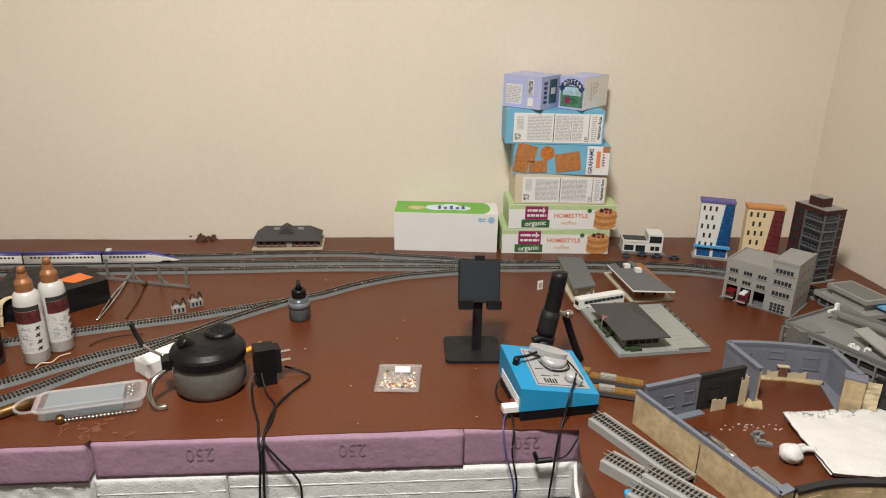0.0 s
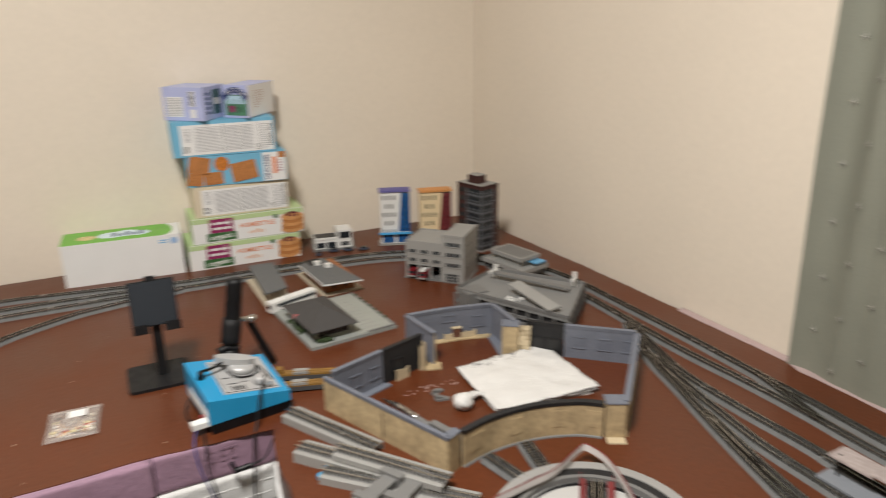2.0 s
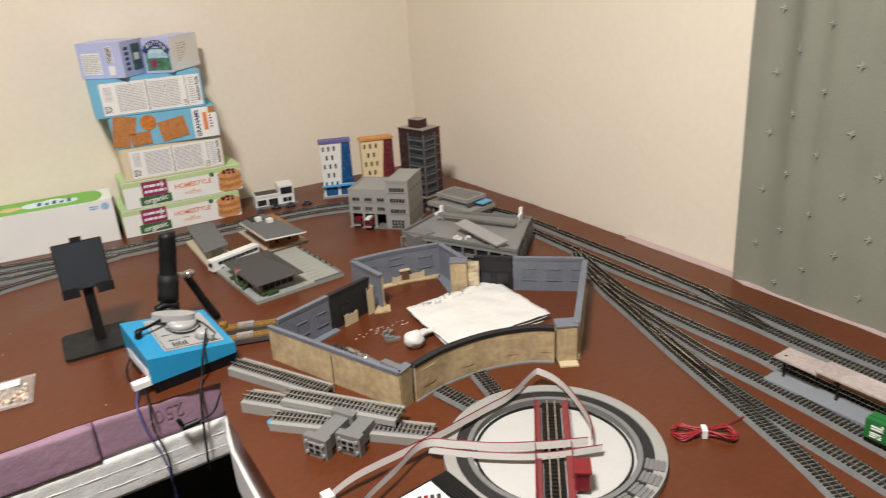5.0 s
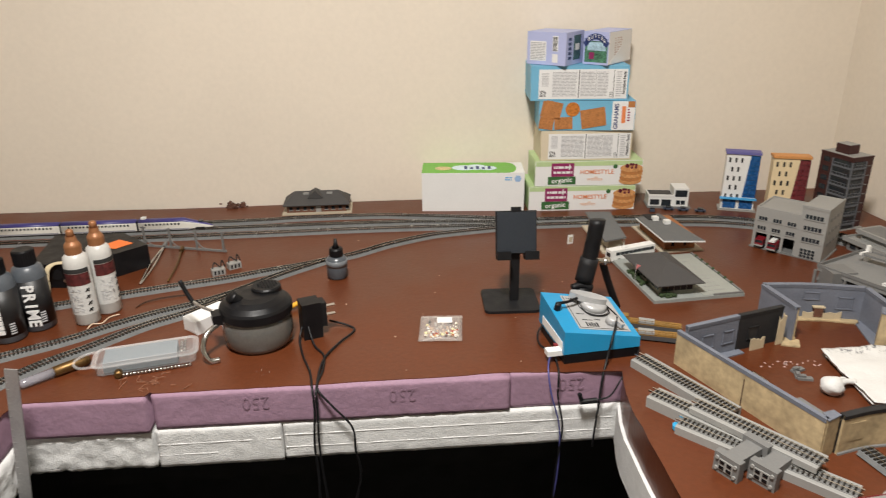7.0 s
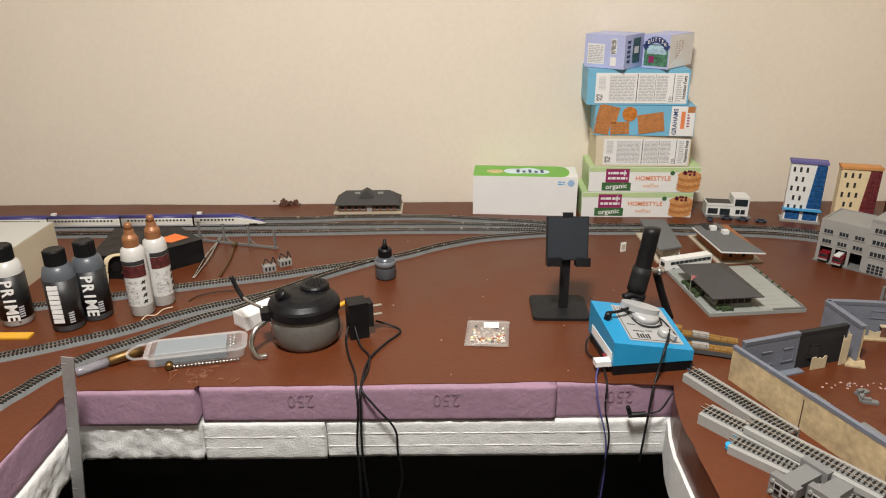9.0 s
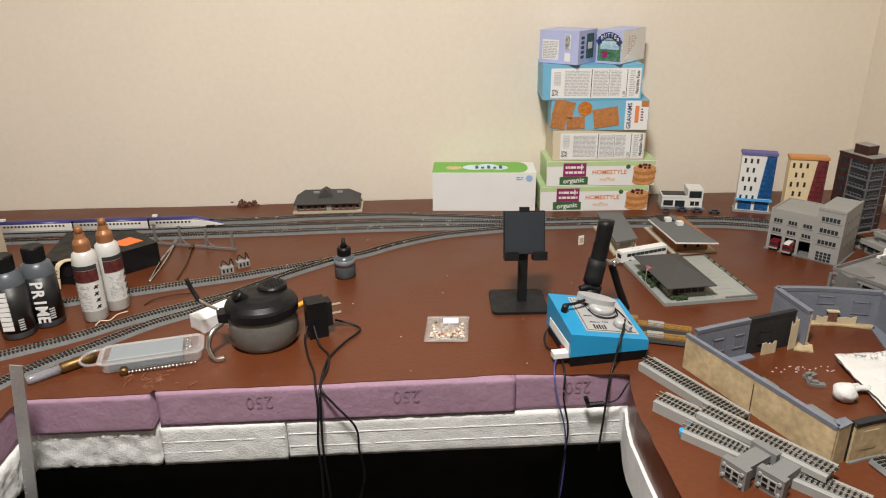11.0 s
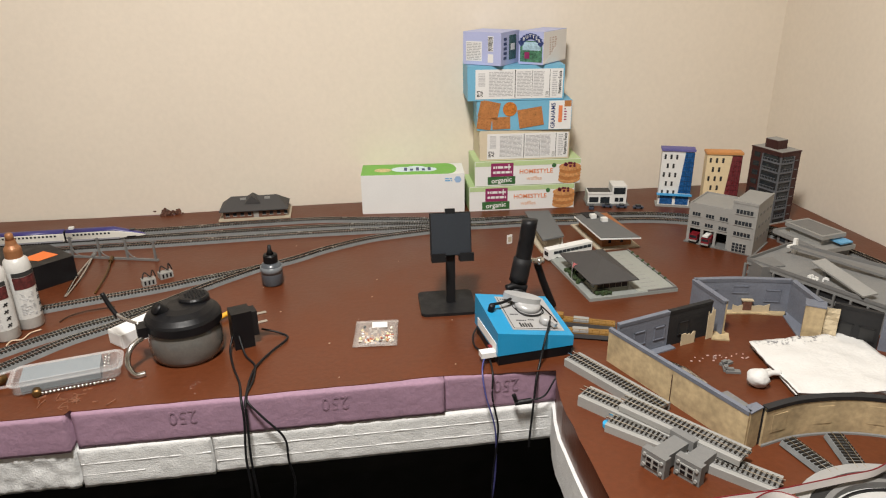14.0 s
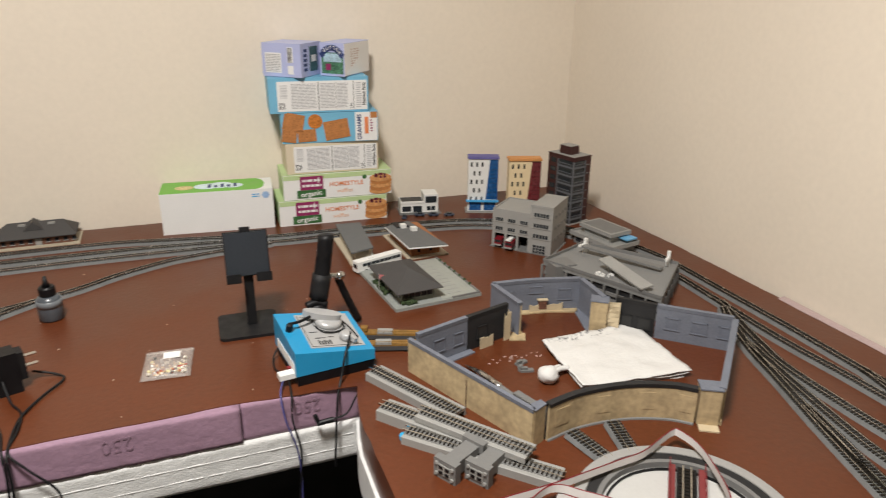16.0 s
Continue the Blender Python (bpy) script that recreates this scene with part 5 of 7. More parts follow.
for (x, y), rz, hh, lab in (((0.658, 0.576), -30, HW, "tan-painted end pillar of the model wall"), ((0.664, 0.845), -36, HB - 0.002, "tan-painted pillar of the model wall")):
    pil = thing("model_wall_pillar", lab, "model wall", x, y, 0, rz, "model roundhouse walls")
    part("shaft", box(0, 0, 0.002, 0.027, 0.022, hh), TAN, pil, bevel=0.0006)
    part("cap", box(-0.001, -0.001, hh, 0.028, 0.023, hh + 0.002), GRBLUE, pil)
    part("foot_plate", box(0.002, -0.014, 0, 0.027, 0.022, 0.002), TAPE, pil)
tape = thing("masking_tape_piece", "crumpled strip of tan masking tape on the wall", "masking tape", 0.693, 0.838, 0, -36)
bm = bmesh.new()
prev = None
for k in range(9):
    z = k * 0.0070
    cur = [bm.verts.new((x, -0.004 + 0.0022 * math.sin(k * 1.3 + x * 150), z)) for x in (0, 0.007, 0.014, 0.019)]
    if prev:
        for q in range(3):
            bm.faces.new((prev[q], prev[q + 1], cur[q + 1], cur[q]))
    prev = cur
tp = part("strip", bm, TAPE, tape)
tp.modifiers.new("thickness", "SOLIDIFY").thickness = 0.0006
for x, y, rz, w, h in ((0.519, 0.871, 16, 0.013, 0.054), (0.472, 0.858, 16, 0.026, 0.020), (0.606, 0.946, -10, 0.060, 0.017)):
    tape = thing("masking_tape_patch", "torn tan masking tape patch on the model wall", "masking tape", x, y, 0.0, rz)
    bm = bmesh.new()
    rnd = random.Random(int(x * 1000))
    top = [(w * k / 7, h * (0.72 + 0.28 * rnd.random())) for k in range(8)]
    poly = [(0, 0.0)] + [(w, 0.0)] + top[::-1]
    vs = [[bm.verts.new((px_, yy, pz)) for px_, pz in poly] for yy in (-0.0062, -0.0050)]
    n = len(poly)
    bm.faces.new(vs[0])
    bm.faces.new(vs[1][::-1])
    for k in range(n):
        bm.faces.new((vs[0][k], vs[0][(k + 1) % n], vs[1][(k + 1) % n], vs[1][k]))
    part("tape", bm, TAPE, tape)
door_hole = thing("model_doorway", "small dark doorway in the curved model wall", "model door", 0.622, 0.9400, 0.006, -12)
part("opening", box(0, -0.0034, 0, 0.014, 0.003, 0.016), REDBR, door_hole)
part("lintel", box(-0.002, -0.0042, 0.016, 0.016, 0.003, 0.018), TAPE, door_hole)

# ---- on the layout inside the walls ----
towel = thing("paper_towel", "folded white paper towel with grey paint smudges", "paper towel", 0.66, 0.765, 0.0, 0)
rnd = random.Random(3)
quad = [Vector((0.572, 0.826, 0)), Vector((0.736, 0.826, 0)), Vector((0.726, 0.677, 0)), Vector((0.563, 0.699, 0))]
for layer in range(4):
    bm = bmesh.new()
    g = []
    n = 28
    skew = (-0.030, 0.022, -0.012, 0.008)[layer]
    for j in range(n + 1):
        row = []
        for i in range(n + 1):
            u, v = i / n, j / n
            p = (quad[0] * (1 - u) + quad[1] * u) * (1 - v) + (quad[3] * (1 - u) + quad[2] * u) * v
            z = 0.0012 + layer * 0.0027 + 0.0026 * noise.noise(p * 34 + Vector((layer * 1.2, 0, 0))) + 0.0012 * noise.noise(p * 95) + 0.004 * (max(0, u - 0.85) + max(0, 0.10 - v)) * (layer + 1)
            e = 0.004 * (layer - 1)
            q = p - Vector((0.66, 0.765, 0))
            ragged = 1 + 0.030 * noise.noise(Vector((u * 5 + layer, v * 5, 3.0))) - 0.10 * max(0, 0.12 - u - v)
            p = Vector((0.66, 0.765, 0)) + Vector((q.x - skew * q.y, q.y + skew * q.x, 0)) * ragged
            row.append(bm.verts.new((p.x - 0.66 + e * (u - 0.5), p.y - 0.765 + e * (0.5 - v), max(z, 0.0008))))
        g.append(row)
    for j in range(n):
        for i in range(n):
            bm.faces.new((g[j][i], g[j][i + 1], g[j + 1][i + 1], g[j + 1][i]))
    sh = part("fold", bm, SMEARED if layer == 3 else PAPER, towel, smooth=True)
    sh.modifiers.new("thickness", "SOLIDIFY").thickness = 0.0012
swab = thing("cotton_swab_head", "round white foam swab head lying on the table", "swab", 0.527, 0.734, 0.0, 8)
bm = bmesh.new()
bmesh.ops.create_uvsphere(bm, u_segments=20, v_segments=12, radius=0.0148)
for v in bm.verts:
    v.co *= 1 + 0.16 * noise.noise(v.co * 110)
    v.co.z = max(v.co.z * 0.85 + 0.0125, 0)
part("head", bm, PAPER, swab, smooth=True)
part("tail", tube([(0.010, 0, 0.012), (0.026, 0.006, 0.011), (0.040, 0.004, 0.010)], 0.0042, 8, 4), PAPER, swab, smooth=True)
part("tail", tube([(0.010, 0.004, 0.012), (0.024, 0.014, 0.010), (0.034, 0.016, 0.008)], 0.003, 8, 4), PAPER, swab, smooth=True)
for x, y, rz in ((0.514, 0.792, 20), (0.512, 0.770, -15), (0.507, 0.781, 70)):
    pc = thing("model_part", "small grey plastic model part on the table", "model part", x, y, 0, rz, "loose model parts")
    b = box(-0.010, -0.004, 0, 0.010, 0.004, 0.0035)
    box(-0.008, -0.002, 0.0035, 0.001, 0.003, 0.007, b)
    part("block", b, GREYPL, pc)
knife = thing("craft_knife", "craft knife with a silver collar and grey handle beside the wall", "knife", 0.464, 0.692, 0.0055, 104.6)
part("handle", tube([(0, 0, 0), (0.025, 0, 0), (0.046, 0, 0)], 0.0046, 12, 3), GREYPL, knife, smooth=True)
part("collar", lathe([(0.003, 0.044), (0.0056, 0.047), (0.0056, 0.060), (0.0050, 0.062), (0.0056, 0.064), (0.0056, 0.090), (0.0030, 0.099)], 20, None, pose(0, 0, 0, 0, 90, 0)), STEEL, knife, "knurled silver collar", smooth=True)
part("blade", prism([(0.097, -0.0035), (0.104, -0.0045), (0.124, 0.004), (0.097, 0.0035)], -0.0004, 0.0004), STEEL, knife)
strip_ = thing("cornice_strip", "loose grey model cornice strip beside the wall", "model part", 0.459, 0.700, 0.0, -72)
b = box(0, -0.006, 0, 0.07, 0.004, 0.020)
for k in range(14):
    box(0.001 + k * 0.005, -0.0075, 0.014, 0.0035 + k * 0.005, -0.006, 0.020, b)
part("strip", b, GREYPL, strip_)
bm = bmesh.new()
for k in range(24):
    x, y = 0.51 + rnd.gauss(0, 0.022), 0.812 + rnd.gauss(0, 0.004)
    s = rnd.uniform(0.0006, 0.002)
    box(-s, -s * 0.6, 0, s, s * 0.6, 0.0009, bm, pose(x, y, 0.0, 0, 0, rnd.uniform(0, 180)))
tagged(part("paint_flakes", bm, mat("pale_flakes", (0.48, 0.33, 0.30), 0.8), None), "pale flecks of dried paint on the table", "paint flakes", kind="stuff")
bm = bmesh.new()
for k in range(24):
    x, y = rnd.uniform(-0.45, 0.30), rnd.uniform(0.84, 1.40)
    s = rnd.uniform(0.0004, 0.0014)
    box(-s, -s, 0, s, s, 0.0008, bm, pose(x, y, 0.0, 0, 0, rnd.uniform(0, 180)))
tagged(part("crumbs", bm, mat("pale_crumbs", (0.42, 0.30, 0.22), 0.8), None), "scattered pale crumbs on the brown table", "crumbs", kind="stuff")


# ---- loose viaduct tracks and piers ----
def viaduct(x0, y0, x1, y1, z, deep=0.012, label="loose grey viaduct track section"):
    L = math.hypot(x1 - x0, y1 - y0)
    ob = thing("viaduct_track", label, "train track", x0, y0, z, math.degrees(math.atan2(y1 - y0, x1 - x0)), "loose viaduct tracks")
    line = [Vector((L * k / 8, 0, 0)) for k in range(9)]
    part("deck", sweep(line, [(-0.0160, 0.0), (-0.0160, deep - 0.0015), (-0.0150, deep - 0.001), (0.0150, deep - 0.001), (0.0160, deep - 0.0015), (0.0160, 0.0), (0.0135, 0.0), (0.0135, deep - 0.005), (-0.0135, deep - 0.005), (-0.0135, 0.0)]), LTGREYPL, ob)
    part("ballast_bed", sweep(line, [(-0.0098, deep - 0.003), (-0.0098, deep - 0.0004), (0.0098, deep - 0.0004), (0.0098, deep - 0.003)]), GREYPL, ob)
    bm = bmesh.new()
    for k in range(int(L / 0.0056)):
        x = 0.003 + k * 0.0056
        box(x, -0.0084, deep - 0.001, x + 0.0022, 0.0084, deep + 0.0010, bm)
    tagged(part("tie_grid", bm, TIE, ob), kind="stuff")
    for s in (-1, 1):
        part("rail", box(0.0 - 0.004, s * 0.0045 - 0.0007, deep + 0.0004, L + 0.004, s * 0.0045 + 0.0007, deep + 0.0026), RAIL, ob)
    return ob


viaduct(0.297, 0.833, 0.371, 0.692, 0.0, 0.013)
viaduct(0.283, 0.738, 0.404, 0.588, 0.0, 0.016)
viaduct(0.322, 0.696, 0.414, 0.573, 0.0162, 0.009, "loose grey viaduct track lying across another")
viaduct(0.297, 0.680, 0.435, 0.537, 0.0, 0.012)
clip_ = thing("blue_clip", "small bright blue plastic clip under a track", "clip", 0.293, 0.676, 0, -40)
part("jaw", lathe([(0.006, 0), (0.007, 0.002), (0.007, 0.007), (0.004, 0.008)], 14), mat("clip_blue", (0.02, 0.30, 0.55), 0.4), clip_)
part("tab", box(0.003, -0.005, 0.002, 0.014, 0.005, 0.007), mat("clip_blue", (0.02, 0.30, 0.55), 0.4), clip_)
def pier(x, y, rz):
    ob = thing("viaduct_pier", "grey plastic viaduct pier lying on its side", "viaduct pier", x, y, 0, rz, "viaduct piers")
    part("foot", box(-0.016, -0.004, 0, 0.016, 0.006, 0.026), GREYPL, ob, bevel=0.003)
    part("shaft", box(-0.010, 0.006, 0.004, 0.010, 0.048, 0.022), GREYPL, ob, bevel=0.002)
    part("head", box(-0.016, 0.048, 0.001, 0.016, 0.058, 0.026), GREYPL, ob, bevel=0.002)
    part("socket_panel", box(-0.009, -0.0052, 0.006, 0.009, -0.003, 0.020), LTGREYPL, ob)
    for sx in (-0.0115, 0.0115):
        for sz in (0.006, 0.020):
            part("peg", lathe([(0.0022, 0), (0.0022, 0.002)], 10, None, pose(sx, -0.004, sz, 90)), LTGREYPL, ob)
    for sx in (-0.0045, 0.0045):
        for sz in (0.0095, 0.0165):
            part("slot", box(sx - 0.003, -0.0058, sz - 0.002, sx + 0.003, -0.004, sz + 0.002), BLACK, ob)


pier(0.315, 0.590, -61)
pier(0.347, 0.572, -58)
for x0, y0, x1, y1 in ((0.493, 0.612, 0.507, 0.548), (0.554, 0.612, 0.541, 0.548)):
    track([(x0, y0), ((x0 + x1) / 2, (y0 + y1) / 2), (x1, y1)], "short loose grey track between turntable and wall", 0.002, 4)

# ---- turntable ----
tt = thing("model_turntable", "round grey model turntable with white pit and red bridge", "model turntable", 0.528, 0.435, 0, 51)
def ring(r0, r1, z0, z1, seg=64):
    bm = bmesh.new()
    vs = [[bm.verts.new((r * math.cos(2 * math.pi * k / seg), r * math.sin(2 * math.pi * k / seg), z)) for k in range(seg)] for r, z in ((r0, z0), (r1, z0), (r1, z1), (r0, z1))]
    for q in range(4):
        for k in range(seg):
            bm.faces.new((vs[q][k], vs[q][(k + 1) % seg], vs[(q + 1) % 4][(k + 1) % seg], vs[(q + 1) % 4][k]))
    return bm


part("outer_ring", ring(0.108, 0.121, 0, 0.010), mat("turntable_grey", (0.29, 0.285, 0.275), 0.55, 0, 0.05, 40, 0.1), tt)
part("black_ring", ring(0.096, 0.1075, 0, 0.009), BLACKWALL, tt)
part("pit_rim", ring(0.090, 0.0957, 0, 0.010), GREYPL, tt)
part("pit_rail", ring(0.084, 0.0865, 0.001, 0.0045), BLACK, tt)
part("pit_floor", lathe([(0.0898, 0.0), (0.0898, 0.002)], 48), mat("white_pit", (0.46, 0.455, 0.44), 0.5, 0, 0.04, 30, 0.08), tt)
part("bridge_deck", box(-0.085, -0.011, 0.004, 0.085, 0.011, 0.008), BLACK, tt)
for s in (-1, 1):
    part("bridge_girder", box(-0.085, s * 0.0165 - 0.0035, 0.003, 0.085, s * 0.0165 + 0.0035, 0.0105), mat("dull_red_girder", (0.17, 0.028, 0.030), 0.5, 0, 0.1, 60, 0.1), tt)
    part("bridge_rail", box(-0.085, s * 0.0045 - 0.0006, 0.0095, 0.085, s * 0.0045 + 0.0006, 0.0115), RAIL, tt)
    bm = bmesh.new()
    for k in range(12):
        box(-0.083 + k * 0.015, s * 0.0195 - 0.0004, 0.010, -0.0822 + k * 0.015, s * 0.0195 + 0.0004, 0.019, bm)
    box(-0.085, s * 0.0195 - 0.0004, 0.0185, 0.085, s * 0.0195 + 0.0004, 0.0195, bm)
    part("handrail", bm, RED, tt)
bm = bmesh.new()
for k in range(28):
    box(-0.083 + k * 0.006, -0.0085, 0.008, -0.080 + k * 0.006, 0.0085, 0.0095, bm)
tagged(part("tie_grid", bm, TIE, tt), kind="stuff")
cabin = part("control_cabin", box(-0.068, -0.034, 0.008, -0.048, -0.021, 0.030), RED, tt, bevel=0.001)
part("cabin_roof", box(-0.070, -0.036, 0.030, -0.046, -0.019, 0.032), RED, cabin)
for k in range(6):
    b = box(0.098, -0.008, 0.009, 0.119, 0.008, 0.0105)
    for q in range(4):
        box(0.099 + q * 0.0052, -0.0085, 0.0105, 0.1016 + q * 0.0052, 0.0085, 0.0115, b)
    b.transform(pose(0, 0, 0, 0, 0, 195 + k * 12))
    part("approach_track", b, GREYPL, tt)

# flat ribbon cable looped over the turntable
rc = thing("ribbon_cable", "grey flat ribbon cable with red edge lying in loops", "cable", 0.0, 0.0, 0, 0)
def ribbon(pts, w=0.0125):
    """A flat ribbon that keeps its width turned up and away from the room."""
    line = smooth_line(pts, 8)
    up = Vector((0.45, 0.45, 0.77)).normalized()
    for name, a0, a1, t, m in (("ribbon", -w / 2, w / 2 - 0.0011, 0.0005, RIBBON), ("red_edge", w / 2 - 0.0011, w / 2, 0.0006, RED)):
        bm = bmesh.new()
        prev = None
        for i, p in enumerate(line):
            d = (line[min(i + 1, len(line) - 1)] - line[max(i - 1, 0)]).normalized()
            n = d.cross(up).normalized() * t
            cur = [bm.verts.new(c) for c in (p + up * a0 - n, p + up * a1 - n, p + up * a1 + n, p + up * a0 + n)]
            if prev:
                for k in range(4):
                    bm.faces.new((prev[k], prev[(k + 1) % 4], cur[(k + 1) % 4], cur[k]))
            else:
                bm.faces.new(cur[::-1])
            prev = cur
        bm.faces.new(prev)
        part(name, bm, m, rc)


ribbon([(0.296, 0.512, 0.010), (0.331, 0.514, 0.018), (0.412, 0.515, 0.020), (0.455, 0.519, 0.020), (0.501, 0.524, 0.020), (0.538, 0.528, 0.020), (0.575, 0.542, 0.021), (0.597, 0.549, 0.022), (0.603, 0.545, 0.022), (0.608, 0.520, 0.021), (0.603, 0.488, 0.019), (0.584, 0.437, 0.018), (0.560, 0.408, 0.016)], 0.0092)
ribbon([(0.245, 0.400, 0.036), (0.280, 0.438, 0.030), (0.311, 0.471, 0.020), (0.360, 0.493, 0.020), (0.408, 0.513, 0.020), (0.440, 0.492, 0.018), (0.472, 0.463, 0.018), (0.515, 0.436, 0.017), (0.558, 0.412, 0.017)], 0.0092)
ribbon([(0.414, 0.510, 0.012), (0.452, 0.470, 0.012), (0.505, 0.428, 0.012), (0.566, 0.398, 0.013)], 0.0080)
part("plug", box(0.286, 0.503, 0.003, 0.297, 0.517, 0.014), WHITEP, rc, "white plastic plug")

# second controller
kc = thing("track_controller", "black and white model train controller with round knob", "controller", 0.271, 0.317, 0, 5)
part("case", box(0, 0, 0, 0.142, 0.125, 0.027), BLACK, kc, bevel=0.003)
part("top_plate", box(0.006, 0.004, 0.027, 0.118, 0.121, 0.029), WHITEP, kc, bevel=0.0008)
bm = bmesh.new()
for k in range(5):
    box(0.122 + k * 0.0035, 0.02, 0.027, 0.124 + k * 0.0035, 0.10, 0.0284, bm)
part("vent_ribs", bm, BLACKM, kc)
kknob = part("knob", lathe([(0.014, 0.029), (0.013, 0.042), (0.009, 0.043)], 24, None, Matrix.Translation((0.055, 0.085, 0))), SILVER, kc, smooth=True)
part("knob_pointer", box(0.052, 0.085, 0.036, 0.058, 0.110, 0.043), SILVER, kknob, bevel=0.001)
for k, mm in enumerate((BLACKINK, RED, BLACKINK, BLACKINK)):
    b = box(-0.0022, -0.005, 0.029, 0.0022, 0.005, 0.0294)
    b.transform(pose(0.094 + k * 0.0055, 0.106 - k * 0.003, 0, 0, 0, -32))
    part("brand_mark", b, mm, kc)
part("indicator", lathe([(0.0025, 0.029), (0.002, 0.031)], 12, None, Matrix.Translation((0.110, 0.062, 0))), BLACK, kc)

# ---- right-hand platform and freight cars ----
pf = thing("model_platform", "grey model station platform with whitewashed canopies", "model platform", 0.849, 0.382, 0, -89.0)
part("slab", box(0, -0.024, 0, 0.62, 0.008, 0.009), mat("blue_grey_platform", (0.20, 0.215, 0.24), 0.7, 0, 0.08, 40, 0.1), pf, bevel=0.0008)
for x0, x1, z in ((0.004, 0.058, 0.036), (0.056, 0.228, 0.040), (0.230, 0.406, 0.040), (0.408, 0.60, 0.040)):
    b = bmesh.new()
    box(x0, -0.014, z, x1, 0.019, z + 0.0022, b)
    part("canopy", b, PINKWOOD, pf, bevel=0.0006)
for k in range(9):
    part("post", box(0.012 + k * 0.066, -0.004, 0.009, 0.0145 + k * 0.066, -0.0015, 0.039), BLACK, pf)
    part("bracket", box(0.012 + k * 0.066, -0.012, 0.034, 0.0145 + k * 0.066, 0.012, 0.038), BLACK, pf)


def freight_base(ob, L):
    part("chassis", box(-L / 2, -0.008, 0.011, L / 2, 0.008, 0.014), BLACK, ob)
    for sx in (-1, 1):
        bog = part("bogie", box(sx * L * 0.34 - 0.010, -0.0075, 0.009, sx * L * 0.34 + 0.010, 0.0075, 0.0125), BLACK, ob)
        for q in (-0.006, 0.006):
            part("wheel", lathe([(0.0033, -0.0055), (0.0033, 0.0055)], 12, None, pose(sx * L * 0.34 + q, 0, 0.0112, 90)), BLACKM, bog)
    part("coupler", box(L / 2, -0.001, 0.0115, L / 2 + 0.005, 0.001, 0.0135), BLACK, ob)


car = thing("boxcar", "dark green model freight boxcar with white marks", "model train car", 0.8125, 0.195, 0, -86.5, "freight cars")
freight_base(car, 0.105)
part("body", box(-0.0525, -0.0095, 0.014, 0.0525, 0.0095, 0.037), BOXGREEN, car, bevel=0.0008)
for k in range(14):
    part("rib", box(-0.049 + k * 0.0073, -0.0101, 0.015, -0.0482 + k * 0.0073, 0.0101, 0.036), BOXGREEN, car)
part("side_door", box(-0.008, -0.0105, 0.015, 0.010, -0.009, 0.035), BOXGREEN, car)
part("roof_walk", box(-0.052, -0.002, 0.037, 0.052, 0.002, 0.0378), BOXGREEN, car)
b = box(-0.046, -0.0109, 0.027, -0.034, -0.0100, 0.0285)
box(-0.046, -0.0109, 0.030, -0.034, -0.0100, 0.0315, b)
box(-0.036, -0.0109, 0.027, -0.034, -0.0100, 0.0345, b)
part("white_mark", b, WHITEP, car)
bars(car, -0.046, 0.017, -0.034, 0.024, -0.0102, WHITEP, 3, 3)
tank = thing("tank_car", "black model tank car with white marks", "model train car", 0.8035, 0.078, 0, -87, "freight cars")
freight_base(tank, 0.105)
part("tank", lathe([(0.004, -0.052), (0.009, -0.049), (0.0105, -0.045), (0.0105, 0.045), (0.009, 0.049), (0.004, 0.052)], 24, None, pose(0, 0, 0.0255, 0, 90, 0)), BLACK, tank, smooth=True)
part("dome", lathe([(0.005, 0.035), (0.005, 0.041), (0.003, 0.042)], 16), BLACK, tank)
b = box(-0.012, -0.0112, 0.022, -0.009, -0.0098, 0.031)
box(-0.006, -0.0112, 0.022, -0.003, -0.0098, 0.031, b)
box(-0.012, -0.0112, 0.025, -0.003, -0.0098, 0.028, b)
part("white_mark", b, WHITEP, tank)

# red wire bundle
wr = thing("wire_coil", "small coil of dark red wire tied with white tape", "wire", 0.682, 0.357, 0.0, -40)
rnd = random.Random(6)
for k in range(9):
    a, b_ = 0.034 + rnd.uniform(-0.003, 0.003), 0.010 + rnd.uniform(-0.004, 0.004)
    ctrl = [(-a, 0, 0.004 + rnd.uniform(0, 0.006)), (-a * 0.75, b_, 0.003 + rnd.uniform(0, 0.007)), (0, b_ * 0.25, 0.006 + rnd.uniform(-0.002, 0.004)), (a * 0.75, b_, 0.003 + rnd.uniform(0, 0.006)), (a, 0, 0.004), (a * 0.75, -b_, 0.003 + rnd.uniform(0, 0.006)), (0, -b_ * 0.25, 0.006 + rnd.uniform(-0.002, 0.004)), (-a * 0.75, -b_, 0.003 + rnd.uniform(0, 0.006)), (-a, 0, 0.004)]
    part("coil_loop", tube(ctrl, 0.0010, 6, 5), REDWIRE, wr, smooth=True)
part("tie", box(-0.0028, -0.0062, 0.001, 0.0028, 0.0062, 0.0115), WHITEP, wr, "white tape tie", bevel=0.0018)
part("lead", tube([(0.02, 0.008, 0.006), (0.045, 0.030, 0.004), (0.070, 0.044, 0.003), (0.084, 0.047, 0.003)], 0.0010, 6, 6), REDWIRE, wr, smooth=True)


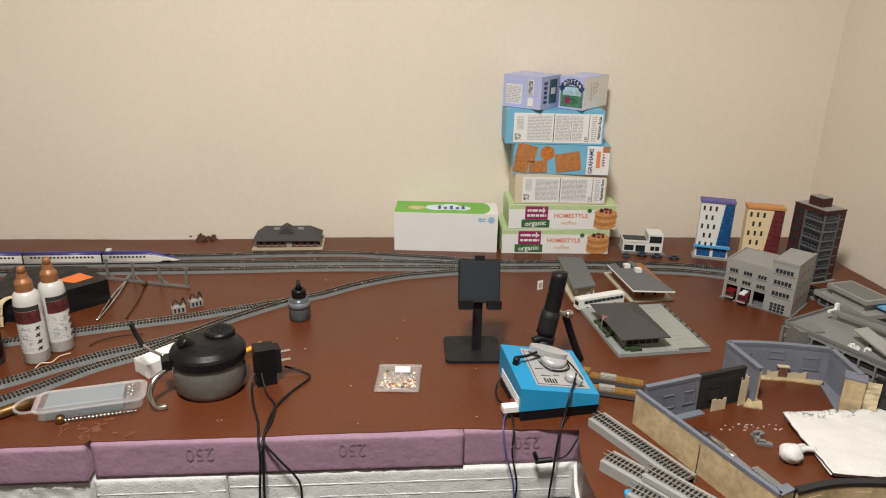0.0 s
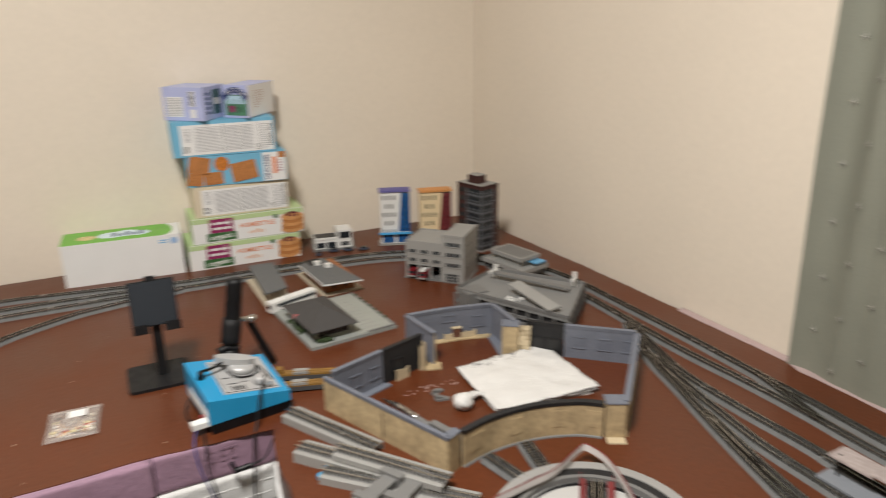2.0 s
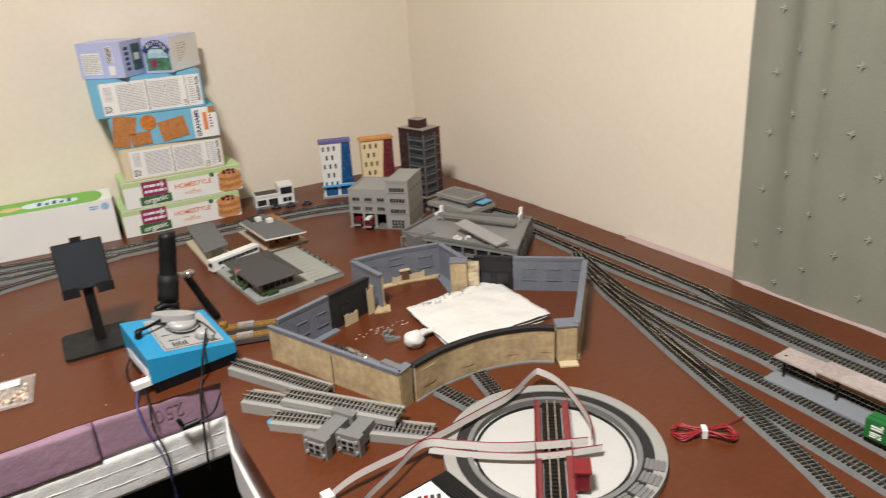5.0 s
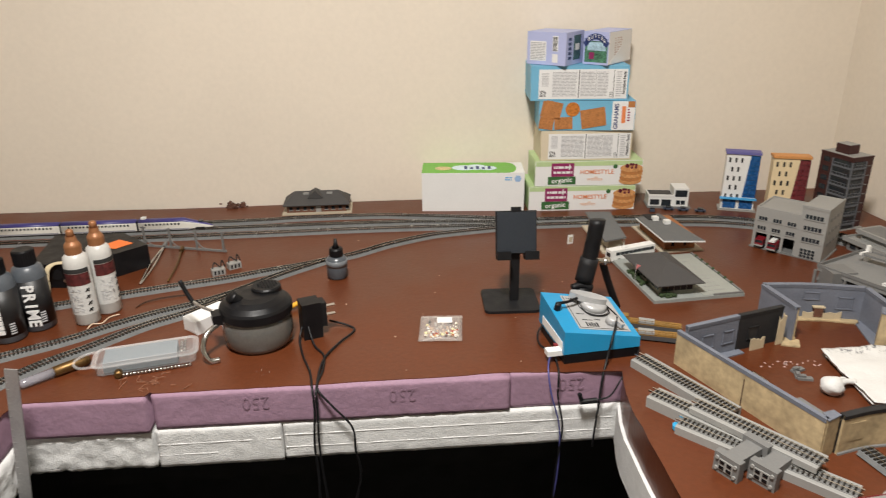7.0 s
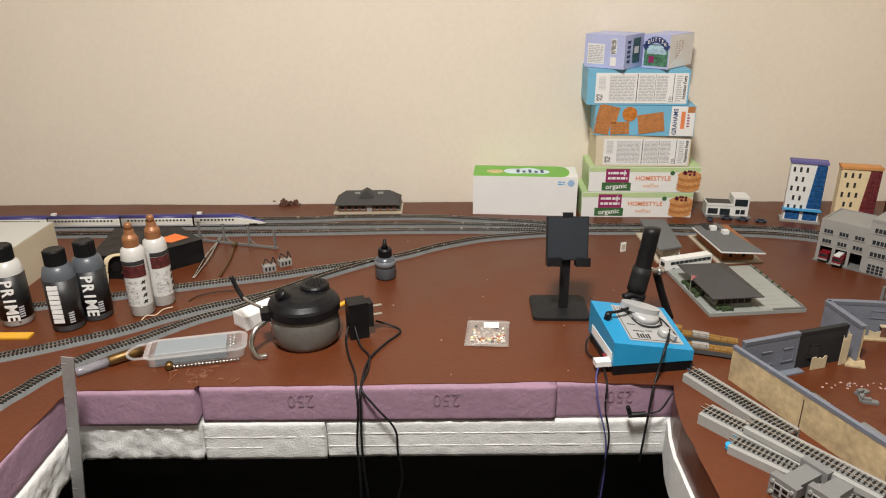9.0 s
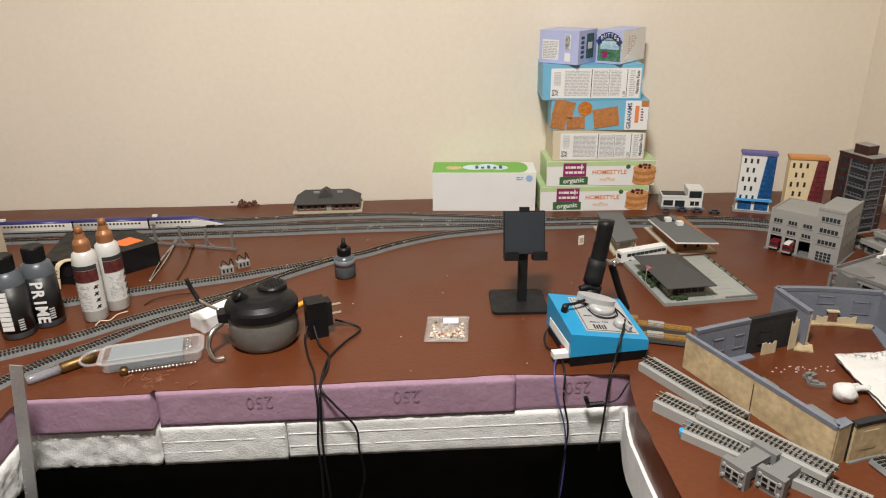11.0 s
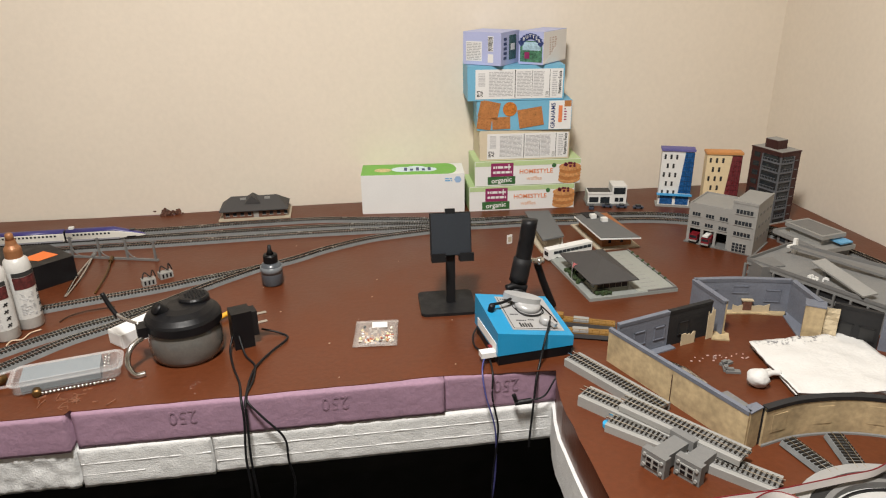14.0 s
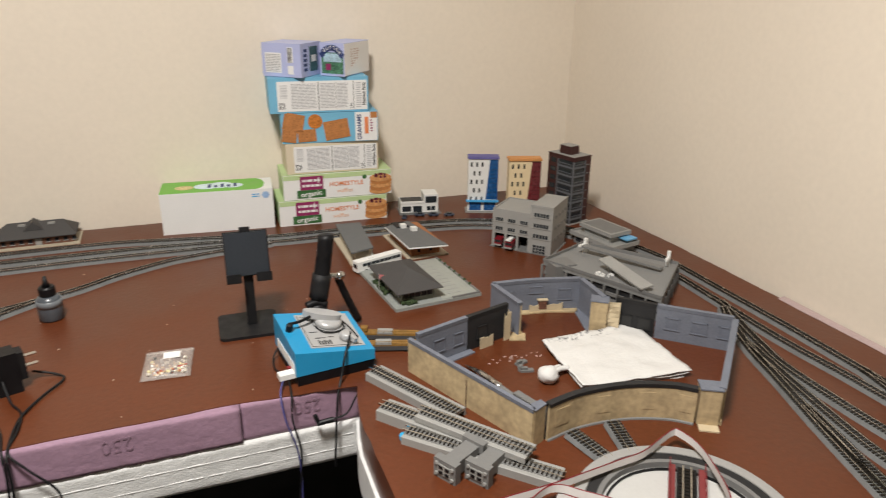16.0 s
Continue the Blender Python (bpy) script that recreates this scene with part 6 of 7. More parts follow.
# ---- middle of the table: phone stand, controller, tripod ----
st = thing("phone_stand", "black metal phone stand with square base", "phone stand", 0.146, 1.052, 0, -2)
part("base_plate", prism([(cx + 0.010 * math.cos(math.radians(a)), cy + 0.010 * math.sin(math.radians(a))) for cx, cy, a0 in ((0.037, -0.035, -90), (0.037, 0.034, 0), (-0.037, 0.034, 90), (-0.037, -0.035, 180)) for a in range(a0, a0 + 91, 15)], 0, 0.005), BLACKM, st, bevel=0.0008)
part("column", box(-0.001, -0.006, 0.006, 0.014, 0.006, 0.112), BLACKM, st, bevel=0.0015)
TILTM = pose(0.007, -0.012, 0.096, -14)
for nm, dims, m in (("cradle_plate", (-0.032, -0.004, 0.0, 0.032, 0.003, 0.068), SLATE), ("cradle_back", (-0.034, 0.001, -0.002, 0.034, 0.008, 0.0695), BLACKM), ("top_tab", (-0.008, -0.003, 0.068, 0.008, 0.006, 0.076), BLACK)):
    b = box(*dims)
    b.transform(TILTM)
    part(nm, b, m, st, bevel=0.0015)
for s in (-1, 1):
    b = box(s * 0.023 - 0.0115, -0.020, -0.009, s * 0.023 + 0.0115, 0.003, -0.001)
    b.transform(TILTM)
    hook = part("support_hook", b, BLACK, st, bevel=0.0015)
    b = box(s * 0.023 - 0.0115, -0.022, -0.009, s * 0.023 + 0.0115, -0.017, 0.005)
    b.transform(TILTM)
    part("hook_lip", b, BLACK, hook, bevel=0.0015)
part("hinge", lathe([(0.008, -0.010), (0.008, 0.010)], 20, None, pose(0.007, 0.002, 0.108, 0, 90, 0)), BLACK, st)

ct = thing("train_controller", "bright blue model train controller with silver sloping panel", "controller", 0.188, 0.840, 0, 7)
CW, CD = 0.118, 0.108
SX, SY, Z0 = -0.178, 0.125, 0.053


def top_z(x, y):
    """Height of the sloping lid of the controller."""
    return Z0 + SX * x + SY * y


part("base", box(0.002, 0.001, 0, CW - 0.001, CD - 0.003, 0.017), BLACK, ct, bevel=0.001)
bm = bmesh.new()
plan = [(0, 0), (CW, 0), (CW, CD), (0, CD)]
lo = [bm.verts.new((x, y, 0.016)) for x, y in plan]
hi = [bm.verts.new((x, y, top_z(x, y))) for x, y in plan]
bm.faces.new(lo[::-1])
bm.faces.new(hi)
for k in range(4):
    bm.faces.new((lo[k], lo[(k + 1) % 4], hi[(k + 1) % 4], hi[k]))
part("case", bm, BLUEPL, ct, bevel=0.003)
ex = Vector((1, 0, SX)).normalized()
ey = (Vector((0, 1, SY)) - ex * ex.dot(Vector((0, 1, SY)))).normalized()
ez = ex.cross(ey)
PM = Matrix(((ex.x, ey.x, ez.x, 0), (ex.y, ey.y, ez.y, 0), (ex.z, ey.z, ez.z, Z0), (0, 0, 0, 1)))


def on_panel(b, x, y):
    b.transform(PM @ Matrix.Translation((x, y, 0)))
    return b


part("control_panel", on_panel(box(-0.041, -0.045, 0, 0.041, 0.045, 0.0010), 0.068, 0.056), SILVER, ct, "silver printed control panel", bevel=0.0004)
part("panel_line", on_panel(box(-0.038, -0.042, 0.0010, 0.038, -0.0412, 0.0014), 0.068, 0.056), BLACKINK, ct)
part("panel_line", on_panel(box(-0.0385, -0.042, 0.0010, -0.0377, 0.042, 0.0014), 0.068, 0.056), BLACKINK, ct)
part("dial_ring", on_panel(ring(0.0235, 0.0245, 0.0008, 0.0016), 0.072, 0.074), BLACKINK, ct)
sdial = part("speed_dial", on_panel(lathe([(0.021, 0.001), (0.0205, 0.007), (0.017, 0.010), (0.008, 0.0105)], 40), 0.072, 0.074), SILVER, ct, smooth=True)
lever = prism([(0.027 * math.cos(math.radians(a)) * (1.0 if abs(a) < 91 or a > 269 else 1.15), 0.0095 * math.sin(math.radians(a))) for a in range(0, 360, 15)], 0.009, 0.019)
lever.transform(pose(0, 0, 0, 0, 0, -18))
part("dial_pointer", on_panel(lever, 0.064, 0.078), SILVER, sdial, bevel=0.0025)
cknob = part("knob", on_panel(lathe([(0.0105, 0.001), (0.0100, 0.010), (0.0085, 0.0118), (0.004, 0.0122)], 28), 0.086, 0.030), SILVER, ct, smooth=True)
knobarm = box(-0.003, -0.019, 0.005, 0.003, 0.002, 0.0115)
knobarm.transform(pose(0, 0, 0, 0, 0, 24))
part("knob_pointer", on_panel(knobarm, 0.086, 0.030), SILVER, cknob, bevel=0.0015)
part("switch", on_panel(tube([(-0.014, 0.0, 0.010), (0.004, 0.003, 0.012), (0.022, 0.012, 0.014)], 0.0022, 8, 4), 0.020, 0.062), BLACK, ct, smooth=True)
part("switch_foot", on_panel(lathe([(0.005, -0.004), (0.005, 0.010), (0.003, 0.012)], 12), 0.008, 0.060), BLACK, ct)
part("panel_cord", on_panel(tube([(0.048, 0.066, 0.003), (0.056, 0.048, 0.003), (0.075, 0.046, 0.003), (0.092, 0.056, 0.003), (0.094, 0.076, 0.003), (0.100, 0.060, 0.003), (0.104, 0.030, 0.003)], 0.0011, 6, 6), 0, 0), CABLE, ct, smooth=True)
bm = bmesh.new()
rnd = random.Random(2)
for k in range(5):
    box(0.042 + k * 0.0042, 0.018, 0.0010, 0.0445 + k * 0.0042, 0.029 - 0.002 * (k % 2), 0.0014, bm)
part("brand_mark", on_panel(bm, 0, 0), BLACKINK, ct)
bm = bmesh.new()
for x, y, n in ((0.034, 0.084, 4), (0.036, 0.050, 4), (0.060, 0.036, 3), (0.034, 0.092, 4), (0.040, 0.034, 5), (0.078, 0.050, 3)):
    for k in range(n):
        box(x + k * 0.0035, y, 0.0010, x + k * 0.0035 + rnd.uniform(0.0012, 0.003), y + 0.0022, 0.0014, bm)
part("panel_print", on_panel(bm, 0, 0), BLACKINK, ct)
part("side_label", box(-0.0007, 0.006, 0.020, 0.0005, 0.092, 0.034), WHITE, ct)
part("terminal_block", box(-0.022, 0.006, 0.012, 0.002, 0.020, 0.020), WHITEP, ct, "white terminal plug", bevel=0.001)
part("red_terminal", box(-0.006, 0.021, 0.017, 0.001, 0.028, 0.021), RED, ct)

tri = thing("mini_tripod", "black folding mini tripod leaning behind the controller", "tripod", 0.246, 0.968, 0.0, 0)
part("handle", tube([(0.000, -0.006, 0.066), (0.008, 0.0, 0.105), (0.014, 0.004, 0.135), (0.020, 0.008, 0.172)], 0.0125, 14, 4), BLACK, tri, smooth=True)
part("grip", tube([(0.001, -0.005, 0.075), (0.009, 0.0, 0.112)], 0.0148, 14, 3), BLACKM, tri, smooth=True)
part("collar", lathe([(0.015, 0.056), (0.016, 0.062), (0.011, 0.068)], 20, None, Matrix.Translation((-0.002, -0.008, 0))), BLACK, tri)
part("wing_knob", tube([(-0.020, -0.014, 0.068), (-0.004, -0.012, 0.071), (0.012, -0.014, 0.066)], 0.006, 10, 3), BLACK, tri, smooth=True)
part("ball_joint", lathe([(0.004, -0.007), (0.0065, -0.004), (0.0065, 0.004), (0.004, 0.007)], 16, None, pose(0.040, 0.012, 0.100, 0, 90, 30)), STEEL, tri, smooth=True)
part("joint_arm", tube([(0.012, 0.004, 0.108), (0.040, 0.012, 0.100)], 0.004, 8, 2), STEEL, tri)
part("leg", tube([(0.038, 0.020, 0.092), (0.055, 0.030, 0.048), (0.073, 0.036, 0.006)], 0.0062, 10, 4), BLACKM, tri, smooth=True)
part("leg", tube([(0.000, 0.004, 0.060), (0.002, 0.030, 0.006)], 0.006, 10, 2), BLACKM, tri, smooth=True)

# yellow track-cleaning cars behind the controller
for x, y, rz, lab in ((0.352, 0.932, -22, "dirty yellow model flat car with railings"), (0.340, 0.900, -18, "grey and yellow model flat car")):
    yl = thing("maintenance_car", lab, "model train car", x, y, 0, rz, "maintenance cars")
    part("chassis", box(-0.046, -0.008, 0.003, 0.046, 0.008, 0.010), mat("dark_grey_chassis", (0.06, 0.06, 0.062), 0.6), yl, bevel=0.001)
    part("deck", box(-0.045, -0.0075, 0.010, 0.045, 0.0075, 0.013), YELLOWL, yl)
    part("cab", box(-0.047, -0.006, 0.013, -0.036, 0.006, 0.021), YELLOWL, yl, bevel=0.001)
    part("grey_box", box(-0.020, -0.0078, 0.012, 0.004, 0.0065, 0.0155), LTGREYPL, yl)
    b = bmesh.new()
    for k in range(9):
        box(-0.040 + k * 0.010, -0.0078, 0.013, -0.0394 + k * 0.010, -0.0072, 0.018, b)
    box(-0.040, -0.0078, 0.0176, 0.041, -0.0072, 0.0182, b)
    part("railing", b, YELLOWL, yl)
    for q in (-0.033, 0.033):
        part("bogie", box(q - 0.009, -0.007, 0.0, q + 0.009, 0.007, 0.0035), BLACK, yl)

# plastic bag with small bits
bag = thing("plastic_bag", "small clear zip bag with tiny coloured parts", "plastic bag", 0.020, 0.964, 0, -4)
bm = bmesh.new()
rnd = random.Random(12)
for k in range(120):
    x, y = rnd.uniform(-0.024, 0.026), -0.034 + abs(rnd.gauss(0, 0.020))
    s = rnd.uniform(0.0012, 0.0028)
    bm2 = box(-s, -s * 0.7, -s * 0.6, s, s * 0.7, s * 0.6, bm, pose(x, min(y, 0.02), 0.0035 + rnd.uniform(0, 0.004), rnd.uniform(0, 90), rnd.uniform(0, 90), rnd.uniform(0, 90)))
pm = mat("mixed_bead_colours", (0.55, 0.40, 0.28), 0.5, 0, 0.0, 40, 0.0)
nt = pm.node_tree
geo = nt.nodes.new("ShaderNodeNewGeometry")
rmp = nt.nodes.new("ShaderNodeValToRGB")
rmp.color_ramp.interpolation = "CONSTANT"
for k, (p, c) in enumerate(((0.0, (0.75, 0.70, 0.60)), (0.35, (0.62, 0.40, 0.22)), (0.55, (0.70, 0.62, 0.35)), (0.7, (0.35, 0.08, 0.05)), (0.8, (0.10, 0.12, 0.12)), (0.9, (0.72, 0.72, 0.70)))):
    e = rmp.color_ramp.elements[0] if k == 0 else rmp.color_ramp.elements.new(p)
    e.position, e.color = p, (*c, 1)
nt.links.new(geo.outputs["Random Per Island"], rmp.inputs[0])
nt.links.new(rmp.outputs[0], nt.nodes["Principled BSDF"].inputs["Base Color"])
tagged(part("small_parts", bm, pm, bag), kind="stuff")
FILM = mat("bag_film", (0.62, 0.56, 0.52), 0.25, 0, 0.05, 60, 0.3, alpha=0.28)
bm = bmesh.new()
g = []
for j in range(11):
    row = []
    for i in range(11):
        u, v = i / 10, j / 10
        bulge = 0.0095 * math.sin(math.pi * u) * math.sin(math.pi * min(1, v * 1.2)) ** 0.7 if v < 0.84 else 0.001
        row.append(bm.verts.new((-0.034 + 0.068 * u + 0.003 * (v - 0.5), -0.040 + 0.083 * v, 0.0014 + bulge + 0.0008 * noise.noise(Vector((u * 9, v * 9, 2))))))
    g.append(row)
for j in range(10):
    for i in range(10):
        bm.faces.new((g[j][i], g[j][i + 1], g[j + 1][i + 1], g[j + 1][i]))
fm = part("film", bm, FILM, bag, "clear crinkled plastic film", smooth=True)
fm.modifiers.new("thickness", "SOLIDIFY").thickness = 0.0004
part("zip_strip", box(-0.032, 0.033, 0.0026, 0.036, 0.0355, 0.0042), FILM, bag)
part("paper_slip", box(-0.006, 0.004, 0.0095, 0.018, 0.022, 0.0102), WHITE, bag)

# ink bottle
ink = thing("dropper_bottle", "small dark grey dropper bottle with black cap", "bottle", -0.157, 1.189, 0)
part("body", lathe([(0.017, 0), (0.0195, 0.003), (0.0195, 0.034), (0.016, 0.041), (0.010, 0.044)], 28), GREYBOT, ink, smooth=True)
part("label_band", lathe([(0.0198, 0.024), (0.0198, 0.036), (0.0190, 0.0362), (0.0190, 0.024)], 28), mat("smoky_plastic", (0.16, 0.175, 0.19), 0.35), ink, smooth=True)
part("cap", lathe([(0.013, 0.044), (0.013, 0.056), (0.011, 0.059)], 24), BLACK, ink)
part("nozzle", lathe([(0.007, 0.059), (0.004, 0.066), (0.0028, 0.076)], 16), BLACK, ink, smooth=True)

# airbrush cleaning pot
pot = thing("cleaning_pot", "grey frosted glass airbrush cleaning pot with black lid", "jar", -0.263, 0.956, 0, 20)
part("glass_jar", lathe([(0.043, 0), (0.048, 0.002), (0.052, 0.010), (0.0535, 0.024), (0.0525, 0.040), (0.0495, 0.050), (0.048, 0.054)], 48), mat("murky_grey_glass", (0.100, 0.096, 0.088), 0.12, 0, 0.12, 12, 0.02, coat=0.4), pot, smooth=True)
lid = part("lid", lathe([(0.051, 0.050), (0.0535, 0.051), (0.0545, 0.053), (0.0545, 0.064), (0.0525, 0.068), (0.046, 0.074), (0.036, 0.079), (0.022, 0.081)], 96), BLACK, pot)
part("lid_cap", lathe([(0.023, 0.074), (0.0225, 0.084), (0.0205, 0.0865), (0.017, 0.0868)], 32, None, Matrix.Translation((0.020, 0.012, 0))), BLACK, lid)
bm = bmesh.new()
for a in range(-3, 4):
    for b_ in range(-3, 4):
        if a * a + b_ * b_ < 11:
            lathe([(0.0018, 0.0866), (0.0014, 0.0882)], 6, bm, Matrix.Translation((0.022 + a * 0.0045, 0.012 + b_ * 0.0045, 0)))
part("cap_studs", bm, BLACKM, lid)
part("inlet", tube([(-0.024, -0.006, 0.074), (-0.033, -0.008, 0.084), (-0.036, -0.009, 0.087)], 0.0095, 14, 3), BLACK, lid, smooth=True)
part("bracket", box(-0.066, -0.014, 0.046, -0.052, 0.010, 0.062), BLACK, pot, bevel=0.002)
part("holder_arm", tube([(-0.060, 0.006, 0.060), (-0.078, 0.022, 0.066), (-0.088, 0.034, 0.072)], 0.0022, 8, 4), STEEL, pot, smooth=True)
part("holder_hook", tube([(-0.086, 0.032, 0.068), (-0.094, 0.040, 0.085), (-0.100, 0.046, 0.103)], 0.0034, 8, 4), BLACK, pot, smooth=True)
part("steel_ring", tube([(-0.060, -0.010, 0.046), (-0.078, -0.022, 0.040), (-0.086, -0.032, 0.022), (-0.080, -0.040, 0.006), (-0.066, -0.040, 0.004)], 0.004, 10, 6), STEEL, pot, smooth=True)

# mains adapter
ad = thing("power_adapter", "black mains power adapter with prongs and cables", "power adapter", -0.183, 0.966, 0, 20)
part("body", box(-0.016, -0.014, 0, 0.014, 0.016, 0.060), BLACK, ad, bevel=0.0025)
pface = part("prong_face", box(0.014, -0.010, 0.016, 0.023, 0.013, 0.056), BLACKM, ad, bevel=0.002)
for z in (0.031, 0.046):
    part("prong", box(0.023, -0.0035, z - 0.0008, 0.039, 0.0035, z + 0.0008), STEEL, pface)
cb = thing("adapter_cable", "pair of thin black cables hanging over the table edge", "cable", 0, 0, 0)
F0 = FR - 0.014
part("cable", tube([(-0.197, 0.957, 0.020), (-0.200, 0.940, 0.006), (-0.190, 0.895, 0.003), (-0.176, 0.850, 0.003), (-0.170, FR - 0.006, -0.002), (-0.168, F0, -0.030), (-0.172, F0 - 0.002, -0.090), (-0.170, F0 - 0.004, -0.150), (-0.176, F0 - 0.002, -0.30)], 0.0017, 8, 8), CABLE, cb, smooth=True)
part("cable", tube([(-0.187, 0.952, 0.024), (-0.176, 0.925, 0.004), (-0.160, 0.895, 0.003), (-0.158, 0.855, 0.003), (-0.163, FR - 0.004, -0.002), (-0.145, F0, -0.024), (-0.118, F0 - 0.003, -0.060), (-0.115, F0 - 0.003, -0.100), (-0.112, F0 + 0.0, -0.16), (-0.150, F0, -0.30)], 0.0016, 8, 8), CABLE, cb, smooth=True)
part("cable", tube([(-0.158, 0.990, 0.012), (-0.128, 0.985, 0.004), (-0.118, 0.968, 0.003), (-0.140, 0.930, 0.003), (-0.160, 0.880, 0.003), (-0.164, FR - 0.006, -0.001), (-0.164, F0, -0.030), (-0.165, F0 - 0.004, -0.100), (-0.160, F0, -0.20), (-0.158, F0, -0.30)], 0.0017, 8, 8), CABLE, cb, smooth=True)
cb = thing("controller_cable", "thin black and violet cables hanging from the controller", "cable", 0, 0, 0)
part("cable", tube([(0.180, 0.935, 0.020), (0.168, 0.925, 0.006), (0.166, 0.895, 0.003), (0.178, 0.870, 0.006), (0.178, 0.845, 0.008), (0.176, FR - 0.004, 0.002), (0.174, F0, -0.030), (0.182, F0 - 0.003, -0.075), (0.180, F0 - 0.003, -0.120), (0.176, F0, -0.18), (0.174, F0, -0.32)], 0.0014, 8, 8), CABLE, cb, smooth=True)
part("cable", tube([(0.176, 0.850, 0.016), (0.168, 0.842, 0.010), (0.162, FR, 0.002), (0.165, F0, -0.028), (0.176, F0 - 0.003, -0.070), (0.180, F0 - 0.003, -0.110), (0.179, F0, -0.18), (0.170, F0, -0.26), (0.172, F0, -0.34)], 0.0012, 8, 8), mat("violet_wire", (0.06, 0.06, 0.20), 0.4), cb, "thin violet wire", smooth=True)
part("cable", tube([(0.276, 0.880, 0.052), (0.268, 0.860, 0.048), (0.258, 0.842, 0.036), (0.250, 0.832, 0.012), (0.240, FR - 0.004, -0.010), (0.234, F0, -0.050), (0.230, F0 - 0.002, -0.100), (0.230, F0, -0.120)], 0.0017, 8, 8), CABLE, cb, smooth=True)
part("cable", tube([(0.304, 0.880, 0.020), (0.306, 0.860, 0.010), (0.292, 0.835, 0.004), (0.266, FR - 0.008, -0.012), (0.250, F0, -0.034), (0.228, F0 - 0.003, -0.038)], 0.0013, 8, 8), CABLE, cb, smooth=True)
part("jack_plug", tube([(0.230, F0 - 0.003, -0.038), (0.206, F0 - 0.003, -0.040)], 0.0040, 10, 2), BLACK, cb)
part("jack_tip", tube([(0.208, F0 - 0.003, -0.038), (0.204, F0 - 0.003, -0.026)], 0.0032, 10, 2), BLACK, cb)

# ---- left part: clear box, small carton, bottles, black case ----
cl = thing("clear_box", "clear plastic blister box holding a grey sanding block", "plastic box", -0.478, 0.863, 0.003, 13)
TRAYP = mat("clear_plastic_tray", (0.72, 0.73, 0.74), 0.12, 0, 0.03, 60, 0.1, alpha=0.07)
RIMP = mat("clear_plastic_rim", (0.80, 0.80, 0.80), 0.10, 0, 0.05, 80, 0.1, alpha=0.17)
CLW, CLD = 0.138, 0.052


def tray_outline(e):
    """A rounded oblong round the tray, e outside its edge."""
    return [(cx + (0.010 + e) * math.cos(math.radians(a)), cy + (0.010 + e) * math.sin(math.radians(a))) for cx, cy, a0 in ((CLW - 0.010, 0.010, -90), (CLW - 0.010, CLD - 0.010, 0), (0.010, CLD - 0.010, 90), (0.010, 0.010, 180)) for a in range(a0, a0 + 91, 18)]


part("tray", prism(tray_outline(-0.002), 0, 0.0015), TRAYP, cl)
for nm, e0, e1, z0, z1, mm in (("tray_wall", -0.002, -0.001, 0.0015, 0.015, TRAYP), ("tray_rim", -0.002, 0.004, 0.015, 0.0164, RIMP), ("lid_rim", -0.004, -0.002, 0.0165, 0.0195, RIMP)):
    bm = bmesh.new()
    vs = [[bm.verts.new((x, y, z)) for x, y in tray_outline(e)] for e, z in ((e0, z0), (e1, z0), (e1, z1), (e0, z1))]
    n = len(vs[0])
    for q in range(4):
        for k in range(n):
            bm.faces.new((vs[q][k], vs[q][(k + 1) % n], vs[(q + 1) % 4][(k + 1) % n], vs[(q + 1) % 4][k]))
    part(nm, bm, mm, cl)
part("lid", prism(tray_outline(-0.004), 0.0185, 0.0192), TRAYP, cl)
part("sanding_block", box(0.012, 0.005, 0.002, 0.112, 0.047, 0.0175), mat("grey_blue_block", (0.185, 0.215, 0.235), 0.75, 0, 0.06, 60, 0.3, 900), cl, "grey-blue abrasive block", bevel=0.001)
bm = tube([(0.004, 0.046, 0.0165), (-0.014, 0.044, 0.016), (-0.026, 0.034, 0.015), (-0.028, 0.022, 0.014), (-0.018, 0.010, 0.013), (0.004, 0.004, 0.0155)], 0.0022, 8, 5)
part("hanger_loop", bm, RIMP, cl, smooth=True)
bm = bmesh.new()
for k in range(8):
    bmesh.ops.create_uvsphere(bm, u_segments=8, v_segments=6, radius=0.0024, matrix=Matrix.Translation((0.118 + 0.0045 * (k % 2), 0.010 + k * 0.0045, 0.0165)))
part("bead_tail", bm, STEEL, cl, smooth=True)
bm = bmesh.new()
for k in range(19):
    bmesh.ops.create_uvsphere(bm, u_segments=8, v_segments=6, radius=0.0026, matrix=Matrix.Translation((0.038 + k * 0.005, -0.004, 0.0000)))
part("bead_chain", bm, STEEL, cl, "steel bead chain", smooth=True)
wb = thing("small_white_box", "small plain white cardboard box lying by the pot", "box", -0.364, 0.981, 0, 48)
part("carton_body", box(0, 0, 0, 0.070, 0.036, 0.023), WHITE, wb, bevel=0.001)
part("end_flap", box(-0.0006, 0.004, 0.002, 0.0, 0.032, 0.021), WHITE, wb)
part("print_mark", box(0.050, -0.0006, 0.008, 0.060, 0.0, 0.014), GREYINK, wb)


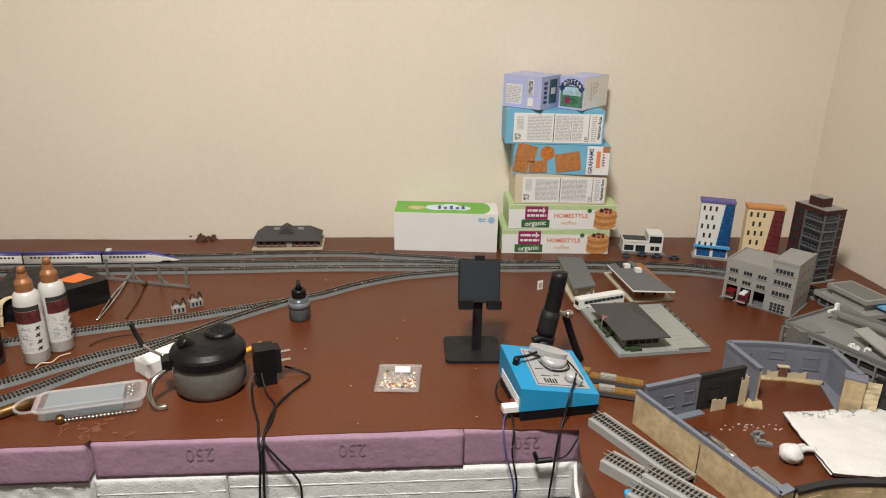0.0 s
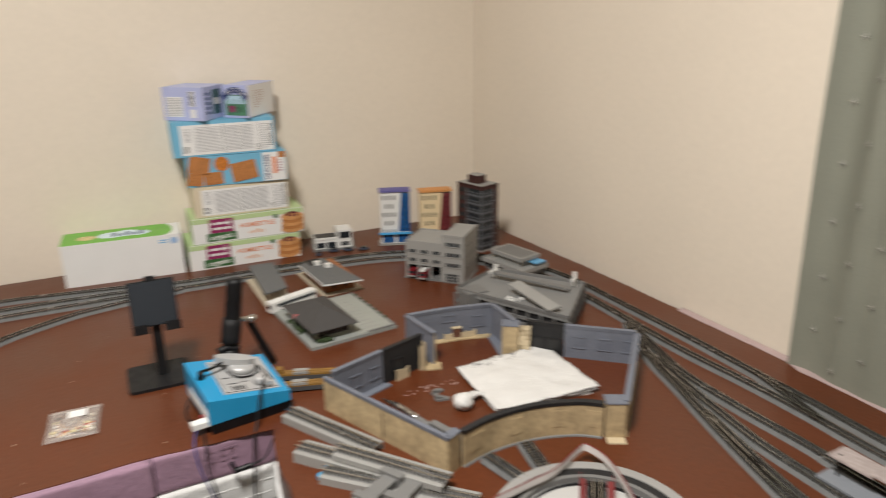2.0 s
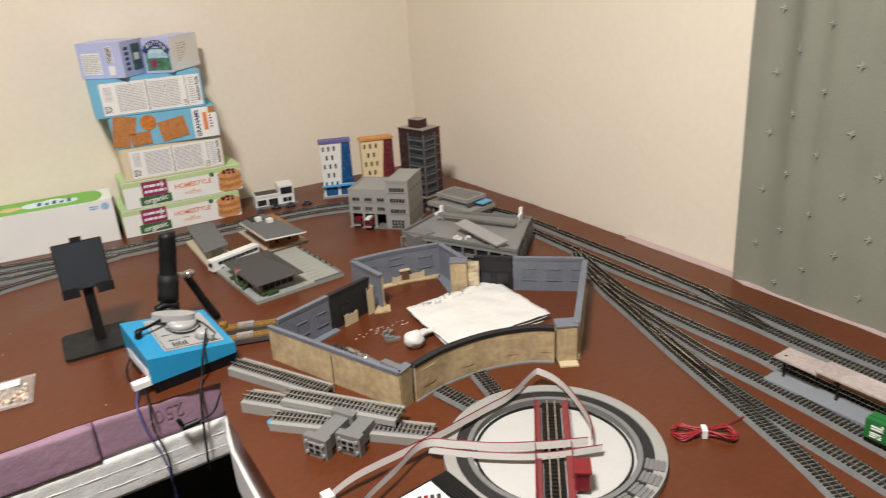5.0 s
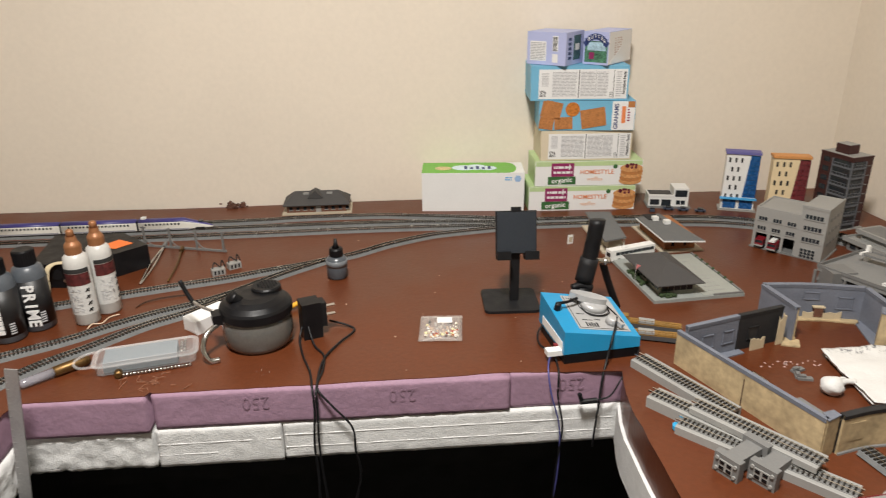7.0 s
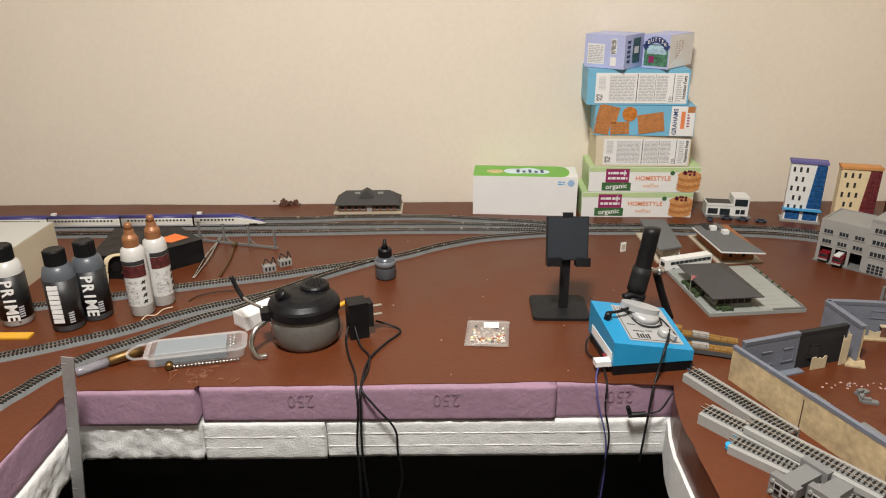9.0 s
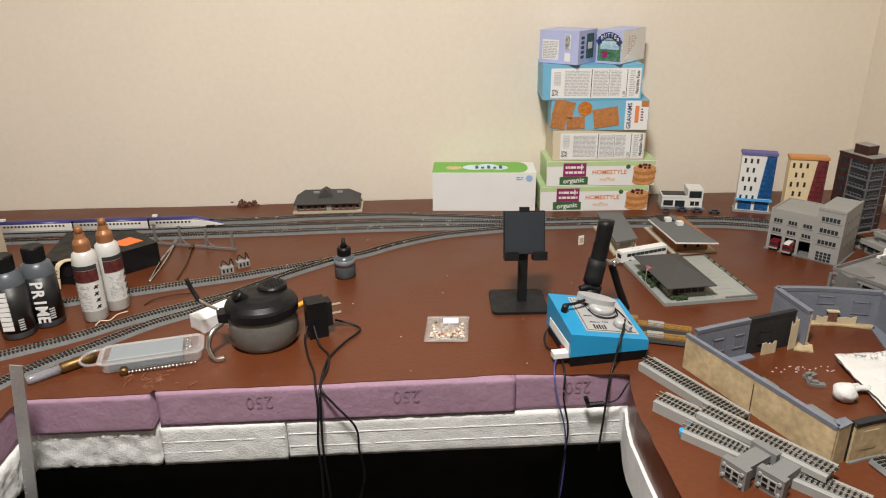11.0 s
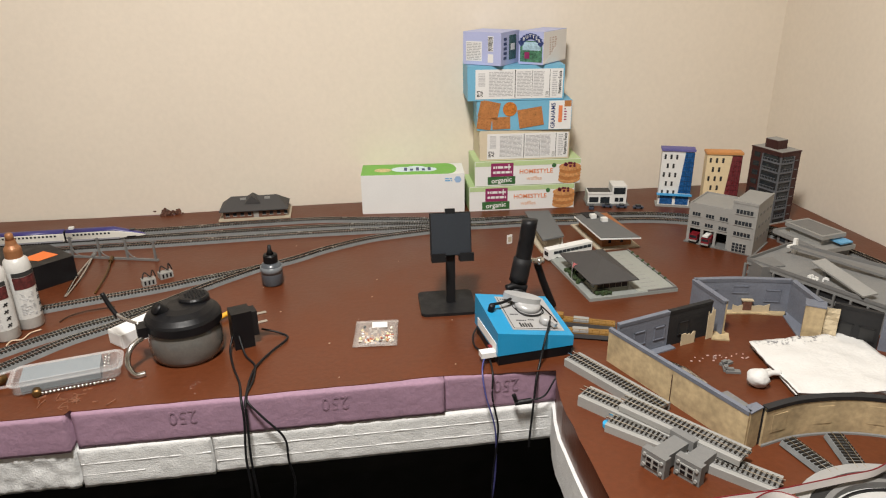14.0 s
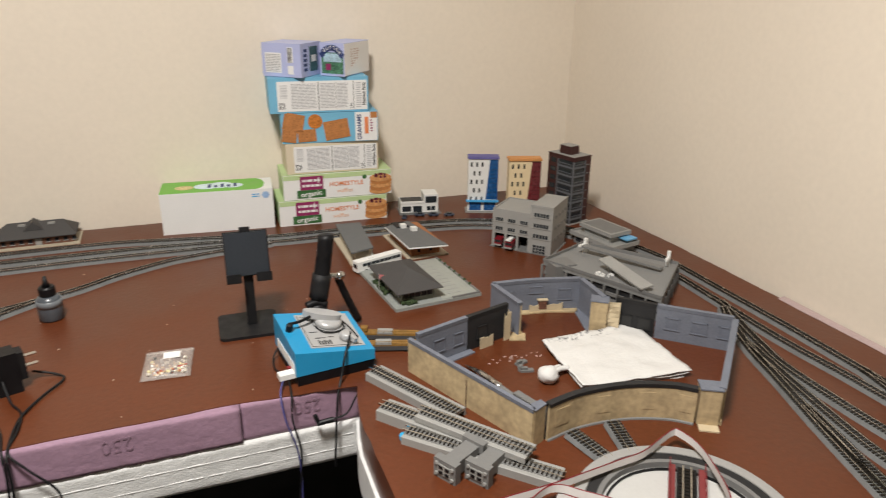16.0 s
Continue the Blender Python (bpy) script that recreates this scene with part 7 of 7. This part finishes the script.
def squeeze_bottle(x, y, rz, lab, turn):
    ob = thing("squeeze_bottle", lab, "bottle", x, y, 0, rz, "white squeeze bottles")
    part("body", lathe([(0.0175, 0), (0.0195, 0.003), (0.0195, 0.105), (0.0175, 0.117), (0.009, 0.125)], 32), BONE, ob, smooth=True)
    seg = 20
    for a0, a1, z0, z1, m, nm in ((-80, 80, 0.020, 0.100, mat("frosted_label", (0.56, 0.555, 0.535), 0.5), "label"), (-62, 62, 0.072, 0.092, mat("dark_maroon_photo", (0.07, 0.012, 0.012), 0.5, 0, 0.8, 160, 0.0), "label_picture"), (-62, 62, 0.093, 0.100, BLACKINK, "label_heading")):
        bm = bmesh.new()
        r0, r1 = 0.0193, 0.0198 + (0.0005 if nm != "label" else 0)
        ringv = []
        for k in range(seg + 1):
            a = math.radians(-90 + turn + a0 + (a1 - a0) * k / seg)
            ringv.append([bm.verts.new((r * math.cos(a), r * math.sin(a), z)) for r, z in ((r0, z0), (r1, z0), (r1, z1), (r0, z1))])
        for p, q in zip(ringv, ringv[1:]):
            for k in range(4):
                bm.faces.new((p[k], p[(k + 1) % 4], q[(k + 1) % 4], q[k]))
        bm.faces.new(ringv[0][::-1])
        bm.faces.new(ringv[-1])
        part(nm, bm, m, ob, smooth=False)
    bm = bmesh.new()
    rnd = random.Random(int(turn) + 5)
    small = bmesh.new()
    for k in range(64):
        a = math.radians(-90 + turn + rnd.choice((-46, -34, -22, -10, 4)) + rnd.uniform(-3, 3))
        z = 0.026 + 0.0026 * rnd.randrange(16)
        box(-0.0019, -0.0004, -0.0004, 0.0019 * rnd.uniform(0.4, 1), 0.0004, 0.0004, small, Matrix.Translation((0.0199 * math.cos(a), 0.0199 * math.sin(a), z)) @ Matrix.Rotation(a + math.pi / 2, 4, "Z"))
    part("small_print", small, GREYINK, ob)
    for k in range(4):
        a = math.radians(-90 + turn + 36 + 3 * (k % 2))
        M = Matrix.Translation((0.0199 * math.cos(a), 0.0199 * math.sin(a), 0.028 + k * 0.0115)) @ Matrix.Rotation(a + math.pi / 2, 4, "Z") @ Matrix.Rotation(-0.6, 4, "Y")
        box(-0.0042, -0.0005, -0.0009, 0.0042, 0.0005, 0.0009, bm, M)
        box(-0.0010, -0.0005, -0.0034, 0.0012, 0.0005, 0.0026, bm, M)
    part("picture_mark", bm, BLACKINK, ob)
    cap = part("cap", lathe([(0.0128, 0.120), (0.0128, 0.134), (0.0118, 0.137), (0.0085, 0.142), (0.0072, 0.150)], 24), COPPER, ob)
    part("cap_tip", lathe([(0.0064, 0.149), (0.0058, 0.159), (0.004, 0.161)], 16), COPPER, cap, smooth=True)
    return ob


squeeze_bottle(-0.557, 1.050, 0, "white squeeze bottle with photo label and copper cap", 10)
squeeze_bottle(-0.536, 1.088, 0, "white squeeze bottle with text label and copper cap", 55)


def primer_bottle(x, y, lab, body, turn, word, caps):
    ob = thing("primer_bottle", lab, "paint bottle", x, y, 0, turn, "primer bottles")
    part("body", lathe([(0.022, 0), (0.0245, 0.003), (0.0245, 0.092), (0.021, 0.106), (0.013, 0.112)], 32), body, ob, smooth=True)
    part("label", lathe([(0.0246, 0.012), (0.0249, 0.012), (0.0249, 0.088), (0.0246, 0.088)], 32), mat("black_label", (0.012, 0.012, 0.013), 0.4, 0, 0.2, 40, 0.05), ob, smooth=True)
    cap = part("cap", lathe([(0.0155, 0.110), (0.0155, 0.132), (0.014, 0.135)], 32), BLACK, ob)
    bm = bmesh.new()
    for k in range(28):
        a = 2 * math.pi * k / 28
        box(-0.0006, -0.0006, 0.111, 0.0006, 0.0006, 0.133, bm, Matrix.Translation((0.0156 * math.cos(a), 0.0156 * math.sin(a), 0)))
    part("cap_ribs", bm, BLACK, cap)
    if word:
        for k, ch in enumerate(word):
            lettering(ch, 0.0250, WHITE, ob, front(0.003, 0.077 - k * 0.0150, -0.0254, -90), depth=0.0005, width=0.9, bold=0.0007)
    else:
        bm = bmesh.new()
        for k in range(8):
            box(-0.0100, -0.0260, 0.018 + k * 0.0082, 0.0060, -0.0240, 0.0246 + k * 0.0082, bm)
            box(-0.0050, -0.0262, 0.0195 + k * 0.0082, 0.0010, -0.0258, 0.0212 + k * 0.0082, bm)
        part("brand_bars", bm, WHITE, ob)
    bm = bmesh.new()
    for k in range(5):
        a = math.radians(-50)
        box(-0.004, -0.0004, 0.016 + k * 0.004, 0.004, 0.0006, 0.018 + k * 0.004, bm, Matrix.Translation((0.0249 * math.cos(a), 0.0249 * math.sin(a), 0)) @ Matrix.Rotation(a + math.pi / 2, 4, "Z"))
    part("small_print", bm, GREYINK, ob)
    return ob


primer_bottle(-0.752, 1.022, "white primer bottle with black label and cap", BONE, 12, "PRIME", 0)
primer_bottle(-0.658, 1.003, "dark grey primer bottle with black label and cap", GREYBOT, 4, "", 0)
primer_bottle(-0.629, 1.040, "dark grey primer bottle with black label", GREYBOT, 6, "PRIME", 0)

bc = thing("black_case", "black hard case with orange sticker on the table", "case", -0.706, 1.196, 0, 0)
bm = prism([(0.0, 0.0), (0.085, -0.012), (0.182, 0.080), (0.115, 0.150), (-0.02, 0.150)], 0.0, 0.046)
part("body", bm, BLACK, bc, bevel=0.004)
part("sticker", prism([(0.090, 0.075), (0.128, 0.062), (0.152, 0.090), (0.118, 0.112)], 0.046, 0.0466), ORANGE, bc, "bright orange sticker")
part("lens_plate", lathe([(0.010, 0), (0.010, 0.002)], 20, None, pose(0.045, -0.006, 0.026, 90)), BLACKM, bc)
part("screw", lathe([(0.0035, 0), (0.003, 0.004)], 12, None, pose(0.060, -0.009, 0.016, 90)), STEEL, bc)
sp = thing("dotted_strap", "cream plastic strap with black holes over the case", "strap", -0.668, 1.168, 0, -8)
bm = sweep(smooth_line([(0.026, 0.030, 0.0478), (0.006, 0.020, 0.0490), (0.000, 0.006, 0.044), (-0.002, 0.000, 0.024), (-0.003, -0.003, 0.003)], 8), [(-0.0055, -0.0007), (0.0055, -0.0007), (0.0055, 0.0007), (-0.0055, 0.0007)])
part("strap", bm, mat("cream_plastic", (0.62, 0.52, 0.34), 0.5), sp)
bm = bmesh.new()
for k in range(6):
    lathe([(0.0014, 0), (0.0014, 0.001)], 8, bm, pose(-0.003 + 0.0005 * k, -0.0025 + 0.0009 * k, 0.006 + k * 0.006, 82))
part("holes", bm, BLACKINK, sp)

cbx = thing("cream_carton", "pale cream cardboard carton on the layout", "box", -0.812, 1.095, 0, 0)
part("carton_body", box(-0.30, 0, 0, 0.0, 0.185, 0.082), mat("pale_carton", (0.52, 0.45, 0.33), 0.7, 0, 0.06, 15, 0.2), cbx, bevel=0.0015)
part("top_flap", box(-0.299, 0.001, 0.082, -0.001, 0.184, 0.0834), mat("pale_grey_card", (0.50, 0.49, 0.45), 0.6, 0, 0.05, 15, 0.1), cbx)
part("tab", box(0.0, 0.012, 0.040, 0.0015, 0.020, 0.052), BRASS, cbx)
os_ = thing("orange_strip", "flat orange plastic strip on the table", "strip", -0.79, 0.968, 0, 0)
part("strip", box(-0.10, -0.009, 0, 0.088, 0.009, 0.003), GOLD, os_, bevel=0.0006)
for dx, ln, lab in ((0.0, 0.190, "pair of long steel tweezers"), (0.060, 0.155, "thin brass pick tool on the table")):
    tw = thing("tweezers" if dx == 0 else "pick_tool", lab, "tool", -0.527 + dx * 0.7, 1.377 - dx * 0.47, 0, -87 + dx * 40)
    part("arm", tube([(0, 0, 0.004), (ln * 0.5, 0.0045, 0.004), (ln, 0.0008, 0.0025)], 0.0018, 6, 5), STEEL if dx == 0 else BRASS, tw, smooth=True)
    if dx == 0:
        part("arm", tube([(0, 0, 0.004), (ln * 0.5, -0.0045, 0.004), (ln, -0.0008, 0.0025)], 0.0018, 6, 5), STEEL, tw, smooth=True)
    part("head", tube([(-0.012, 0, 0.005), (0.006, 0, 0.004)], 0.0042, 8, 2), GREYPL if dx == 0 else BRASS, tw)

cat = thing("catenary_frame", "grey plastic model catenary frame lying on the layout", "model part", -0.569, 1.388, 0, -16)
for k in range(4):
    part("post", box(k * 0.0595 - 0.0018, -0.0018, 0.0, k * 0.0595 + 0.0018, 0.0018, 0.044), GREYPL, cat)
    part("arm", box(k * 0.0595 - 0.006, -0.001, 0.0405, k * 0.0595 + 0.006, 0.001, 0.0425), GREYPL, cat)
    if k < 3:
        bm = tube([(k * 0.0595, 0, 0.020), (k * 0.0595 + 0.010, 0, 0.008), (k * 0.0595 + 0.022, 0, 0.003)], 0.0011, 6, 4)
        part("brace", bm, GREYPL, cat)
part("sill", box(-0.004, -0.0022, 0, 0.1845, 0.0022, 0.004), GREYPL, cat)
for x, y, rz in ((-0.384, 1.224, 24), (-0.360, 1.252, 32)):
    tm = thing("point_motor", "small grey point motor with black leads", "model part", x, y, 0, rz, "point motors")
    part("block", box(-0.012, -0.008, 0, 0.012, 0.008, 0.012), LTGREYPL, tm, bevel=0.001)
    bm = tube([(-0.010, 0, 0.013), (-0.004, 0.006, 0.022), (0.004, -0.004, 0.016), (0.010, 0.006, 0.024), (0.014, 0.002, 0.012)], 0.0012, 6, 6)
    part("lead", bm, CABLE, tm, smooth=True)
    for q in (-0.007, 0.0, 0.007):
        part("stud", box(q - 0.0015, -0.0092, 0.003, q + 0.0015, -0.008, 0.010), BLACK, tm)
kn = thing("hobby_knife", "hobby knife with brass handle and clear cap", "knife", -0.552, 0.864, 0.008, 42)
part("handle", lathe([(0.004, 0.016), (0.0078, 0.020), (0.0084, 0.060), (0.006, 0.068)], 16, None, pose(0, 0, 0, 0, 90, 0)), BRASS, kn, smooth=True)
part("cap", lathe([(0.0050, -0.026), (0.0064, -0.022), (0.0068, 0.018)], 16, None, pose(0, 0, 0, 0, 90, 0)), mat("smoky_clear_cap", (0.30, 0.30, 0.34), 0.2, alpha=0.6), kn, smooth=True)
fe = thing("brass_fitting", "small brass fitting under the clear box", "fitting", -0.448, 0.872, 0, 0)
part("barrel", lathe([(0.005, 0), (0.006, 0.002), (0.006, 0.010), (0.004, 0.012)], 16, None, pose(0, 0, 0.006, 90, 0, 20)), BRASS, fe)
br = thing("brush_handle", "yellow plastic brush handle behind the pot", "brush", -0.245, 1.040, 0.004, 40)
part("handle", tube([(0, 0, 0), (0.030, 0, 0.004), (0.050, 0, 0.006)], 0.0042, 10, 3), GOLD, br, smooth=True)
tw = thing("wire_twist", "thin twisted pale wire scrap on the table", "wire", -0.530, 1.043, 0.0015, 55)
part("wire", tube([(-0.030, 0, 0), (-0.018, 0.004, 0.002), (-0.006, -0.003, 0), (0.012, 0.003, 0.001), (0.028, -0.002, 0.001)], 0.0012, 6, 6), mat("pale_wire", (0.55, 0.42, 0.30), 0.4), tw, smooth=True)
tw = thing("brown_twig", "thin dark brown twig scrap on the table", "twig", -0.455, 1.115, 0.001, 20)
part("stem", tube([(-0.045, -0.010, 0), (-0.030, 0.004, 0.001), (0.0, 0.008, 0.002), (0.04, 0.004, 0.001)], 0.0011, 6, 6), mat("dark_twig", (0.045, 0.018, 0.008), 0.8), tw)
rl = thing("steel_strip", "tall steel rule leaning against the table edge", "steel strip", -0.528, 0.766, 0, 0)
rl.matrix_world = pose(-0.528, 0.766, 0.080, 0, 7.5, 0)
b = box(-0.008, -0.001, (FLOORZ - 0.080) / math.cos(math.radians(7.5)) + 0.002, 0.008, 0.001, 0.0)
for k in range(30):
    box(-0.008, -0.0014, -0.010 - k * 0.010, -0.004 if k % 5 else -0.001, -0.001, -0.0094 - k * 0.010, b)
part("strip", b, mat("dull_steel", (0.34, 0.335, 0.33), 0.42, 0.5, 0.1, 30, 0.1), rl)

bm = bmesh.new()
rnd = random.Random(31)
for k in range(26):
    x, y = -0.40 + rnd.gauss(0, 0.022), 0.842 + rnd.gauss(0, 0.014)
    n = rnd.uniform(0.002, 0.008)
    box(-n, -0.0004, 0, n, 0.0004, rnd.uniform(0.0004, 0.0022), bm, pose(x, max(y, 0.828), 0.0, 0, 0, rnd.uniform(0, 180)))
tagged(part("paint_shards", bm, mat("copper_brown_shards", (0.22, 0.10, 0.06), 0.4, 0, 0.6, 200, 0.2), None), "curled copper-brown paint shards at the table edge", "debris", kind="stuff")

# torn paint and foam crumbs at the back edge
bm = bmesh.new()
rnd = random.Random(21)
for k in range(44):
    s = rnd.uniform(0.001, 0.0042)
    box(-s, -s, -s * 0.5, s, s, s * 0.5, bm, pose(-0.430 + rnd.gauss(0, 0.014), 1.632 + rnd.uniform(-0.012, 0.012), abs(rnd.gauss(0, 0.004)) + 0.002, rnd.uniform(0, 90), rnd.uniform(0, 90), rnd.uniform(0, 90)))
tagged(part("torn_paint_bits", bm, mat("torn_brown_bits", (0.10, 0.042, 0.026), 0.8, 0, 0.7, 160, 0.4), None), "crumpled torn brown paint bits at the wall", "debris", kind="stuff")


# ---- bullet train ----
def train_section(L, nose):
    """A smooth train body along -x from its front end at x = 0. Rows of (x, half width, floor, roof)."""
    rows = []
    if nose:
        for k in range(13):
            t = k / 12
            rows.append((-0.062 * t, 0.0022 + 0.0073 * t ** 0.6, 0.0105 - 0.0015 * t, 0.0135 + 0.0195 * t ** 0.85))
        rows.append((-L, 0.0095, 0.009, 0.033))
    else:
        rows = [(0.0, 0.0095, 0.009, 0.033), (-L, 0.0095, 0.009, 0.033)]
    return rows


def shell(rows, cut0, cut1):
    """The skin of the body between two heights, given as shares of its height."""
    bm = bmesh.new()
    rings = []
    for x, hw, z0, z1 in rows:
        ring = []
        N = 14
        for k in range(N + 1):
            s = cut0 + (cut1 - cut0) * k / N
            z = z0 + (z1 - z0) * s
            w = hw * (1 if s < 0.62 else math.sqrt(max(0.0, 1 - ((s - 0.62) / 0.38) ** 2.4)))
            ring.append((w, z))
        pts = [(w, z) for w, z in ring] + [(-w, z) for w, z in ring[::-1]]
        rings.append([bm.verts.new((x, w, z)) for w, z in pts])
    n = len(rings[0])
    for a, b in zip(rings, rings[1:]):
        for k in range(n):
            bm.faces.new((a[k], a[(k + 1) % n], b[(k + 1) % n], b[k]))
    bm.faces.new(rings[0])
    bm.faces.new(rings[-1][::-1])
    return bm


IVORY = mat("ivory_train_paint", (0.70, 0.68, 0.62), 0.3, 0, 0.03, 40, 0.02)
for c in range(8):
    L = 0.157
    front_x = -0.447 - c * 0.162
    y = 1.4705 - 0.0045 * min(1, max(0, (-0.445 - front_x) / 0.5))
    tcar = thing("bullet_train_car", "ivory bullet train nose car with violet-blue roof" if c == 0 else "ivory bullet train car with violet-blue roof", "model train car", front_x, y, 0.0, 0.4, "bullet train")
    rows = train_section(L, c == 0)
    part("body", shell(rows, 0.0, 0.74), IVORY, tcar, smooth=True)
    part("roof", shell(rows, 0.741, 1.0), TRAINBL, tcar, "violet-blue roof", smooth=True)
    part("skirt", box(-L + 0.002, -0.0098, 0.0085, -0.05 if c == 0 else -0.002, 0.0098, 0.0118), mat("train_skirt", (0.30, 0.30, 0.32), 0.5), tcar)
    for k in range(17 if c else 10):
        x = -L + 0.014 + k * 0.0078
        part("window", box(x, -0.0099, 0.0200, x + 0.0042, -0.0090, 0.0240), GLASSDK, tcar)
    for dx in (-0.030, -L + 0.030):
        part("bogie", box(dx - 0.012, -0.0075, 0.0082, dx + 0.012, 0.0075, 0.012), BLACK, tcar)
    if c == 0:
        b = box(-0.030, -0.0045, 0.0245, -0.020, 0.0045, 0.0262)
        b.transform(pose(0, 0, -0.0005, 0, 0, 0))
        part("cab_window", b, GLASSDK, tcar, bevel=0.001)
    else:
        part("gangway", box(0.0, -0.006, 0.010, 0.005, 0.006, 0.029), BLACK, tcar)
    if c in (0, 2, 4):
        b = box(-L + 0.006, -0.004, 0.0328, -L + 0.016, 0.004, 0.0372)
        part("pantograph", b, WHITEP, tcar, bevel=0.001)
